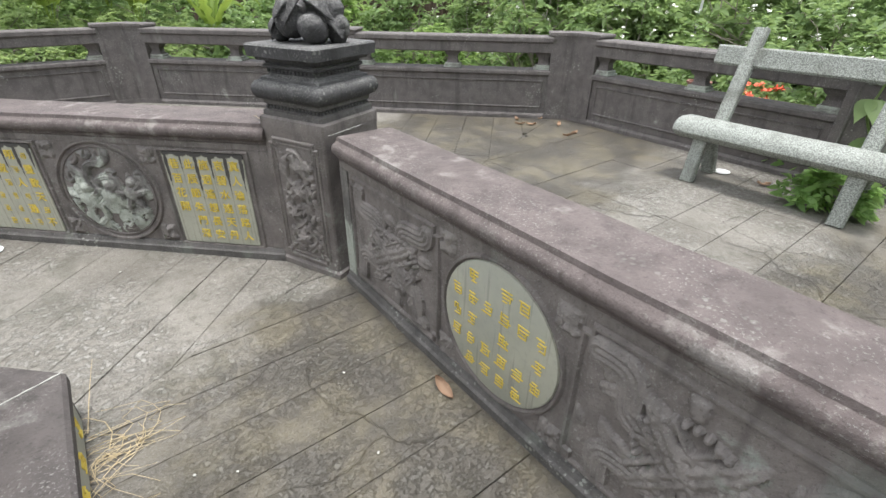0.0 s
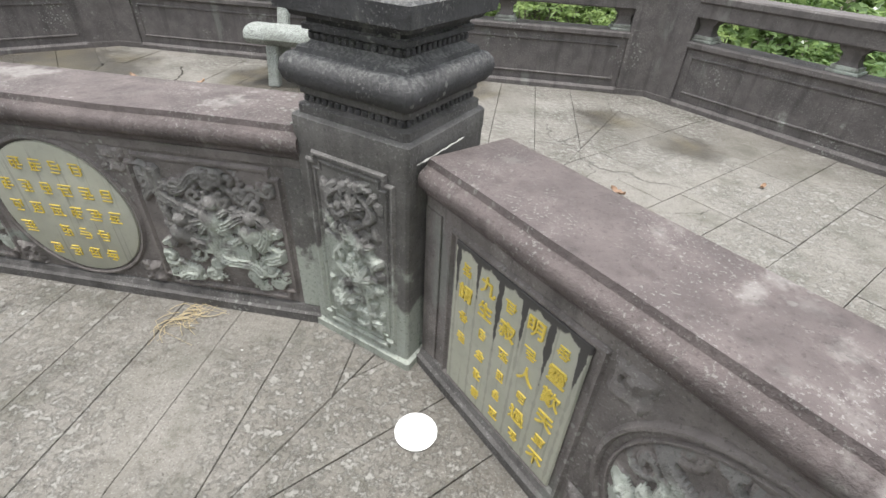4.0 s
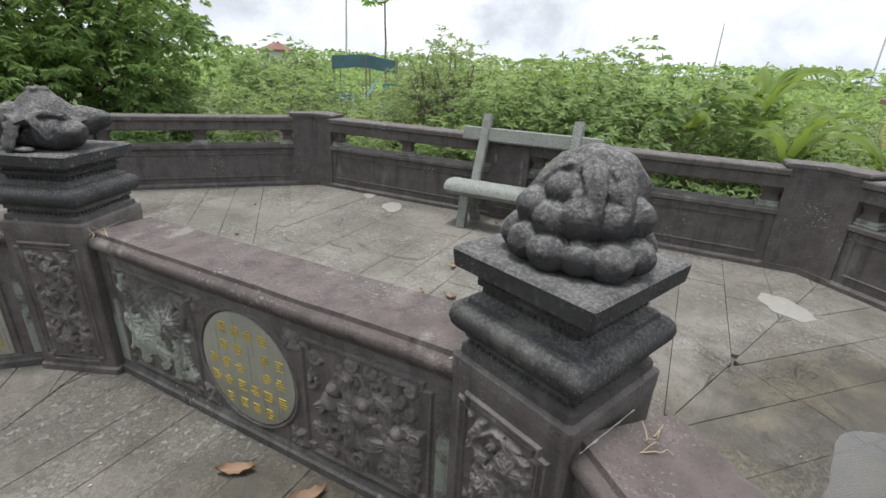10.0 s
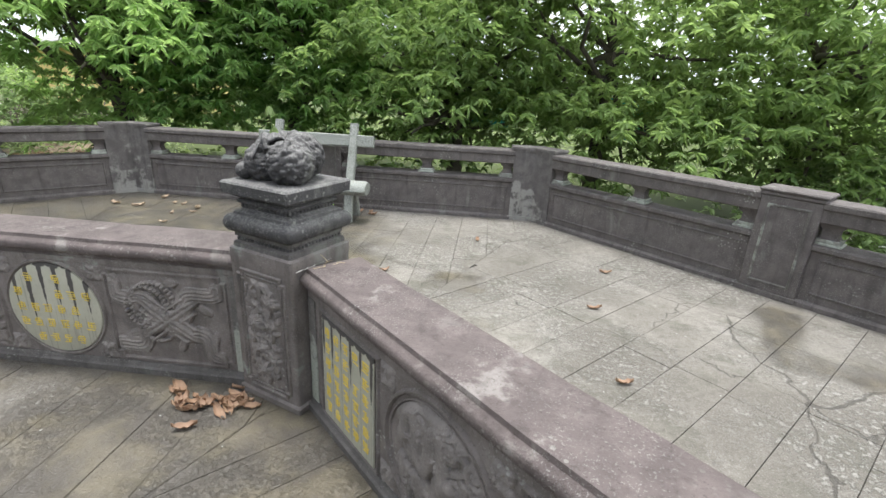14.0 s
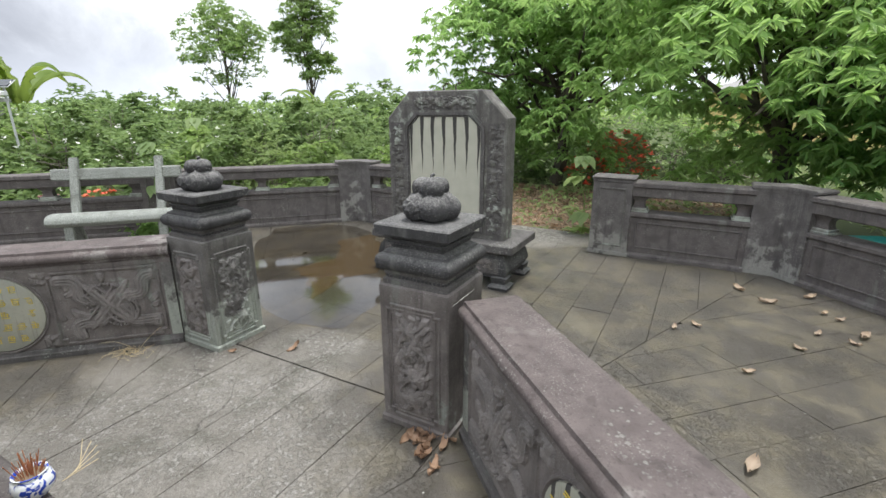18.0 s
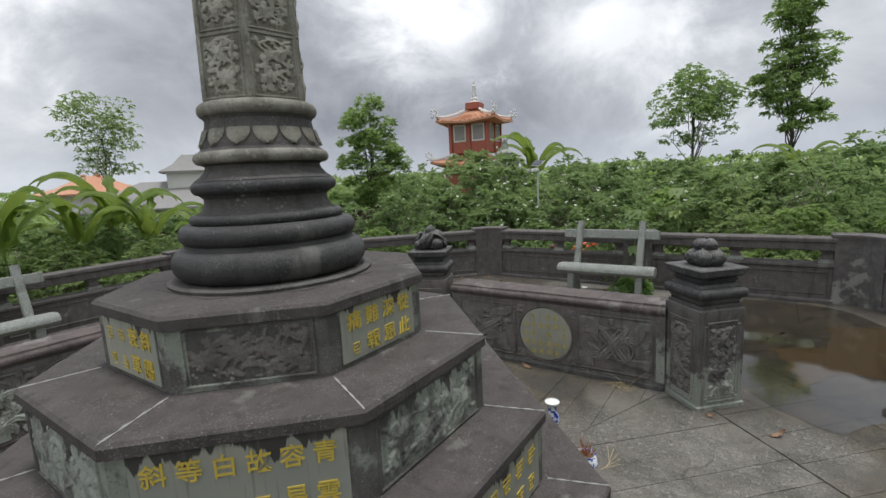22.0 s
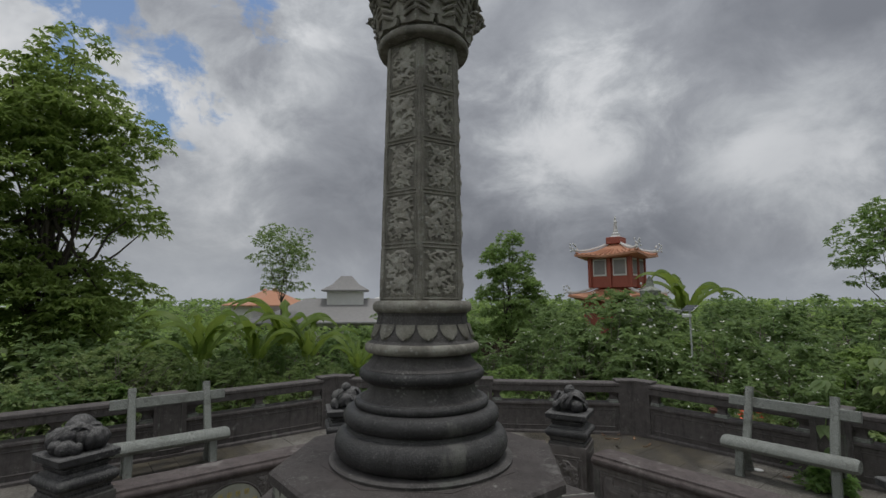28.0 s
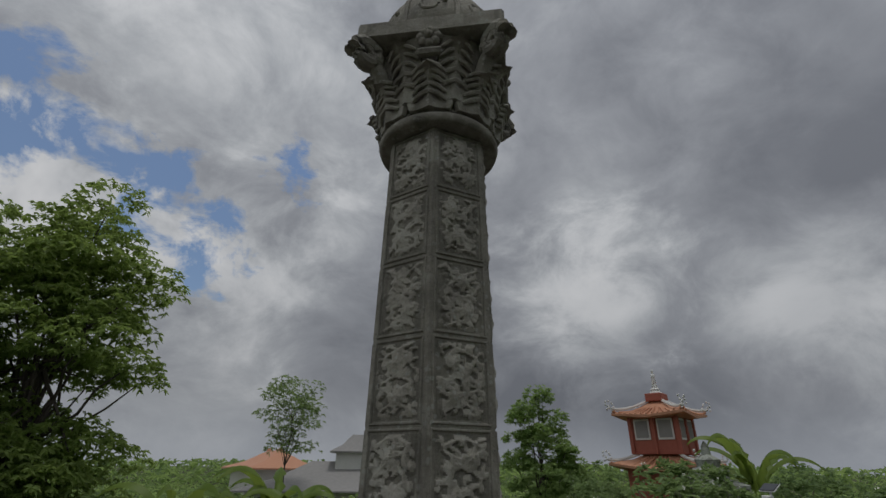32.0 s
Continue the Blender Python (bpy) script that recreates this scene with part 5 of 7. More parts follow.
# capital
CAP = part("capital", Geo().lathe([(0.205, 3.60), (0.240, 3.602)] + roll(0.225, 3.602, 0.05, 7) + [(0.235, 3.655), (0.222, 3.67), (0.222, 3.78), (0.235, 3.88), (0.270, 3.97), (0.285, 4.00)], 48), SHAFT, COL)
for ring, (zb, hh, out, n, off) in enumerate(((3.66, 0.16, 0.075, 8, 0), (3.70, 0.24, 0.10, 8, 22.5))):
    for j in range(n):
        deg = 45 + j * 360 / n + off
        g = Geo()
        rows = []
        for q in range(9):
            s = q / 8
            r = 0.235 + out * s ** 2.2 * (1.0 if q < 8 else 0.92)
            z = zb + hh * math.sin(min(s, 0.92) * 1.65)
            wdt = 0.078 * (1 - 0.55 * s ** 2) * (1 + 0.16 * (q % 2))
            rows.append([(dx * wdt, -(r + 0.014 * (1 - abs(dx)) + (0.012 if dx == 0 else 0)), z) for dx in (-1, -0.5, 0, 0.5, 1)] + [(dx * wdt, -(r - 0.02), z) for dx in (1, 0, -1)])
        g.rings(rows)
        for q in range(1, 6):
            s = q / 7
            r, z = 0.248 + out * s ** 2.2, zb + hh * math.sin(s * 1.65)
            g.tube([(-0.066, -(r - 0.006), z - 0.004), (-0.034, -(r + 0.014), z + 0.014), (0, -(r + 0.012), z + 0.034), (0.034, -(r + 0.014), z + 0.014), (0.066, -(r - 0.006), z - 0.004)], [0.006, 0.010, 0.012, 0.010, 0.006], 6)
        part("capital_leaf", g, SHAFT, CAP, m=pose(0, 0, 0, 0, 0, deg + 90))
for j in range(4):
    deg = 45 + 45 + 90 * j
    g = Geo()
    for s in (-1, 1):
        pts = [(s * 0.014, -(0.372 + (0.062 - 0.004 * i * 0.55) * math.cos(i * 0.5)), 3.945 + (0.062 - 0.004 * i * 0.55) * math.sin(i * 0.5)) for i in range(24)]
        g.tube(pts, [0.030 * (1 - i / 40) for i in range(24)], 8)
    g.tube([(0, -0.26, 3.80), (0, -0.30, 3.88), (0, -0.35, 3.935)], [0.03, 0.032, 0.03], 8)
    part("corner_scroll", g, SHAFT, CAP, "spiral scroll", m=pose(0, 0, 0, 0, 0, deg + 90))
    g = Geo()
    for q in range(8):
        g.blob((0.034 * math.cos(q * 0.785), -0.285, 3.985 + 0.034 * math.sin(q * 0.785)), (0.02, 0.022, 0.02), 6)
    g.blob((0, -0.30, 3.985), (0.018, 0.02, 0.018), 6)
    g.tube([(-0.07, -0.265, 3.93), (-0.03, -0.285, 3.905), (0.03, -0.285, 3.905), (0.07, -0.265, 3.93)], [0.012, 0.02, 0.02, 0.012], 7)
    part("middle_rosette", g, SHAFT, CAP, m=pose(0, 0, 0, 0, 0, deg + 45 + 90))
g = Geo()
g.square([(0.285, 4.005), (0.300, 4.012), (0.300, 4.085), (0.292, 4.095)], pose(0, 0, 0, 0, 0, 45))
part("abacus", g, SHAFT, COL, "square slab over the capital")
g = Geo()
g.lathe([(0.282, 4.090), (0.288, 4.105), (0.284, 4.18), (0.265, 4.27), (0.215, 4.37), (0.13, 4.44), (0.01, 4.47)], 40)
for i in range(8):
    a = i * 45
    c = pol(0.274, a, 4.20)
    spiral(g, c, 0.06, 1.6, 0.011, None, (-math.sin(radians(a)), math.cos(radians(a)), 0), (-0.25 * math.cos(radians(a)), -0.25 * math.sin(radians(a)), 1))
    g.tube([pol(0.290, a + 22.5, 4.10), pol(0.276, a + 22.5, 4.24), pol(0.215, a + 22.5, 4.37)], [0.012, 0.012, 0.008], 6)
part("carved_dome", g, SHAFT, COL, "low dome with carved scrolls")

# ---- outer terrace: balustrade ----
HALF = OA * math.tan(math.pi / 8)


def corner_post(k):
    th = 22.5 + 45 * k
    m = pose(*pol(OA / COS, th, c=OC), 0, 0, 0, th - 90)
    ob = thing("corner_post", "broad dark stone balustrade post bent at the terrace corner", "post", m, "corner posts of the balustrade")
    def plan(w, f, d):
        c, s = math.cos(radians(22.5)), math.sin(radians(22.5))
        return [(-w * c - f * s * 0, -w * s - f), (0, -f), (w * c, -w * s - f), (w * c + s * d, -w * s - f + c * d), (0, d), (-w * c - s * d, -w * s - f + c * d)]
    g = Geo()
    g.prism(plan(0.275, 0.035, 0.26), 0.0, 0.05)
    g.prism(plan(0.262, 0.022, 0.25), 0.05, 0.855)
    stone = STREAKED if k in (5, 6, 7) else RAIL
    part("post_shaft", g, stone, ob, smooth=15)
    g = Geo()
    g.prism(plan(0.272, 0.030, 0.26), 0.855, 0.885)
    g.prism(plan(0.285, 0.042, 0.27), 0.885, 0.915, None, 0.012)
    part("post_cap", g, stone, ob, smooth=15)


for k in range(8):
    corner_post(k)


def baluster(ob, x, z0=0.527):
    g = Geo()
    g.box(x - 0.10, x + 0.10, 0.005, 0.175, z0, z0 + 0.022, 0.004)
    g.box(x - 0.085, x + 0.085, 0.02, 0.16, z0 + 0.022, z0 + 0.05, 0.004)
    part("baluster_foot", g, PALE, ob)
    g = Geo()
    g.rings([[(x - h, 0.09 - d, z), (x + h, 0.09 - d, z), (x + h, 0.09 + d, z), (x - h, 0.09 + d, z)] for h, d, z in ((0.07, 0.058, z0 + 0.05), (0.055, 0.045, z0 + 0.075), (0.055, 0.045, z0 + 0.125), (0.08, 0.062, z0 + 0.15), (0.092, 0.07, z0 + 0.175))])
    part("baluster", g, RAIL, ob)


def run(ob, x0, x1, ends=(True, True), middle=True):
    g = Geo()
    g.box(x0, x1, 0.0, 0.20, 0.0, 0.485)
    part("panel_wall", g, RAIL, ob)
    g = Geo()
    g.sweep([(-0.035, 0.0), (0.0, 0.0), (0.0, 0.055), (-0.02, 0.05), (-0.035, 0.035)], x0, x1)
    part("foot_course", g, RAIL, ob)
    g = Geo()
    g.sweep([(-0.012, 0.470), (-0.030, 0.485), (-0.030, 0.515), (-0.015, 0.528), (0.205, 0.528), (0.215, 0.485), (0.20, 0.470)], x0, x1)
    part("lower_coping", g, RAIL, ob)
    g = Geo()
    frame_bar(g, x0 + 0.06, x1 - 0.06, 0.115, 0.42, 0.020, 0.012)
    part("panel_frame", g, RAIL, ob)
    g = Geo()
    g.sweep([(-0.010, 0.702), (-0.020, 0.712), (-0.020, 0.805), (-0.045, 0.820), (-0.045, 0.858), (-0.035, 0.870), (0.215, 0.870), (0.225, 0.820), (0.195, 0.805), (0.195, 0.702)], x0, x1)
    part("hand_rail", g, RAIL, ob)
    n = []
    if ends[0]:
        n.append(x0 + 0.075)
    if ends[1]:
        n.append(x1 - 0.075)
    if middle:
        n.append((x0 + x1) / 2)
    for x in n:
        baluster(ob, x)


def square_post(ob, x, w=0.43, stone=RAIL):
    g = Geo()
    g.box(x - w / 2 - 0.012, x + w / 2 + 0.012, -0.052, 0.24, 0.0, 0.05, 0.006)
    g.box(x - w / 2, x + w / 2, -0.04, 0.23, 0.05, 0.855, 0.006)
    post = part("middle_post", g, stone, ob)
    g = Geo()
    g.box(x - w / 2 - 0.010, x + w / 2 + 0.010, -0.05, 0.24, 0.855, 0.885, 0.005)
    g.box(x - w / 2 - 0.022, x + w / 2 + 0.022, -0.062, 0.252, 0.885, 0.915, 0.010)
    part("post_cap", g, stone, post)
    g = Geo()
    frame_bar(g, x - w / 2 + 0.06, x + w / 2 - 0.06, 0.11, 0.79, 0.022, 0.010, -0.04)
    part("post_frame", g, CARVED, post)


for k in range(8):
    deg = 45 * (k + 1)
    ob = thing("balustrade", "weathered stone balustrade with panels and broad rail" + (" open at the gateway" if deg == 315 else ""), "balustrade", side(deg, OA, OC), "sides of the balustrade")
    e = HALF - 0.262
    if deg == 315:
        for s in (-1, 1):
            square_post(ob, s * 1.045, 0.43, STREAKED)
            a, b = sorted((s * 1.26, s * e))
            run(ob, a, b, (True, True), False)
    else:
        square_post(ob, 0.0)
        run(ob, -e, -0.215)
        run(ob, 0.215, e)

# ---- stone benches ----
BENCH = thing("stone_bench", "rough grey granite bench with a log seat and plank backrest", "bench", None, "granite benches by the balustrade")


def rough_box(x0, x1, y0, y1, z0, z1, m=None, seed=0, n=8, amp=0.004):
    g = Geo()
    rings = []
    for i in range(n + 1):
        x = x0 + (x1 - x0) * i / n
        j = [amp * noise.noise(Vector((x * 6, q * 3.1, seed))) for q in range(8)]
        c = 0.012
        rings.append([(x, y0 + c, z0 + j[0]), (x, y1 - c, z0 + j[1]), (x, y1 + j[2], z0 + c), (x, y1 + j[3], z1 - c), (x, y1 - c, z1 + j[4]), (x, y0 + c, z1 + j[5]), (x, y0 + j[6], z1 - c), (x, y0 + j[7], z0 + c)])
    return g.rings(rings, m)


g = Geo()
rings = []
for i in range(37):
    x = -0.71 + 1.42 * i / 36
    end = min(1.0, 0.86 + 7 * (0.71 - abs(x)))
    row = []
    for q in range(20):
        a = 2 * math.pi * q / 20
        up = math.sin(a)
        k = end * (1 + 0.035 * noise.noise(Vector((x * 9, math.cos(a) * 2, up * 2 + 3))))
        row.append((x, 0.11 + 0.148 * k * math.cos(a) * (1.0 if up > 0 else 0.92), 0.378 + (0.098 if up > 0 else 0.066) * k * math.copysign(abs(up) ** 0.85, up)))
    rings.append(row)
g.rings(rings)
part("log_seat", g, GRANITE, BENCH)
part("backrest", rough_box(-0.71, 0.71, -0.035, 0.035, -0.07, 0.07, None, 5, 14), GRANITE, BENCH, m=pose(0, 0.425, 0.895, -12))
for s in (-1, 1):
    def beam(p, q, w, d, seed):
        v = Vector(q) - Vector(p)
        m = Matrix.Translation(p) @ v.to_track_quat("X", "Z").to_matrix().to_4x4()
        return rough_box(0, v.length, -w / 2, w / 2, -d / 2, d / 2, m, seed, 8)
    x = s * 0.50
    part("front_leg", beam((x, 0.0, 0.0), (x, 0.08, 0.40), 0.10, 0.075, 1), GRANITE, BENCH)
    part("rear_leg", beam((x, 0.36, 0.0), (x, 0.20, 0.40), 0.10, 0.075, 2), GRANITE, BENCH)
    part("back_post", beam((x * 0.93, 0.21, 0.38), (x * 0.93, 0.475, 1.09), 0.095, 0.07, 3), GRANITE, BENCH)
BENCH.matrix_basis = pose(5.67, 0.13, 0, 0, 0, -90)
for x, y, deg in ((-0.07, 5.46, 90), (-5.91, 0.02, 180), (0.0, -5.95, 270)):
    copy_thing(BENCH, pose(x, y, 0, 0, 0, deg - 90))

# ---- inscribed stele beyond the gate ----
STELE = thing("stone_stele", "grey stone stele with cut corners and a drip-stained pale slab", "stele",
              pose(*(Vector((0.7071, -0.7071)) * 5.21 + Vector((-0.7071, -0.7071)) * -0.165), 0, 0, 0, 225))
g = Geo()
g.box(-0.79, 0.79, -0.34, 0.34, 0.36, 0.44, 0.008)
part("base_top", g, STONE, STELE)
g = Geo()
g.rings([[(-h, -d, z), (h, -d, z), (h, d, z), (-h, d, z)] for h, d, z in ((0.70, 0.27, 0.10), (0.74, 0.30, 0.18), (0.72, 0.285, 0.27), (0.68, 0.25, 0.33), (0.74, 0.30, 0.345), (0.75, 0.31, 0.36))])
base = part("base_body", g, BLACK, STELE)
part("carved_apron", relief(1.30, 0.15, 401, "flower", 0.02, 0.012), (STONE, BODY), base, m=pose(0, -0.30, 0.22))
for sx in (-1, 1):
    for sy in (-1, 1):
        g = Geo()
        g.rings([[(sx * 0.66 - h, sy * 0.25 - h, z), (sx * 0.66 + h, sy * 0.25 - h, z), (sx * 0.66 + h, sy * 0.25 + h, z), (sx * 0.66 - h, sy * 0.25 + h, z)] for h, z in ((0.09, 0.0), (0.10, 0.03), (0.065, 0.06), (0.08, 0.12))])
        part("foot", g, BLACK, STELE)


def cut(w, z0, z1, c, y):
    return [(-w, y, z0), (w, y, z0), (w, y, z1 - c), (w - c, y, z1), (-w + c, y, z1), (-w, y, z1 - c)]


g = Geo()
g.rings([cut(0.635, 0.44, 1.81, 0.25, -0.17), cut(0.645, 0.44, 1.82, 0.25, -0.155), cut(0.645, 0.44, 1.82, 0.25, 0.03), cut(0.635, 0.44, 1.81, 0.25, 0.045)])
slab = part("slab", g, CARVED, STELE, smooth=20)
g = Geo()
for a, b, dp in ((0.43, 0.405, 0.022), (0.40, 0.39, 0.012)):
    o, i = cut(a, 0.50, 1.62 if a > 0.42 else 1.59, 0.12, -0.17), cut(b, 0.50, 1.595 if a > 0.42 else 1.58, 0.115, -0.17)
    g.rings([o, [(x, -0.17 - dp, z) for x, _, z in o], [(x, -0.17 - dp, z) for x, _, z in i], i], caps=False)
part("slab_frame", g, STONE, slab, smooth=20)
for x, w, z, t, sd in ((-0.535, 0.16, 1.0, 1.05, 1), (0.535, 0.16, 1.0, 1.05, 2), (0.0, 0.70, 1.71, 0.13, 3)):
    part("carved_border", relief(w, t, 410 + sd, "flower", 0.022, 0.009), (STONE, CARVED), slab, m=pose(x, -0.171, z))
g = Geo()
g.rings([cut(0.385, 0.0 - 0.55, 0.52, 0.11, -0.004), cut(0.385, -0.55, 0.52, 0.11, 0.0)])


def stele_face():
    k = Mat("drip_stained_slab", 0.7)
    s = k.n.new("ShaderNodeSeparateXYZ")
    k.l.new(k.co, s.inputs[0])
    wob = k.math("MULTIPLY", k.math("SUBTRACT", k.noise(5, 2, 0.5, k.co), 0.5), 0.035)
    x = k.math("MULTIPLY", k.math("ADD", s.outputs["X"], wob), 8.2)
    band = k.math("ABSOLUTE", k.math("SUBTRACT", k.math("FRACT", x), 0.5))
    reach = k.math("MULTIPLY", k.math("SUBTRACT", s.outputs["Z"], 0.38), 0.35)
    drip = k.step(k.math("ADD", band, reach), 0.335, 0.385)
    c = k.mix(k.noise(9, 5), (0.36, 0.36, 0.29), (0.50, 0.49, 0.41))
    return k.color(k.mix(drip, c, (0.05, 0.047, 0.045))).bump(k.noise(40, 4), 0.2, 0.003).m


part("pale_slab", g, stele_face(), slab, "pale inscribed slab with black drips", smooth=0, m=pose(0, -0.171, 1.06))
for x in (-0.06, 0.07):
    g = Geo()
    g.tube([(x, -0.05, 1.81), (x - 0.01, -0.05, 1.86), (x + 0.02, -0.05, 1.885), (x + 0.045, -0.05, 1.88)], 0.009, 6)
    part("iron_hook", g, BARK, STELE, "rusty iron hook")

# ---- standing rain water ----
def puddle(name, label, pts, seed, amp=0.12, z=0.0042):
    """An uneven sheet of water a few millimetres deep."""
    rim = []
    n = len(pts)
    for i in range(n):
        p0, p1, p2, p3 = (Vector(pts[(i + q) % n]) for q in (-1, 0, 1, 2))
        for t in np.linspace(0, 1, 10, endpoint=False):
            q = 0.5 * ((2 * p1) + (p2 - p0) * t + (2 * p0 - 5 * p1 + 4 * p2 - p3) * t * t + (3 * p1 - p0 - 3 * p2 + p3) * t ** 3)
            k = amp * noise.noise(Vector((q.x * 3, q.y * 3, seed)))
            rim.append((q.x + k, q.y + k * 0.8))
    g = Geo()
    if sum(a[0] * b[1] - b[0] * a[1] for a, b in zip(rim, rim[1:] + rim[:1])) < 0:
        rim.reverse()
    g.add([(x, y, z) for x, y in rim], [tuple(range(len(rim)))])
    return solo(name, g, WATER, label, "puddle", smooth=0)

# ---- plants ----
def fast(name, v, q, material):
    """A mesh of many four-cornered pieces from arrays."""
    me = bpy.data.meshes.new(name)
    me.vertices.add(len(v))
    me.vertices.foreach_set("co", np.asarray(v, np.float32).ravel())
    me.loops.add(q.size)
    me.loops.foreach_set("vertex_index", q.astype(np.int32).ravel())
    me.polygons.add(len(q))
    me.polygons.foreach_set("loop_start", np.arange(0, q.size, 4, dtype=np.int32))
    me.polygons.foreach_set("loop_total", np.full(len(q), 4, np.int32))
    me.materials.append(material)
    me.update(calc_edges=True)
    me.validate()
    return me


def unit(a):
    return a / np.maximum(np.linalg.norm(a, axis=1, keepdims=True), 1e-9)


def leaves(at, way, ln, wd, rg, bend=0.35, fold=True, face=None):
    """Pointed leaves from arrays of places and directions: two folded halves, bent downwards."""
    n = len(at)
    way = unit(way)
    side_ = unit(np.cross(way, rg.normal(0, 1, (n, 3)) * 0.4 + (np.array([0, 0, 1.0]) if face is None else face)))
    nrm = np.cross(side_, way)
    ln, wd = np.broadcast_to(ln, n)[:, None], np.broadcast_to(wd, n)[:, None]
    down = np.array([0, 0, -1.0])
    base = at
    mid = at + way * ln * 0.5 + down * ln * bend * 0.2
    tip = at + way * ln * 0.97 + down * ln * bend
    if not fold:
        v = np.stack([base, mid + side_ * wd / 2, tip, mid - side_ * wd / 2], 1).reshape(-1, 3)
        q = np.arange(4 * n).reshape(n, 4)
        return v, q
    def rib(f, w):
        return at + way * ln * f + down * ln * bend * f * f + nrm * wd * 0.12 + side_ * wd * w
    v = np.stack([base, rib(0.3, 0.46), rib(0.68, 0.40), tip, rib(0.68, -0.40), rib(0.3, -0.46)], 1).reshape(-1, 3)
    i = np.arange(n)[:, None] * 6
    q = np.concatenate([i + np.array([0, 3, 2, 1]), i + np.array([0, 5, 4, 3])])
    return v, q


def rosettes(cent, per, ln, wd, rg, lift=0.2, bend=0.4, fold=True, lean=None, face=None):
    n = len(cent) * per
    at = np.repeat(cent, per, 0)
    way = rg.normal(0, 1, (n, 3))
    way[:, 2] = way[:, 2] * 0.35 + lift
    if lean is not None:
        way += np.repeat(lean, per, 0)
    return leaves(at + rg.normal(0, 0.01, (n, 3)), way, ln * rg.uniform(0.7, 1.15, n), wd * rg.uniform(0.8, 1.15, n), rg, bend, fold, None if face is None else np.repeat(face, per, 0))


def limb(g, p, q, r0, r1, rg, n=5, wob=0.08):
    p, q = np.array(p, float), np.array(q, float)
    d = np.linalg.norm(q - p)
    pts = [tuple(p + (q - p) * t + rg.normal(0, wob * d, 3) * math.sin(math.pi * t) * 0.5) for t in np.linspace(0, 1, n)]
    g.tube(pts, list(np.linspace(r0, r1, n)), 6)
    return pts


def lobes(rg, n, rad, low=-0.3):
    """Lumpy crown: middles of clumps with their radii."""
    out = []
    while len(out) < n:
        p = rg.uniform(-1, 1, 3)
        if 0.25 < np.linalg.norm(p) < 1 and p[2] > low:
            out.append((p * np.array(rad) * 0.85, rg.uniform(0.28, 0.48) * min(rad)))
    return out


def shell(rg, lob, per):
    """Places on the outer sides of the clumps."""
    pts, outw = [], []
    for c, r in lob:
        d = unit(rg.normal(0, 1, (per, 3)))
        d[:, 2] = np.abs(d[:, 2]) * 0.9 + d[:, 2] * 0.1
        d = unit(d)
        pts.append(c + d * r * rg.uniform(0.75, 1.05, (per, 1)) * np.array([1, 1, 0.8]))
        outw.append(d)
    return np.concatenate(pts), np.concatenate(outw)


def tree(name, label, cat, seed, height, rad, trunk_r, leafmat, n_lobes, per, leaf=(0.2, 0.05), each=9, low=-0.3, group="", droop=0.55, lift=0.0, bark=None):
    rg = np.random.RandomState(seed)
    ob = thing(name, label, cat, None, group)
    cz = height - rad[2] * 0.95
    lob = lobes(rg, n_lobes, rad, low)
    g = Geo()
    top = limb(g, (0, 0, -0.4), (rg.normal(0, 0.15), rg.normal(0, 0.15), cz), trunk_r, trunk_r * 0.45, rg, 7, 0.03)
    for c, r in lob[::2]:
        i = rg.randint(3, 7)
        limb(g, top[min(i, 6)], (c[0], c[1], c[2] + cz), trunk_r * 0.32, trunk_r * 0.08, rg, 5, 0.08)
    part("trunk", g, bark or BARK, ob)
    at, outw = shell(rg, lob, per)
    at[:, 2] += cz
    v, q = rosettes(at, each, leaf[0], leaf[1], rg, lift, droop, True, outw * 0.35, outw * 0.8 + np.array([0, 0, 0.6]))
    part("crown", fast("crown", v, q, leafmat), leafmat, ob)
    return ob


def bush(name, label, seed, rad, leafmat, n, leaf, each, flowers=0, petals=None, group="", lift=0.35, stems=9, bend=0.35, stemmat=None, inner=True):
    rg = np.random.RandomState(seed)
    ob = thing(name, label, "shrub", None, group)
    # clumps over a half ball, with leaves on their outer sides
    clumps = 22
    way = unit(rg.normal(0, 1, (clumps, 3)))
    way[:, 2] = np.abs(way[:, 2])
    mid = way * np.array(rad) * rg.uniform(0.45, 0.82, (clumps, 1)) * np.array([1, 1, 0.95])
    size = rg.uniform(0.22, 0.40, clumps) * min(rad)
    pick = rg.randint(0, clumps, n)
    d = unit(rg.normal(0, 1, (n, 3)) + way[pick] * 0.7)
    at = mid[pick] + d * (size[pick] * rg.uniform(0.7, 1.05, n))[:, None]
    at[:, 2] = np.maximum(at[:, 2], 0.03) + 0.05 * rad[2]
    g = Geo()
    for i in range(stems):
        p = at[rg.randint(n)]
        limb(g, (rg.normal(0, 0.08), rg.normal(0, 0.08), -0.4), p, 0.028, 0.008, rg, 5, 0.06)
        for j in range(3):
            limb(g, p * rg.uniform(0.4, 0.7), at[rg.randint(n)], 0.012, 0.004, rg, 4, 0.08)
    part("stem", g, stemmat or TWIG, ob)
    v, q = rosettes(at, each, leaf[0], leaf[1], rg, lift, bend, leaf[0] > 0.1, d * 0.35, d * 0.8 + np.array([0, 0, 0.6]))
    part("foliage", fast("foliage", v, q, leafmat), leafmat, ob)
    if flowers:
        at2 = at[rg.choice(n, flowers)] + d[rg.choice(n, flowers)] * 0.05 + np.array([0, 0, 0.06])
        v, q = rosettes(at2, 6, 0.060 if petals is WHITEFLOWER else 0.13, 0.040 if petals is WHITEFLOWER else 0.085, rg, 0.5, 0.1, False)
        part("blossom", fast("flowers", v, q, petals), petals, ob, "small open flowers")
    return ob


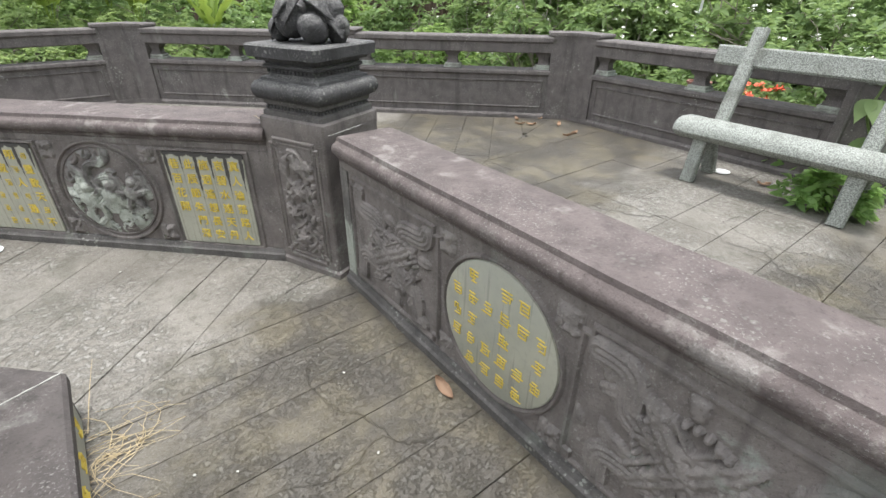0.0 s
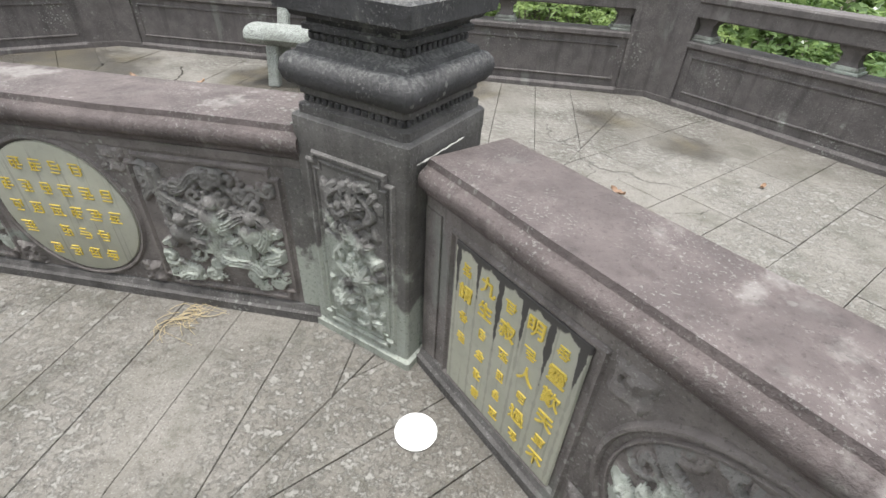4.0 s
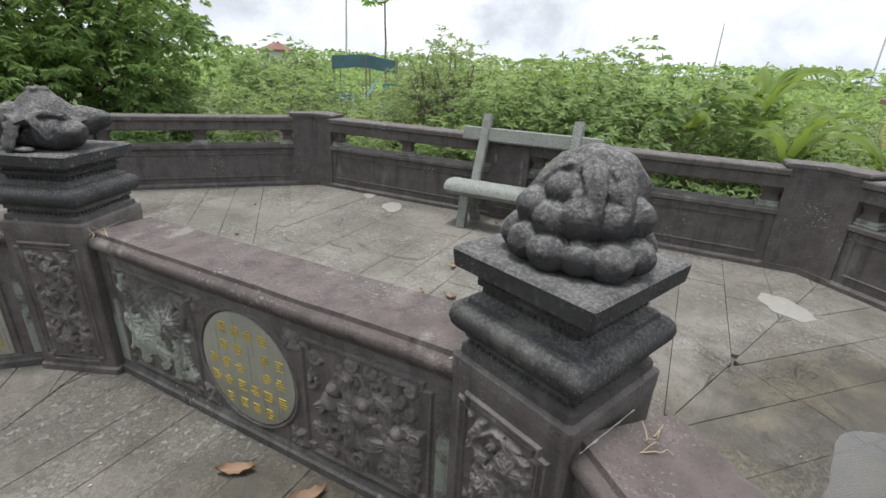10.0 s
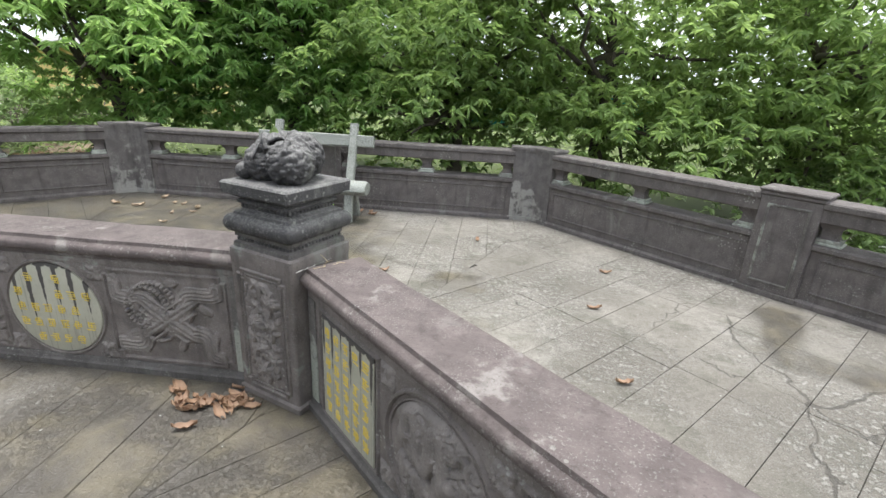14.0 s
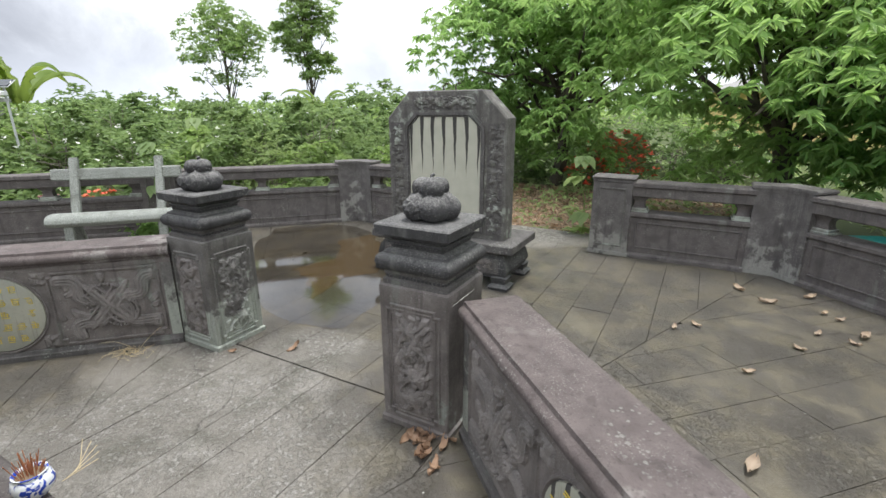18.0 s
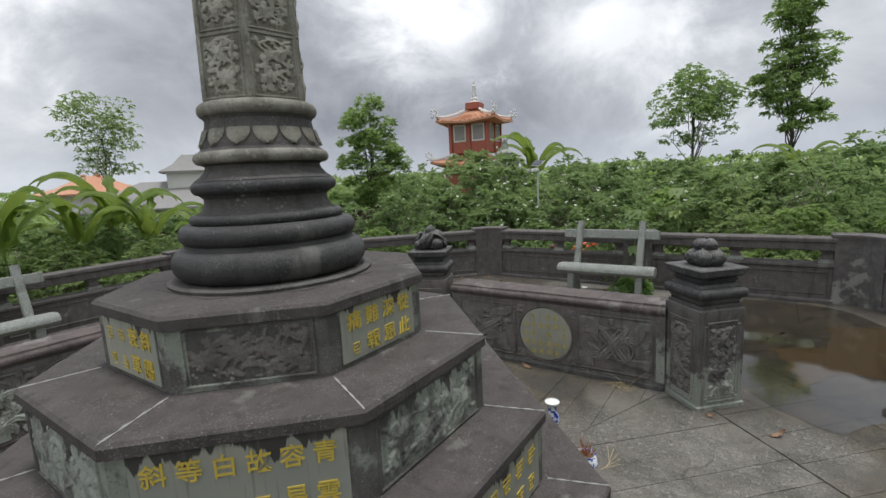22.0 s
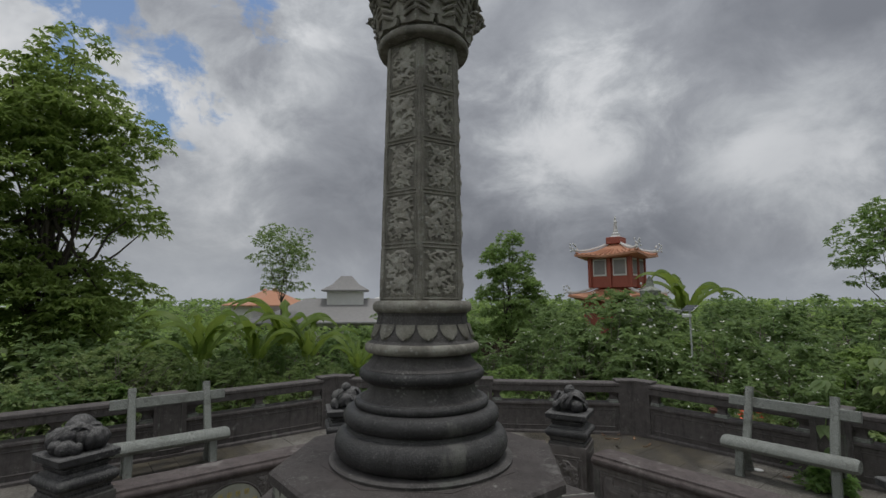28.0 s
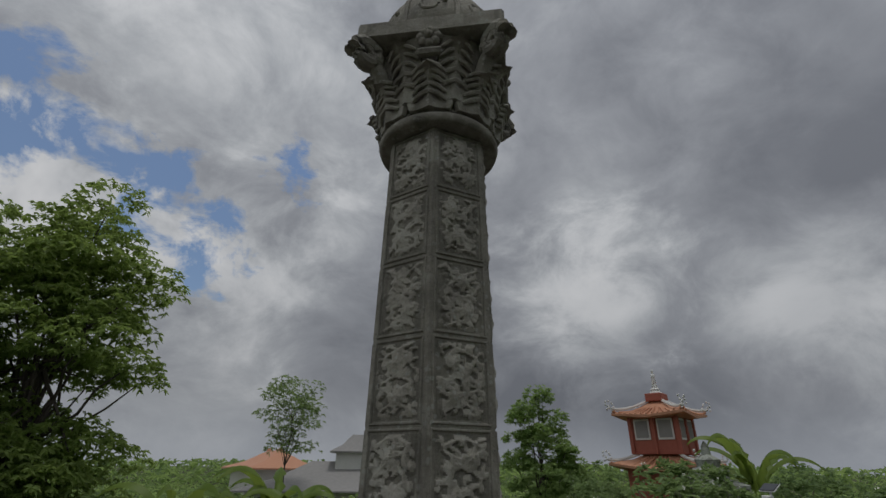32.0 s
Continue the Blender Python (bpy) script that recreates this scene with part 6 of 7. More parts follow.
def banana(seed, n, ln, label):
    rg = np.random.RandomState(seed)
    ob = thing("banana_plant", label, "plant", None, "banana plants")
    g = Geo()
    foot = ln * 0.7
    g.tube([(0, 0, -0.4), (0.02, 0, foot * 0.5), (0.0, 0.0, foot)], [0.10, 0.08, 0.05], 9)
    part("stalk", g, LIGHT, ob)
    for i in range(n):
        a, tilt, l = i * 2.4 + rg.uniform(-0.3, 0.3), rg.uniform(1.2, 1.55), ln * rg.uniform(0.85, 1.35)
        rows = []
        x, z = 0.0, foot - 0.05
        for q in range(19):
            s = q / 18
            e = tilt - s * s * 2.3
            x, z = x + l / 18 * math.cos(e), z + l / 18 * math.sin(e)
            w = 0.066 * l * (math.sin(math.pi * min(1, (s + 0.02) ** 0.8)) ** 0.6 if 0.2 < s < 0.99 else 0.06)
            tear = [1 + 0.12 * rg.uniform(-1, 1) - 0.55 * (rg.uniform(0, 1) < 0.33) for _ in range(2)]
            rows.append([(x * math.cos(a) - dx * w * t * math.sin(a), x * math.sin(a) + dx * w * t * math.cos(a), z - abs(dx) * w * 0.7 + (0.02 if dx == 0 else 0)) for dx, t in ((-1, tear[0]), (-0.5, 1), (0, 1), (0.5, 1), (1, tear[1]))])
        g = Geo()
        g.rings(rows, None, False, False)
        part("leaf", g, BANANA, ob, smooth=60)
    return ob


def weeds(name, label, ring, n, leafmat, ln, seed, kind="stuff", hgt=0.3, z=-0.38):
    """Ground plants scattered over a ring sector (radius from, to, degrees from, to)."""
    rg = np.random.RandomState(seed)
    r0, r1, a0, a1 = ring
    r = np.sqrt(rg.uniform(r0 * r0, r1 * r1, n))
    a = np.radians(rg.uniform(a0, a1, n))
    at = np.stack([r * np.cos(a) + OC[0], r * np.sin(a) + OC[1], z + hgt * np.minimum(np.abs(rg.normal(0, 1, n)), 1.25)], 1)
    v, q = rosettes(at, 6, ln, ln * 0.28, rg, 0.5, 0.5, False)
    ob = new(name, fast(name, v, q, leafmat))
    return tagged(ob, label, "plants", "", kind)


def place(ob, spots):
    """Moves a plant to the first spot and copies it to the others: degrees, metres from the middle, size, height of foot."""
    for i, (deg, r, s, *z) in enumerate(spots):
        m = pose(*pol(r, deg), z[0] if z else -0.38, 0, 0, deg * 7.3 % 360) @ Matrix.Diagonal((s, s, s, 1))
        if i:
            copy_thing(ob, m)
        else:
            first = m
    ob.matrix_basis = first


# large mango trees to the south
place(tree("mango_tree", "large mango tree with dense glossy green leaves", "tree", 11, 6.0, (3.2, 3.2, 3.2), 0.20, MANGO, 66, 84, (0.17, 0.043), 12, -0.92, "mango trees", 0.55), [(297, 10.6, 1.0), (281, 11.0, 0.95), (321, 13.8, 1.05)])
place(tree("dark_tree", "broad tree with dark green leaves", "tree", 12, 5.5, (2.8, 2.8, 3.0), 0.18, MANGOD, 54, 62, (0.145, 0.042), 11, -0.92, "dark leafy trees", 0.5), [(262, 9.7, 1.0), (247, 10.2, 0.98), (232, 11.6, 1.0)])
# tall trees further off
place(tree("tall_tree", "tall open tree with light green leaves", "tree", 13, 8.8, (2.05, 2.05, 4.5), 0.16, TALL, 96, 70, (0.14, 0.05), 8, -0.95, "tall trees", 0.45), [(97.5, 12.2, 1.03), (109, 13.5, 0.98)])
place(tree("slender_tree", "slender tall tree with tufted branches", "tree", 14, 10.5, (1.5, 1.5, 5.2), 0.10, MANGOD, 56, 36, (0.20, 0.06), 7, -0.95, "slender trees", 0.4), [(-6.4, 24.2, 1.0)])
place(tree("round_tree", "mid-sized tree with layered round crown", "tree", 15, 7.2, (2.0, 2.0, 2.6), 0.09, MANGOD, 38, 40, (0.17, 0.055), 7, -0.8, "round trees", 0.4), [(2.6, 25.0, 1.0)])
place(tree("young_tree", "thin young tree with sparse leaves", "tree", 16, 8.3, (2.2, 2.2, 3.0), 0.07, LIGHT, 40, 20, (0.22, 0.07), 6, -0.9, "young trees", 0.5), [(71.0, 32.0, 1.0)])
place(tree("cypress", "narrow dark bush tree tapering upwards", "tree", 17, 4.5, (0.95, 0.95, 2.2), 0.08, MANGOD, 44, 60, (0.10, 0.034), 9, -0.9, "narrow trees", 0.2), [(41.0, 14.5, 1.15)])
# flowering bushes to the east and north-east
place(bush("frangipani", "frangipani bush with long leaves and small white flowers", 21, (1.5, 1.5, 2.55), SHRUB, 460, (0.17, 0.052), 11, 60, WHITEFLOWER, "frangipani bushes"),
      [(146, 11.4, 1.5), (141, 13.0, 1.6), (118, 11.2, 1.25), (108, 11.6, 1.3), (127, 11.6, 1.2), (136, 12.2, 1.2), (145, 12.8, 1.15), (24.5, 11.4, 1.34), (21.5, 12.8, 1.3), (6, 9.8, 0.82), (13, 10.8, 1.0), (20.5, 9.7, 0.78), (29, 10.2, 0.98), (36.5, 11.0, 0.86), (-3, 11.4, 0.92), (-10, 12.2, 1.05), (25, 13.4, 1.1), (10, 14.5, 1.12), (1, 14, 1.0), (45, 11.4, 0.8), (33, 14.5, 0.95)])
place(bush("leafy_shrub", "dense green garden shrub", 22, (1.2, 1.2, 1.8), SHRUB, 520, (0.13, 0.045), 8, 8, WHITEFLOWER, "garden shrubs"),
      [(-2, 19, 1.9), (7, 22, 2.1), (12, 19, 1.7), (-9, 18, 1.8), (15, 24, 2.2), (32, 22, 1.9), (36, 26, 2.2), (50, 18, 1.7), (56, 20, 1.9), (-14, 21, 2.3), (50, 9.6, 0.8), (57, 9.0, 0.75), (64, 9.8, 0.9), (61, 11.2, 1.35), (68, 11.0, 1.4), (74, 10.6, 1.3), (80, 11.2, 1.5), (86, 10.4, 1.4), (92, 10.8, 1.6), (-15, 13, 1.0), (-20, 15, 1.1), (99, 9.5, 1.1), (106, 9.0, 1.0), (113, 8.9, 1.0), (121, 9.2, 1.0), (142, 9.3, 0.95), (149, 9.9, 1.05), (227, 10.5, 0.9), (199, 13.5, 1.2), (229, 9.0, 0.7), (333, 12, 0.7), (329, 13.5, 0.9), (324, 16, 1.1), (318, 18, 1.2), (311, 18, 1.3), (305, 17, 1.2), (350, 13.5, 1.2), (343, 16, 1.3), (335, 17, 1.2)])
place(bush("twiggy_bush", "grey-green bush of fine twigs and small leaves", 23, (1.4, 1.4, 2.0), GREY, 900, (0.075, 0.026), 8, 0, None, "twiggy bushes", stems=22),
      [(103, 8.7, 0.95), (111, 8.6, 0.9), (119, 8.5, 0.9), (127, 8.7, 0.95), (135, 9.0, 0.9), (144, 9.2, 1.0), (153, 10.2, 1.0), (195.5, 11.2, 1.62), (199, 12.2, 1.3), (186, 12.5, 1.15), (178, 11.5, 1.0), (160, 12.5, 0.9), (93, 9.3, 1.2)])
place(bush("light_bush", "loose pale green bush", 24, (1.5, 1.5, 1.9), LIGHT, 700, (0.12, 0.035), 7, 0, None, "pale green bushes", stems=14),
      [(180, 9.3, 1.2), (186, 9.2, 1.1), (176, 10.4, 1.35), (184, 10.2, 1.25), (191, 9.6, 1.0), (172, 11.2, 0.95), (164, 11.0, 0.9), (188, 9.2, 0.8), (212, 9.8, 1.0), (227, 12.0, 1.1), (215, 14.0, 1.4), (158, 9.8, 0.85), (70, 9.0, 0.8), (80, 9.2, 0.9), (89, 9.0, 0.9), (75, 12, 1.1), (346, 10.5, 0.75), (352, 10.8, 0.9)])
ob = banana(31, 9, 1.75, "banana plant with broad arching leaves")
place(ob, [(172, 9.6, 0.66), (164, 9.6, 0.6), (158, 9.6, 0.6), (168, 10.8, 0.8), (184, 11.2, 0.8), (19.5, 17.5, 1.45), (84, 8.9, 0.95), (77, 9.2, 0.9), (70, 9.4, 0.9), (63, 9.2, 0.72), (73, 10.0, 1.05), (352, 21, 1.1), (90, 11, 0.7), (147, 8.4, 0.4), (57, 12, 0.7)])
place(bush("dark_shrub", "dark glossy garden shrub", 25, (1.1, 1.1, 1.7), MANGOD, 420, (0.15, 0.055), 8, 0, None, "dark shrubs"), [(17, 12.0, 1.15), (2.5, 12.4, 1.1), (40, 9.4, 0.75), (53, 11.5, 1.1), (-13, 10.5, 0.9), (94, 8.8, 0.8), (131, 10.5, 1.2), (156, 8.9, 0.75), (169, 12.4, 1.1), (194, 12.0, 1.2), (62, 13, 1.2), (48, 14, 1.3), (339, 12.5, 0.9)])
# low plants at the foot of the balustrade
weeds("undergrowth", "low green undergrowth behind the balustrade", (7.15, 9.2, 95, 235), 2600, SHRUB, 0.13, 41, hgt=0.45)
weeds("undergrowth", "low green undergrowth behind the balustrade", (7.15, 9.6, -20, 95), 2600, LIGHT, 0.15, 42, hgt=0.40)
weeds("undergrowth", "low green undergrowth under the mango trees", (7.15, 9.0, 235, 285), 900, MANGO, 0.12, 43, hgt=0.2)
weeds("rough_grass", "rough grass and weeds over open ground", (9.0, 30.0, 0, 360), 8000, GREY, 0.26, 44, hgt=0.18)
weeds("leaf_litter", "dry fallen leaves over the bare earth at the gateway", (6.9, 13.0, 299, 333), 1700, DRYLEAF, 0.13, 47, hgt=0.02, z=-0.295)
weeds("gateway_weeds", "green weeds sprouting from the bare earth", (7.2, 13.0, 299, 333), 260, LIGHT, 0.16, 48, hgt=0.22, z=-0.30)
weeds("far_woods", "distant line of green trees", (55.0, 95.0, 0, 360), 9000, MANGOD, 1.3, 45, hgt=2.2)
weeds("far_thicket", "scrub between the gardens", (26.0, 52.0, -30, 235), 8000, MANGOD, 0.6, 46, hgt=0.85)
# bare earth path at the gateway
g = Geo()
rg = random.Random(4)
pts = [pol(r * (1 + 0.06 * rg.uniform(-1, 1)), a) for r, a0, a1 in ((7.0, 300, 332),) for a in range(300, 333, 4)] + [pol(14 * (1 + 0.08 * rg.uniform(-1, 1)), a) for a in range(332, 299, -4)]
g.prism(pts, -0.42, -0.30)
solo("bare_earth", g, SOIL, kind="structure")
g = Geo()
g.prism([pol(r, a) for r, a in ((6.6, 306), (6.6, 324), (7.6, 325), (7.6, 305))], -0.36, -0.015)
solo("gateway_slab", g, PAVE, kind="structure")

# ---- puddles ----
puddle("rain_puddle", "shallow rain puddle over brown silt on the paving", [(-3.75, 2.15), (-4.35, 2.65), (-4.5, 3.5), (-4.25, 4.6), (-3.6, 5.2), (-2.7, 5.25), (-2.15, 4.85), (-2.2, 4.3), (-2.6, 3.5), (-3.05, 2.8)], 1.0)
puddle("rain_puddle", "shallow rain puddle over brown silt inside the gateway", [(4.3, -1.5), (5.6, -1.45), (6.3, -1.9), (6.1, -2.7), (5.1, -3.1), (4.0, -2.95), (3.3, -2.75), (2.7, -2.35), (3.2, -1.75)], 2.0)


def silt(pts, seed, z=0.0022):
    rim = [(x + 0.10 * noise.noise(Vector((x * 4, y * 4, seed + i))), y + 0.10 * noise.noise(Vector((y * 4, x * 4, seed + i)))) for i, (x, y) in enumerate(pts)]
    n = len(rim)
    fine = []
    for i in range(n):
        a, b = Vector(rim[i]), Vector(rim[(i + 1) % n])
        for t in np.linspace(0, 1, 8, endpoint=False):
            p = a.lerp(b, t)
            k = 0.07 * noise.noise(Vector((p.x * 6, p.y * 6, seed)))
            fine.append((p.x + k, p.y - k))
    g = Geo()
    g.rings([[(x, y, 0.0) for x, y in fine], [(x, y, z) for x, y in fine]])
    solo("wet_silt", g, SILT, "brown silt and rotting leaves under the puddle", "silt", smooth=0)


SILT = plain("brown_silt", (0.075, 0.050, 0.023), (0.19, 0.138, 0.072), 0.6, 60, 1.0)
silt([(-3.55, 3.05), (-3.88, 3.35), (-3.75, 3.65), (-4.0, 3.95), (-4.15, 4.4), (-3.6, 5.0), (-2.7, 5.1), (-2.2, 4.7), (-2.6, 4.0), (-2.95, 3.5)], 1)
silt([(4.35, -1.95), (4.6, -2.4), (5.3, -2.45), (5.5, -2.9), (4.9, -3.0), (4.0, -2.8), (3.85, -2.4), (3.45, -2.15), (3.9, -2.05)], 2)

# ---- offerings on the lowest step ----
ob = thing("porcelain_vase", "small blue and white porcelain vase standing on the lowest step", "vase", pose(1.435, -0.73, 0.20, 0, 0, 20))
g = Geo()
g.lathe([(0.030, 0.0), (0.032, 0.006), (0.028, 0.02), (0.038, 0.06), (0.046, 0.10), (0.044, 0.135), (0.030, 0.165), (0.026, 0.185), (0.034, 0.21), (0.047, 0.228), (0.044, 0.228), (0.030, 0.208), (0.022, 0.185), (0.02, 0.17)], 28)
part("body", g, CERAMIC, ob)
g = Geo()
g.lathe([(0.0475, 0.222), (0.0485, 0.228), (0.046, 0.231), (0.040, 0.224)], 28)
part("rim", g, PLASTIC, ob, "plain white rim")
ob = thing("incense_pot", "blue and white porcelain incense pot full of burnt sticks", "pot", pose(1.17, -1.03, 0.20))
g = Geo()
g.lathe([(0.042, 0.0), (0.045, 0.008), (0.066, 0.03), (0.072, 0.058), (0.062, 0.085), (0.052, 0.095), (0.058, 0.105), (0.054, 0.106), (0.047, 0.095), (0.05, 0.08)], 28)
part("pot", g, CERAMIC, ob)
g = Geo()
g.lathe([(0.01, 0.086), (0.05, 0.084), (0.048, 0.09), (0.005, 0.094)], 16)
part("ash", g, SOIL, ob)
rg = random.Random(6)
g = Geo()
for i in range(34):
    a, r = rg.uniform(0, 6.28), rg.uniform(0, 0.035)
    p = (r * math.cos(a), r * math.sin(a), 0.085)
    q = (p[0] * 1.7 + rg.uniform(-0.01, 0.01), p[1] * 1.7 + rg.uniform(-0.01, 0.01), rg.uniform(0.13, 0.185))
    g.tube([p, q], 0.0017, 5)
part("incense_bundle", g, plain("burnt_red_sticks", (0.30, 0.10, 0.05), (0.45, 0.20, 0.10), 0.8, 60), ob, "thin red incense sticks")
for i in range(5):
    g = Geo()
    g.tube([(0, 0, 0.003), (0.14 + 0.02 * i, 0.01 * i, 0.003)], 0.0018, 5)
    solo("incense_stick", g, STRAW, "fallen incense stick lying on the step", "stick", pose(1.21 + 0.015 * i, -1.10 - 0.01 * i, 0.20, 0, 0, -40 + 12 * i), "fallen incense sticks")
ob = thing("water_bottle", "clear plastic water bottle with a blue label lying on the step", "bottle", pose(0.90, -1.29, 0.232, 0, 90, 222))
g = Geo()
g.lathe([(0.012, 0.0), (0.028, 0.002), (0.032, 0.012), (0.032, 0.06), (0.030, 0.064), (0.032, 0.07), (0.032, 0.14), (0.029, 0.165), (0.014, 0.195), (0.013, 0.205), (0.012, 0.206)], 24)
part("bottle", g, CLEAR, ob)
g = Geo()
g.lathe([(0.0325, 0.075), (0.0332, 0.076), (0.0332, 0.13), (0.0325, 0.131)], 24)
part("label", g, BLUECAP, ob, "blue paper label")
g = Geo()
g.lathe([(0.0145, 0.198), (0.0155, 0.20), (0.0155, 0.216), (0.013, 0.218), (0.001, 0.218)], 20)
part("cap", g, PLASTIC, ob, "white screw cap")

# ---- litter, weeds and leaves on the floor ----
g = Geo()
g.lathe([(0.005, 0.002), (0.06, 0.003), (0.064, 0.009), (0.058, 0.008), (0.005, 0.006)], 28)
solo("white_lid", g, PLASTIC, "white plastic lid lying on the paving", "lid", pose(1.33, 2.44, 0.0))
copy_thing(bpy.data.objects["white_lid"], pose(6.10, 0.55, 0.0))


def curled(seed, ln, wd):
    rg = random.Random(seed)
    g = Geo()
    rows = []
    for s in np.linspace(0, 1, 9):
        w = wd * math.sin(math.pi * (0.04 + 0.93 * s)) * (1 + 0.15 * rg.uniform(-1, 1))
        rows.append([(ln * (s - 0.5), dx * w, 0.004 + 0.030 * abs(dx) ** 2 * wd / 0.03 * (0.3 + 0.7 * rg.random()) + 0.05 * (s - 0.5) ** 2) for dx in (-1, -0.4, 0, 0.4, 1)])
    g.rings([r + [(x, y, z - 0.0015) for x, y, z in reversed(r)] for r in rows])
    return g


LEAF = [curled(1, 0.15, 0.028).mesh("dry_leaf", DRYLEAF, 60), curled(2, 0.11, 0.022).mesh("dry_leaf", DRYLEAF, 60), curled(3, 0.06, 0.014).mesh("dry_leaf", DRYLEAF, 60)]
rg = random.Random(12)
SPOT = [(-2.66, 0.09), (-2.70, 0.42), (-0.59, -2.72), (-2.30, -1.56), (2.76, 0.06), (2.48, -1.97), (2.55, -1.55), (1.23, -2.64)]
SPOT += [(-0.85 + rg.gauss(0, 0.10), -2.66 + rg.gauss(0, 0.045)) for i in range(26)] + [(-0.58 - 0.1 * i, -2.70 + 0.12 * i) for i in range(3)]
SPOT += [(1.24 + rg.gauss(0, 0.07), -2.65 + rg.gauss(0, 0.05)) for i in range(20)]
SPOT += [(6.1 + rg.uniform(-0.3, 0.15), 2.6 + rg.uniform(-0.6, 0.4)) for i in range(8)]
SPOT += [pol(rg.uniform(3.6, 6.2), rg.uniform(0, 260)) for i in range(40)]
SPOT += [(-6.2 + rg.uniform(-0.1, 0.1), rg.uniform(-0.6, 0.8)) for i in range(8)] + [(rg.uniform(-1.2, 1.0), -6.35 + rg.uniform(-0.12, 0.1)) for i in range(14)]
for i, (x, y) in enumerate(SPOT):
    ob = new("dry_leaf", LEAF[0 if i < 4 else rg.choice((1, 1, 2))])
    lean = 28 if 4 <= i < 60 else 8
    ob.matrix_basis = pose(x, y, 0.004, rg.uniform(-lean, lean), rg.uniform(-lean, lean), rg.uniform(0, 360))
    tagged(ob, "fallen dry brown leaf curled on the paving", "leaf", "fallen leaves")
# bleached leaves on the damp paving south of the gateway
BLEACHED = foliage("bleached_leaf", (0.42, 0.33, 0.25), (0.60, 0.50, 0.40), 0.2, 0.7)
FADED = [curled(6, 0.16, 0.030).mesh("faded_leaf", BLEACHED, 60), curled(7, 0.09, 0.020).mesh("faded_leaf", BLEACHED, 60)]
for i, (x, y) in enumerate(((2.46, -5.99), (2.14, -5.96), (2.11, -6.42), (1.43, -6.05), (0.64, -4.08), (1.82, -6.19), (1.95, -5.01), (1.30, -4.80), (1.56, -5.76), (1.37, -5.86), (1.43, -5.41), (1.69, -6.18), (1.96, -4.81))):
    ob = new("faded_leaf", FADED[i > 4])
    ob.matrix_basis = pose(x, y, 0.004, rg.uniform(-5, 5), rg.uniform(-5, 5), rg.uniform(0, 360))
    tagged(ob, "bleached pale leaf lying on the damp paving", "leaf", "bleached leaves")


def tuft(name, label, x, y, n, ln, seed, flatness=0.5, material=None):
    rg = random.Random(seed)
    g = Geo()
    for i in range(n):
        a, l = rg.uniform(0, 6.28), ln * rg.uniform(0.4, 1.0)
        p0 = (rg.uniform(-0.05, 0.05), rg.uniform(-0.05, 0.05), 0.0)
        e = rg.uniform(0.05, 1.2) * (1 - flatness) + 0.05
        pts = [(p0[0] + l * t * math.cos(a + 1.6 * t * rg.choice((-1, 1)) * flatness) * math.cos(e), p0[1] + l * t * math.sin(a + 1.6 * t * flatness) * math.cos(e), 0.004 + l * math.sin(e) * t * (1 - 0.45 * t * (1 + flatness))) for t in np.linspace(0, 1, 6)]
        g.tube([(px, py, max(0.003, pz)) for px, py, pz in pts], [0.0016, 0.0016, 0.0014, 0.0012, 0.001, 0.0007], 4)
    return solo(name, g, material or STRAW, label, "weed", pose(x, y, 0), kind="stuff")


tuft("dried_weed", "tangle of dried grey weed beside the pedestal step", 1.76, 0.50, 26, 0.30, 3, 0.85)
tuft("dried_weed", "tangle of dried straw and dirt at the wall foot", -1.20, 2.58, 40, 0.24, 4, 0.85)
tuft("dried_weed", "dry straw weed at the wall foot", 2.76, -0.84, 34, 0.20, 5, 0.6)
tuft("dried_weed", "thin dry stalks leaning on the low wall", 2.80, -0.90, 5, 0.55, 6, 0.05)
tuft("dried_weed", "pale dried roots at the wall foot", 0.40, 2.76, 26, 0.16, 7, 0.9)
tuft("dried_weed", "thin dead stalk by the pedestal", 1.70, 0.62, 3, 0.38, 8, 0.0)
for k, (x, y) in enumerate(((2.70, 1.42), (-0.98, 2.95), (-2.74, 1.45), (-1.42, -2.75), (-2.80, -0.86))):
    ob = tuft("dry_grass", "few dry grass blades in the coping joint", x, y, 6, 0.09, 20 + k, 0.1)
    ob.location.z = 0.76
g = Geo()
g.blob((0, 0, 0.022), (0.05, 0.04, 0.028), 9, None, 0.4, 3)
solo("loose_stone", g, PALE, "loose grey stone at the foot of the pillar", "stone", pose(-0.86, 2.70, 0))
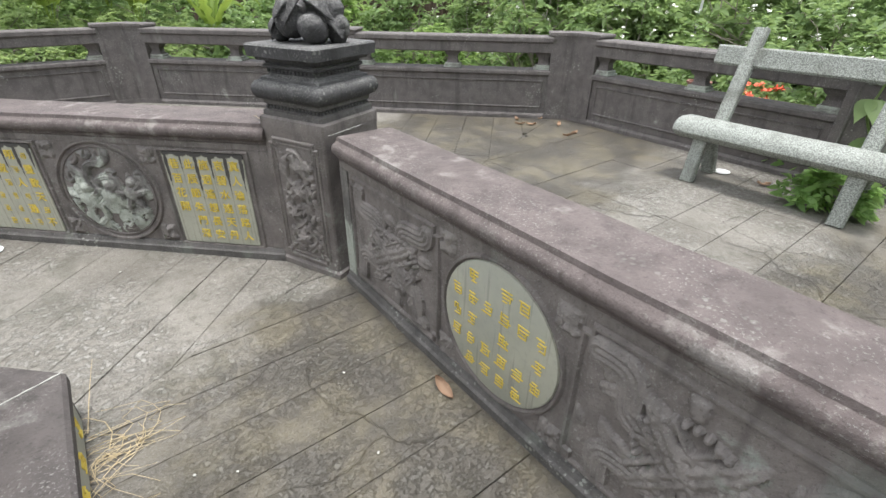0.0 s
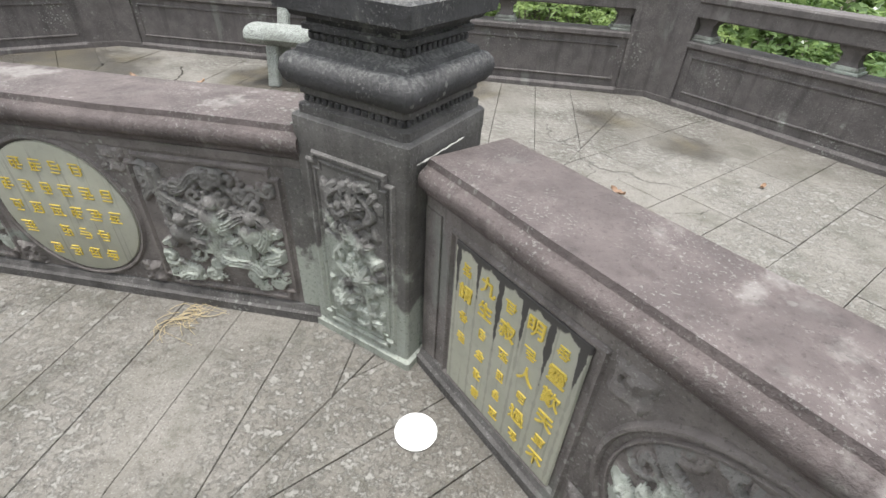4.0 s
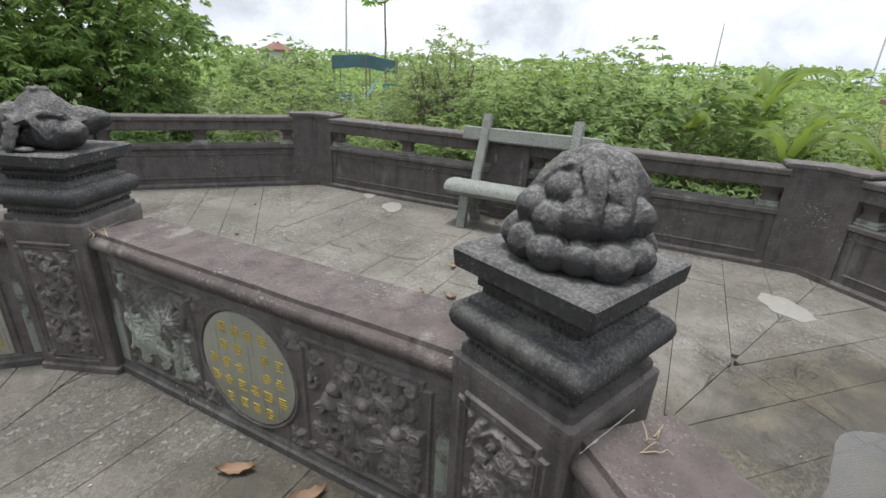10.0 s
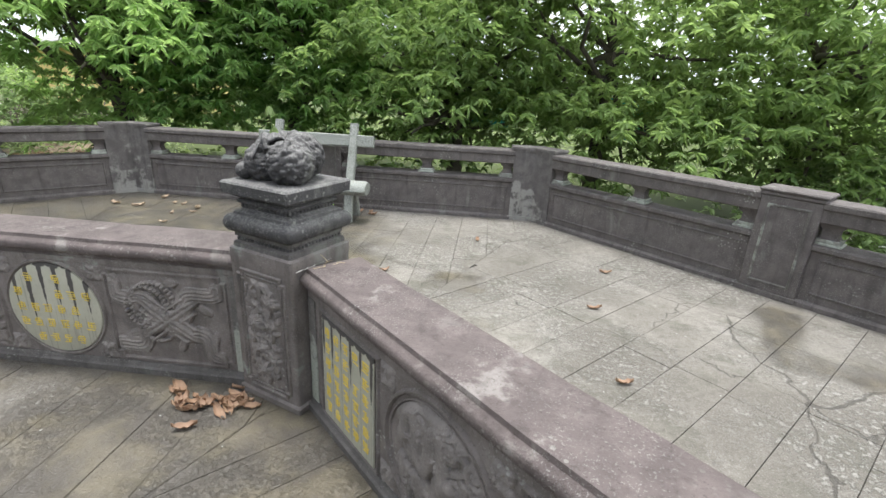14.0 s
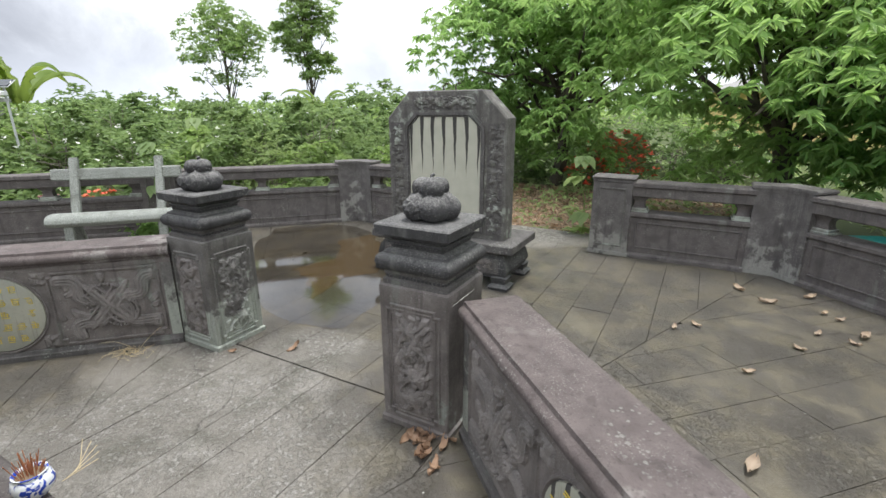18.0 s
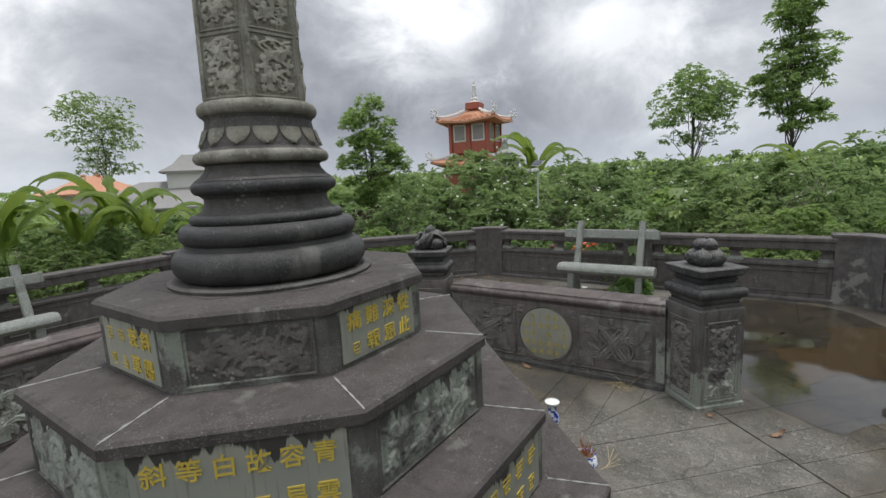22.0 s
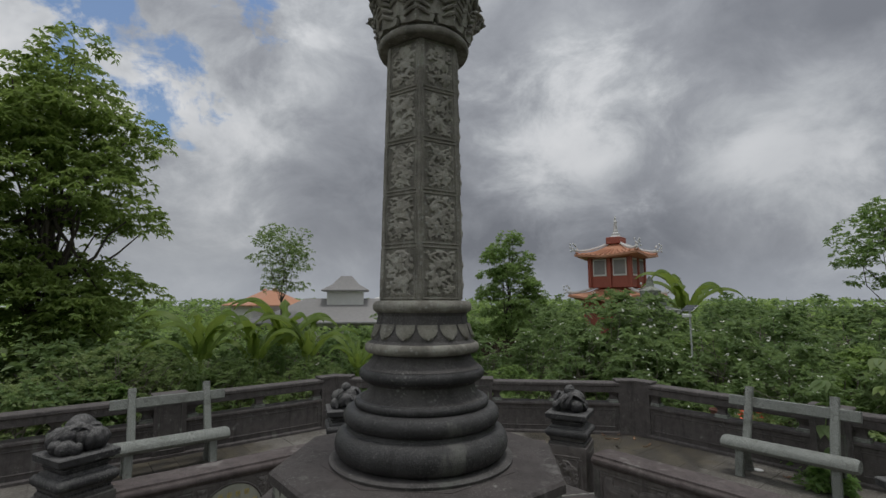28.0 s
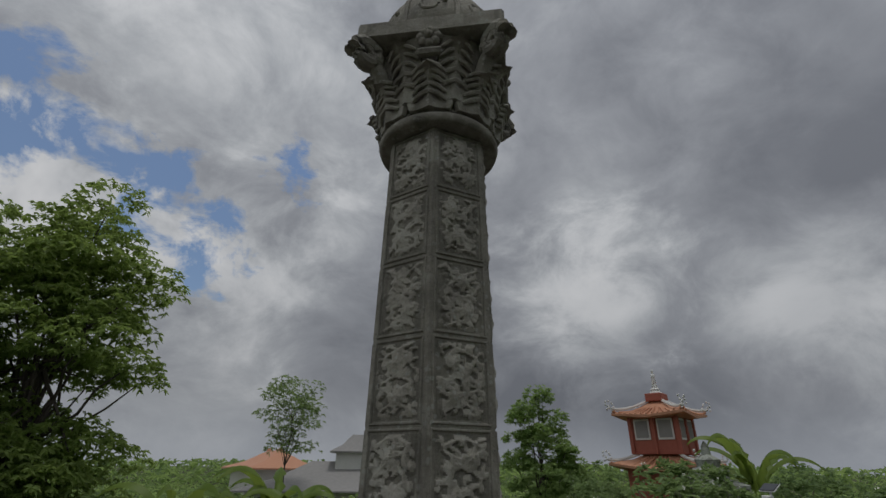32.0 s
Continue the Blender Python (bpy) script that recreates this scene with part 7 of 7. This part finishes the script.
# rubbish and grit: many tiny pale scraps
rg = random.Random(33)
g = Geo()
for i in range(600):
    r, a = rg.uniform(1.75, 6.3), rg.uniform(0, 360)
    x, y = pol(r, a)
    if 2.75 < r < 3.5:
        continue
    s = rg.uniform(0.002, 0.0055)
    g.box(-s, s, -s * 0.7, s * 0.7, 0.001, 0.001 + s * 0.6, 0, pose(x, y, 0.001, 0, 0, rg.uniform(0, 180)))
tagged(solo("grit", g, MORTAR, "scattered pale grit and tiny scraps on the paving", "grit", smooth=0), kind="stuff")
for x, y, s in ((-6.1, -1.45, 0.20), (-6.35, -1.95, 0.12), (-5.6, 2.3, 0.22)):
    g = Geo()
    g.prism([(s * (1 + 0.35 * noise.noise(Vector((math.cos(a) * 2, math.sin(a) * 2, x)))) * math.cos(a), 0.6 * s * (1 + 0.35 * noise.noise(Vector((math.cos(a) * 2, math.sin(a) * 2, y)))) * math.sin(a)) for a in np.linspace(0, 6.28, 26, endpoint=False)], 0.0, 0.006, None, 0.004)
    solo("dried_cement", g, CEMENT, "pale patch of dried cement on the paving", "cement patch", pose(x, y, 0, 0, 0, 30), "cement patches")

# ---- plants growing at the terrace edge ----
def sapling(x, y, z, hgt, n, leaf, seed, label, leafmat):
    rg = np.random.RandomState(seed)
    ob = thing("sapling", label, "plant", pose(x, y, z))
    g = Geo()
    tip = limb(g, (0, 0, 0), (0.08, 0.05, hgt), 0.013, 0.006, rg, 6, 0.04)
    part("stem", g, LIGHT, ob)
    for i in range(n):
        c = np.array(tip[1 + i % 5])
        a, l = i * 2.4, leaf * rg.uniform(0.7, 1.1)
        g = Geo()
        rows = []
        for s in np.linspace(0, 1, 8):
            w = l * 0.42 * math.sin(math.pi * min(1, s ** 0.75 + 0.03))
            r, dz = l * (0.25 + s), 0.10 * (1 - s) - 0.35 * l * s * s
            rows.append([(c[0] + r * math.cos(a) - d * w * math.sin(a), c[1] + r * math.sin(a) + d * w * math.cos(a), c[2] + dz + abs(d) * w * 0.2) for d in (-1, 0, 1)])
        g.rings(rows, None, False, False)
        part("leaf", g, leafmat, ob, smooth=60)


sapling(4.72, -5.75, -0.30, 1.25, 16, 0.24, 5, "broad-leaved sapling growing beside the gate post", LIGHT)
sapling(6.35, -0.25, -0.30, 1.45, 20, 0.17, 6, "climbing plant with heart-shaped leaves behind the bench", SHRUB)
sapling(6.75, -0.75, -0.30, 1.75, 12, 0.20, 7, "yellow-green climber beside the bench", LIGHT)
sapling(0.42, -6.28, 0.0, 1.15, 70, 0.06, 8, "thin feathery-leaved plant growing behind the bench", LIGHT)
place(bush("creeper", "low leafy creeper growing under the bench", 51, (0.42, 0.28, 0.28), MANGO, 120, (0.10, 0.045), 6, 0, None, "creepers", stems=5), [(-2.5, 6.05, 1.0, 0.02), (270, 6.35, 0.55, 0.0), (358, 6.8, 1.6, 0.0)])
place(bush("red_flower_bush", "bush with clusters of red flowers", 52, (0.9, 0.9, 1.7), SHRUB, 260, (0.14, 0.05), 7, 130, REDFLOWER, "red flowering bushes"), [(316.0, 13.6, 0.95), (314.6, 14.6, 1.0), (8.5, 8.6, 0.5)])
g = Geo()
g.lathe([(0.08, 0.0), (0.11, 0.16), (0.125, 0.17), (0.125, 0.19), (0.105, 0.19), (0.10, 0.15)], 24)
solo("flower_pot", g, REDTILE, "red clay flower pot on the wall behind the bench", "flower pot", pose(7.25, 1.45, 0.30))

# ---- buildings and other things in the distance ----
def hip_roof(g, w, d, z0, z1, ridge=0.0, lift=0.0, over=0.0):
    w, d = w + over, d + over
    o = [(-w, -d, z0 + lift), (0, -d, z0), (w, -d, z0 + lift), (w, 0, z0), (w, d, z0 + lift), (0, d, z0), (-w, d, z0 + lift), (-w, 0, z0)]
    mid = [(-w * 0.5 - ridge * 0.5, -d * 0.5, z0 + (z1 - z0) * 0.38), (0, -d * 0.5, z0 + (z1 - z0) * 0.40), (w * 0.5 + ridge * 0.5, -d * 0.5, z0 + (z1 - z0) * 0.38), (w * 0.5 + ridge * 0.5, 0, z0 + (z1 - z0) * 0.4),
           (w * 0.5 + ridge * 0.5, d * 0.5, z0 + (z1 - z0) * 0.38), (0, d * 0.5, z0 + (z1 - z0) * 0.4), (-w * 0.5 - ridge * 0.5, d * 0.5, z0 + (z1 - z0) * 0.38), (-w * 0.5 - ridge * 0.5, 0, z0 + (z1 - z0) * 0.4)]
    e = 0.12
    top = [(-ridge - e, -e, z1), (0, -e, z1), (ridge + e, -e, z1), (ridge + e, 0, z1), (ridge + e, e, z1), (0, e, z1), (-ridge - e, e, z1), (-ridge - e, 0, z1)]
    g.rings([[(x, y, z - 0.10) for x, y, z in o], o, mid, top])
    return g


PAG = thing("pagoda", "two-storey pagoda with orange tiled roofs and a white spire figure", "pagoda", pose(18.2, 9.5, -0.15, 0, 0, 10) @ Matrix.Diagonal((0.72, 0.72, 0.93, 1)))
part("lower_wall", Geo().box(-1.6, 1.6, -1.6, 1.6, -0.5, 2.95, 0.02), REDPAINT, PAG)
r1 = part("lower_roof", hip_roof(Geo(), 2.3, 2.3, 2.75, 3.75, 0, 0.22), TILE, PAG, smooth=20)
part("upper_wall", Geo().box(-1.25, 1.25, -1.25, 1.25, 3.3, 4.9, 0.02), REDPAINT, PAG)
r2 = part("upper_roof", hip_roof(Geo(), 1.95, 1.95, 4.80, 5.55, 0, 0.14), TILE, PAG, smooth=20)
for roof, w, z0, z1 in ((r1, 2.3, 2.75, 3.75), (r2, 1.95, 4.80, 5.55)):
    for s in range(4):
        for i in range(13):
            x = -w + w * 2 * (i + 0.5) / 13
            k = 1 - abs(x) / w
            g = Geo()
            p = [(x, -w * 1.0, z0 + 0.05 + 0.22 * (abs(x) / w) ** 3), (x * (1 - 0.5 * min(1, k * 2)), -max(w * 0.5, abs(x) * 0.9), z0 + (z1 - z0) * 0.42 * min(1, k * 2) + 0.04)]
            g.tube(p, 0.045, 5)
            part("tile_rib", g, TILE, roof, m=pose(0, 0, 0, 0, 0, 90 * s))
        g = Geo()
        g.tube([(w * (1 - t) + 0.1 * t, -w * (1 - t) - 0.1 * t, z0 + 0.25 * (1 - t) ** 3 + (z1 - z0) * t ** 1.3 + 0.08) for t in np.linspace(0, 1, 7)], 0.07, 6)
        for q in range(9):
            g.blob((w + 0.03 + 0.17 * math.sin(q * 2.1), -w - 0.03 - 0.17 * math.cos(q * 1.7), z0 + 0.30 + 0.045 * q), (0.055, 0.055, 0.05), 5, None, 0.5, q)
        part("hip_ridge", g, WHITEWALL, roof, "white ridge with a curling dragon ornament", m=pose(0, 0, 0, 0, 0, 90 * s))
for s in range(4):
    for x in (-1.25, 0.0, 1.25):
        part("red_post", Geo().box(x - 0.10, x + 0.10, -1.36, -1.18, 3.3, 4.88, 0.02), REDPAINT, PAG, m=pose(0, 0, 0, 0, 0, 90 * s))
    for x in (-0.62, 0.62):
        win = part("window", Geo().box(x - 0.42, x + 0.42, -1.30, -1.24, 3.85, 4.68, 0.01), WHITEWALL, PAG, m=pose(0, 0, 0, 0, 0, 90 * s))
        part("pane", Geo().box(x - 0.34, x + 0.34, -1.32, -1.295, 3.93, 4.60, 0.005), GREYTILE, win)
part("spire_base", Geo().box(-0.55, 0.55, -0.45, 0.45, 5.45, 5.78, 0.02), REDPAINT, PAG)
g = Geo()
g.lathe([(0.36, 5.76), (0.38, 5.82), (0.24, 5.88), (0.26, 5.98), (0.15, 6.04), (0.16, 6.14), (0.10, 6.18)], 16)
part("spire", g, WHITEWALL, PAG)
g = Geo()
g.lathe([(0.12, 6.16), (0.13, 6.25), (0.10, 6.45), (0.12, 6.58), (0.06, 6.68), (0.07, 6.76), (0.045, 6.84), (0.01, 6.88)], 12)
part("figure", g, WHITEWALL, PAG, "plain white standing figure")

STU = thing("stone_stupa", "small grey stone tower beside the pagoda", "stupa", pose(15.6, 6.7, -0.35))
part("tower", Geo().lathe([(0.9, -0.5), (0.9, 2.2), (1.1, 2.25), (1.1, 2.35), (0.55, 2.5), (0.6, 2.75), (0.35, 2.85), (0.4, 3.05), (0.15, 3.2), (0.12, 3.45), (0.02, 3.6)], 8), PALE, STU, smooth=20)

HOUSE = thing("house", "low white house with a broad grey hipped roof", "house", pose(*pol(36, 63), -1.3, 0, 0, 150))
part("wall", Geo().box(-6.5, 6.5, -4, 4, -0.5, 2.3), WHITEWALL, HOUSE)
part("roof", hip_roof(Geo(), 7.2, 4.7, 2.2, 3.9, 3.0), GREYTILE, HOUSE, smooth=20)
up_ = part("raised_storey", Geo().box(-1.4, 1.4, -1.2, 1.2, 3.0, 4.6), WHITEWALL, HOUSE)
part("upper_roof", hip_roof(Geo(), 1.8, 1.6, 4.55, 5.7, 0.3), GREYTILE, up_, smooth=20)
for i in range(6):
    x = -5.2 + 2.1 * i
    w = part("window", Geo().box(x - 0.5, x + 0.5, 3.98, 4.06, 0.7, 1.8), GLASSDARK, HOUSE)
    part("window_sill", Geo().box(x - 0.6, x + 0.6, 3.98, 4.12, 0.6, 0.7), WHITEWALL, w)
for deg, r, w, z, tile, label in ((72, 44, 3.5, 3.4, TILE, "small house with an orange tiled roof"), (158.8, 15.5, 0.85, 1.55, REDTILE, "small shrine with a red tiled roof and yellow walls"), (224, 64, 2.1, 3.3, REDTILE, "distant white house with a red roof"), (55, 60, 6.0, 4.5, WHITEWALL, "distant low white building among trees")):
    ob = thing("small_house" if w > 2 else "garden_shrine", label, "house" if w > 2 else "shrine", pose(*pol(r, deg), 0, 0, 0, deg + 20))
    part("wall", Geo().box(-w * 0.8, w * 0.8, -w * 0.7, w * 0.7, -0.5, z - 0.35 * w), YELLOWWALL if w < 2 else WHITEWALL, ob)
    part("roof", hip_roof(Geo(), w, w * 0.9, z - 0.38 * w, z, w * 0.35), tile, ob, smooth=20)
    part("doorway", Geo().box(-0.35, 0.35, -w * 0.71, -w * 0.69, -0.4, min(1.6, z - 0.4 * w)), GLASSDARK, ob)
    for s in (-1, 1):
        part("ridge_end", Geo().blob((s * w * 0.35, 0, z), (0.1 * w, 0.06 * w, 0.06 * w), 6), tile, ob)
ob = thing("yellow_house", "house with yellow walls seen under the mango trees", "house", pose(*pol(30, 303), 0, 0, 0, 20))
part("wall", Geo().box(-4, 4, -2, 2, -0.5, 2.6), YELLOWWALL, ob)
part("roof", hip_roof(Geo(), 4.6, 2.6, 2.5, 3.4, 2.0), GREYTILE, ob, smooth=20)
part("window", Geo().box(-1.5, -0.5, 1.98, 2.04, 0.6, 1.8), GLASSDARK, ob)
# shelter with tarpaulin and netting
ob = thing("net_shelter", "garden shelter of thin posts with blue-grey sheet and teal netting", "shelter", pose(*pol(16.6, 209), -0.25, 0, 0, 120) @ Matrix.Diagonal((0.8, 0.8, 1.0, 1)))
for x in (-1.1, 0.1, 1.2):
    for y in (-0.7, 0.7):
        part("post", Geo().tube([(x, y, 0), (x + 0.02, y, 1.95)], 0.03, 6), TWIG, ob)


def sheet(w, d, nx, ny, f):
    g = Geo()
    g.rings([[(x, y, f(x, y)) for y in np.linspace(-d, d, ny)] for x in np.linspace(-w, w, nx)] , None, False, False)
    return g


part("top_sheet", Geo().rings([[(x, -0.72 + 0.05 * math.sin(x * 4 + z), z + 0.05 * math.cos(x * 2.4) - 0.03 * x) for z in np.linspace(1.95, 1.58, 5)] for x in np.linspace(-1.15, 1.2, 20)], None, False, False), TARP, ob, "blue-grey strip of sheet tied along the posts")
part("sagging_sheet", Geo().rings([[(-1.0 + 1.75 * u, y, 0.92 + 0.75 * u ** 2.4 - 0.30 * math.sin(math.pi * u) + 0.10 * y + 0.05 * math.sin(9 * u + 3 * y)) for y in np.linspace(-0.75, 0.35, 8)] for u in np.linspace(0, 1, 20)], None, False, False), TARP, ob, "blue-grey sheet sagging like a hammock")
part("netting", Geo().rings([[(x, -0.75 + 0.05 * math.sin(x * 7), z) for z in np.linspace(1.2, 0.1, 6)] for x in np.linspace(0.75, 1.45, 12)], None, False, False), NET, ob, "teal garden netting")
ob = thing("garden_net", "teal netting spread on low frames behind the bench", "net", pose(*pol(8.4, 291), -0.15, 0, 0, 20))
part("net", sheet(1.1, 0.7, 12, 8, lambda x, y: 0.28 + 0.08 * math.sin(x * 3) * math.cos(y * 4)), NET, ob)
for x in (-1.0, 1.0):
    part("stake", Geo().tube([(x, 0, -0.2), (x, 0, 0.36)], 0.02, 6), STEEL, ob)
for deg in (247, 262):
    ob = thing("blue_sheet", "scrap of blue-teal sheet hung among the trees", "sheet", pose(*pol(13.2, deg), 0.6, 0, 0, deg))
    part("cloth", Geo().rings([[(0.05 * math.sin(y * 6), y, z) for z in np.linspace(0, 0.9, 5)] for y in np.linspace(-0.7, 0.7, 9)], None, False, False), NET, ob)
    part("line", Geo().tube([(0, -2.0, 1.0), (0, 0, 0.92), (0, 2.0, 1.0)], 0.01, 5), STEEL, ob)
# rusty fence to the north-east
ob = thing("rusty_fence", "dark rusty sheet fence beyond the shrubs", "fence", pose(*pol(13.5, 57), -0.38, 0, 0, -33))
for i in range(9):
    g = Geo()
    g.rings([[(x, 0.03 * math.sin(x * 40), z) for z in (0.05, 1.35)] for x in np.linspace(-4.5 + i, -3.52 + i, 24)], None, False, False)
    part("metal_sheet", g, FENCE, ob)
    part("fence_post", Geo().box(-4.52 + i, -4.46 + i, 0.03, 0.09, 0, 1.45), FENCE, ob)
# solar lamp and mast
ob = thing("solar_lamp", "small solar lamp on a thin pole among the shrubs", "lamp", pose(*pol(10.4, 16.5), -0.38, 0, 0, 250))
part("pole", Geo().tube([(0, 0, 0), (0, 0, 2.45)], 0.02, 8), STEEL, ob)
pan = part("solar_panel", Geo().box(-0.15, 0.15, -0.10, 0.10, -0.01, 0.01, 0.004), GLASSDARK, ob, m=pose(0, 0, 2.52, 35))
part("panel_frame", Geo().box(-0.165, 0.165, -0.115, 0.115, -0.022, -0.008, 0.004), STEEL, pan)
part("lamp_head", Geo().box(-0.08, 0.08, -0.16, -0.02, 2.30, 2.38, 0.01), PLASTIC, ob)
for deg, r, h, lean in ((216.6, 60, 26, 2), (166, 70, 8, 0), (178, 66, 7, 0)):
    ob = thing("mast", "thin pale mast in the distance", "mast", pose(*pol(r, deg), 0, lean, lean, deg))
    part("pole", Geo().tube([(0, 0, -1), (0, 0, h)], [0.12, 0.05], 6), STEEL, ob)
    for i in range(2):
        part("guy_wire", Geo().tube([(3 * (i * 2 - 1), 0, -1), (0, 0, h * 0.8)], 0.02, 4), STEEL, ob)
# papaya
ob = thing("papaya_tree", "thin papaya tree with a tuft of lobed leaves", "tree", pose(*pol(20, 208.0), -0.38) @ Matrix.Diagonal((0.92, 0.92, 0.92, 1)))
g = Geo()
limb(g, (0, 0, 0), (0.2, 0.1, 4.3), 0.055, 0.035, np.random.RandomState(3), 7, 0.01)
part("trunk", g, TWIG, ob)
rgn = np.random.RandomState(9)
for i in range(14):
    a, e, l = i * 2.4, rgn.uniform(-0.1, 0.9), rgn.uniform(0.5, 0.9)
    g = Geo()
    q = (0.2 + l * math.cos(a) * math.cos(e), 0.1 + l * math.sin(a) * math.cos(e), 4.3 + l * math.sin(e))
    g.tube([(0.2, 0.1, 4.25), q], 0.014, 5)
    stalk = part("leaf_stalk", g, LIGHT, ob)
    v, qd = leaves(np.repeat([q], 7, 0), np.stack([np.cos(a + np.linspace(-1.6, 1.6, 7)), np.sin(a + np.linspace(-1.6, 1.6, 7)), np.full(7, -0.15)], 1), 0.42, 0.15, rgn, 0.3)
    part("lobed_leaf", fast("lobed_leaf", v, qd, MANGO), MANGO, stalk)

# long crack in the outer paving, its dark depth drawn as a strip on top
rg = random.Random(8)
line = []
CRACK = [(-1.62, 5.71), (-1.46, 5.49), (-1.38, 5.14), (-1.37, 4.8), (-1.3, 4.55), (-1.24, 4.43), (-1.24, 4.21), (-1.18, 4.11)]
for a, b in zip(CRACK, CRACK[1:]):
    for t in np.linspace(0, 1, 7, endpoint=False):
        line.append((a[0] + (b[0] - a[0]) * t + rg.uniform(-0.012, 0.012), a[1] + (b[1] - a[1]) * t + rg.uniform(-0.012, 0.012)))
g = Geo()
rows = []
for i, (x, y) in enumerate(line):
    x2, y2 = line[min(i + 1, len(line) - 1)]
    x1, y1 = line[max(i - 1, 0)]
    d = math.hypot(x2 - x1, y2 - y1)
    nx, ny, w = -(y2 - y1) / d, (x2 - x1) / d, rg.uniform(0.004, 0.013)
    rows.append([(x + nx * w, y + ny * w, 0.0005), (x + nx * w * 0.6, y + ny * w * 0.6, 0.0035), (x - nx * w * 0.6, y - ny * w * 0.6, 0.0035), (x - nx * w, y - ny * w, 0.0005)])
g.rings(rows)
solo("paving_crack", g, plain("crack_dark", (0.03, 0.027, 0.023), (0.06, 0.053, 0.045), 0.95, 40), kind="structure", smooth=0)

# ---- paving slabs ----
def clip(poly, nx, ny, d):
    """Keeps the part of a polygon where nx*x + ny*y <= d."""
    out = []
    for i, p in enumerate(poly):
        q = poly[(i + 1) % len(poly)]
        a, b = nx * p[0] + ny * p[1] - d, nx * q[0] + ny * q[1] - d
        if a <= 0:
            out.append(p)
        if (a < 0 < b) or (b < 0 < a):
            t = a / (a - b)
            out.append((p[0] + (q[0] - p[0]) * t, p[1] + (q[1] - p[1]) * t))
    return out


def sector(deg, c, r0, r1, width, rows, seed, shift=0.0):
    """Slabs square to one side of the octagon, mitred along its corners; x along the side, y outwards."""
    rg = random.Random(seed)
    m = pose(*c, 0, 0, 0, deg - 90)
    t = math.tan(math.pi / 8)
    lim = r1 * t
    x = -lim - width * shift
    while x < lim:
        cuts = [r0] + [r0 + (r1 - r0) * (i + 1) / rows + rg.uniform(-0.15, 0.15) * (rows > 1) for i in range(rows - 1)] + [r1]
        for i in range(rows):
            j = 0.0016
            poly = [(x + j, cuts[i] + j), (x + width - j, cuts[i] + j), (x + width - j, cuts[i + 1] - j), (x + j, cuts[i + 1] - j)]
            for s in (1, -1):
                poly = clip(poly, s * math.cos(math.pi / 8), -math.sin(math.pi / 8), -j) if poly else poly
            if len(poly) < 3:
                continue
            area = abs(sum(p[0] * q[1] - q[0] * p[1] for p, q in zip(poly, poly[1:] + poly[:1]))) / 2
            if area < 0.004:
                continue
            top = rg.uniform(-0.0025, 0.0015)
            cx, cy = sum(p[0] for p in poly) / len(poly), sum(p[1] for p in poly) / len(poly)
            b = 0.0025
            ins = [(px + (cx - px) / max(0.05, math.dist((px, py), (cx, cy))) * b, py + (cy - py) / max(0.05, math.dist((px, py), (cx, cy))) * b) for px, py in poly]
            g = Geo()
            g.rings([[(px, py, -0.03) for px, py in poly], [(px, py, top - b) for px, py in poly], [(px, py, top) for px, py in ins]])
            part("paving_slab", g, PAVE, FLOOR, smooth=0, m=m)
        x += width


for k in range(8):
    sector(45 * k, (0, 0), 1.5, 2.99, 0.235, 1, k, 0.3)
    sector(45 * k, (0, 0), 3.0, OA + 0.15 + OC[0] * math.cos(radians(45 * k)) + OC[1] * math.sin(radians(45 * k)), 0.32, 4, 50 + k, 0.5)
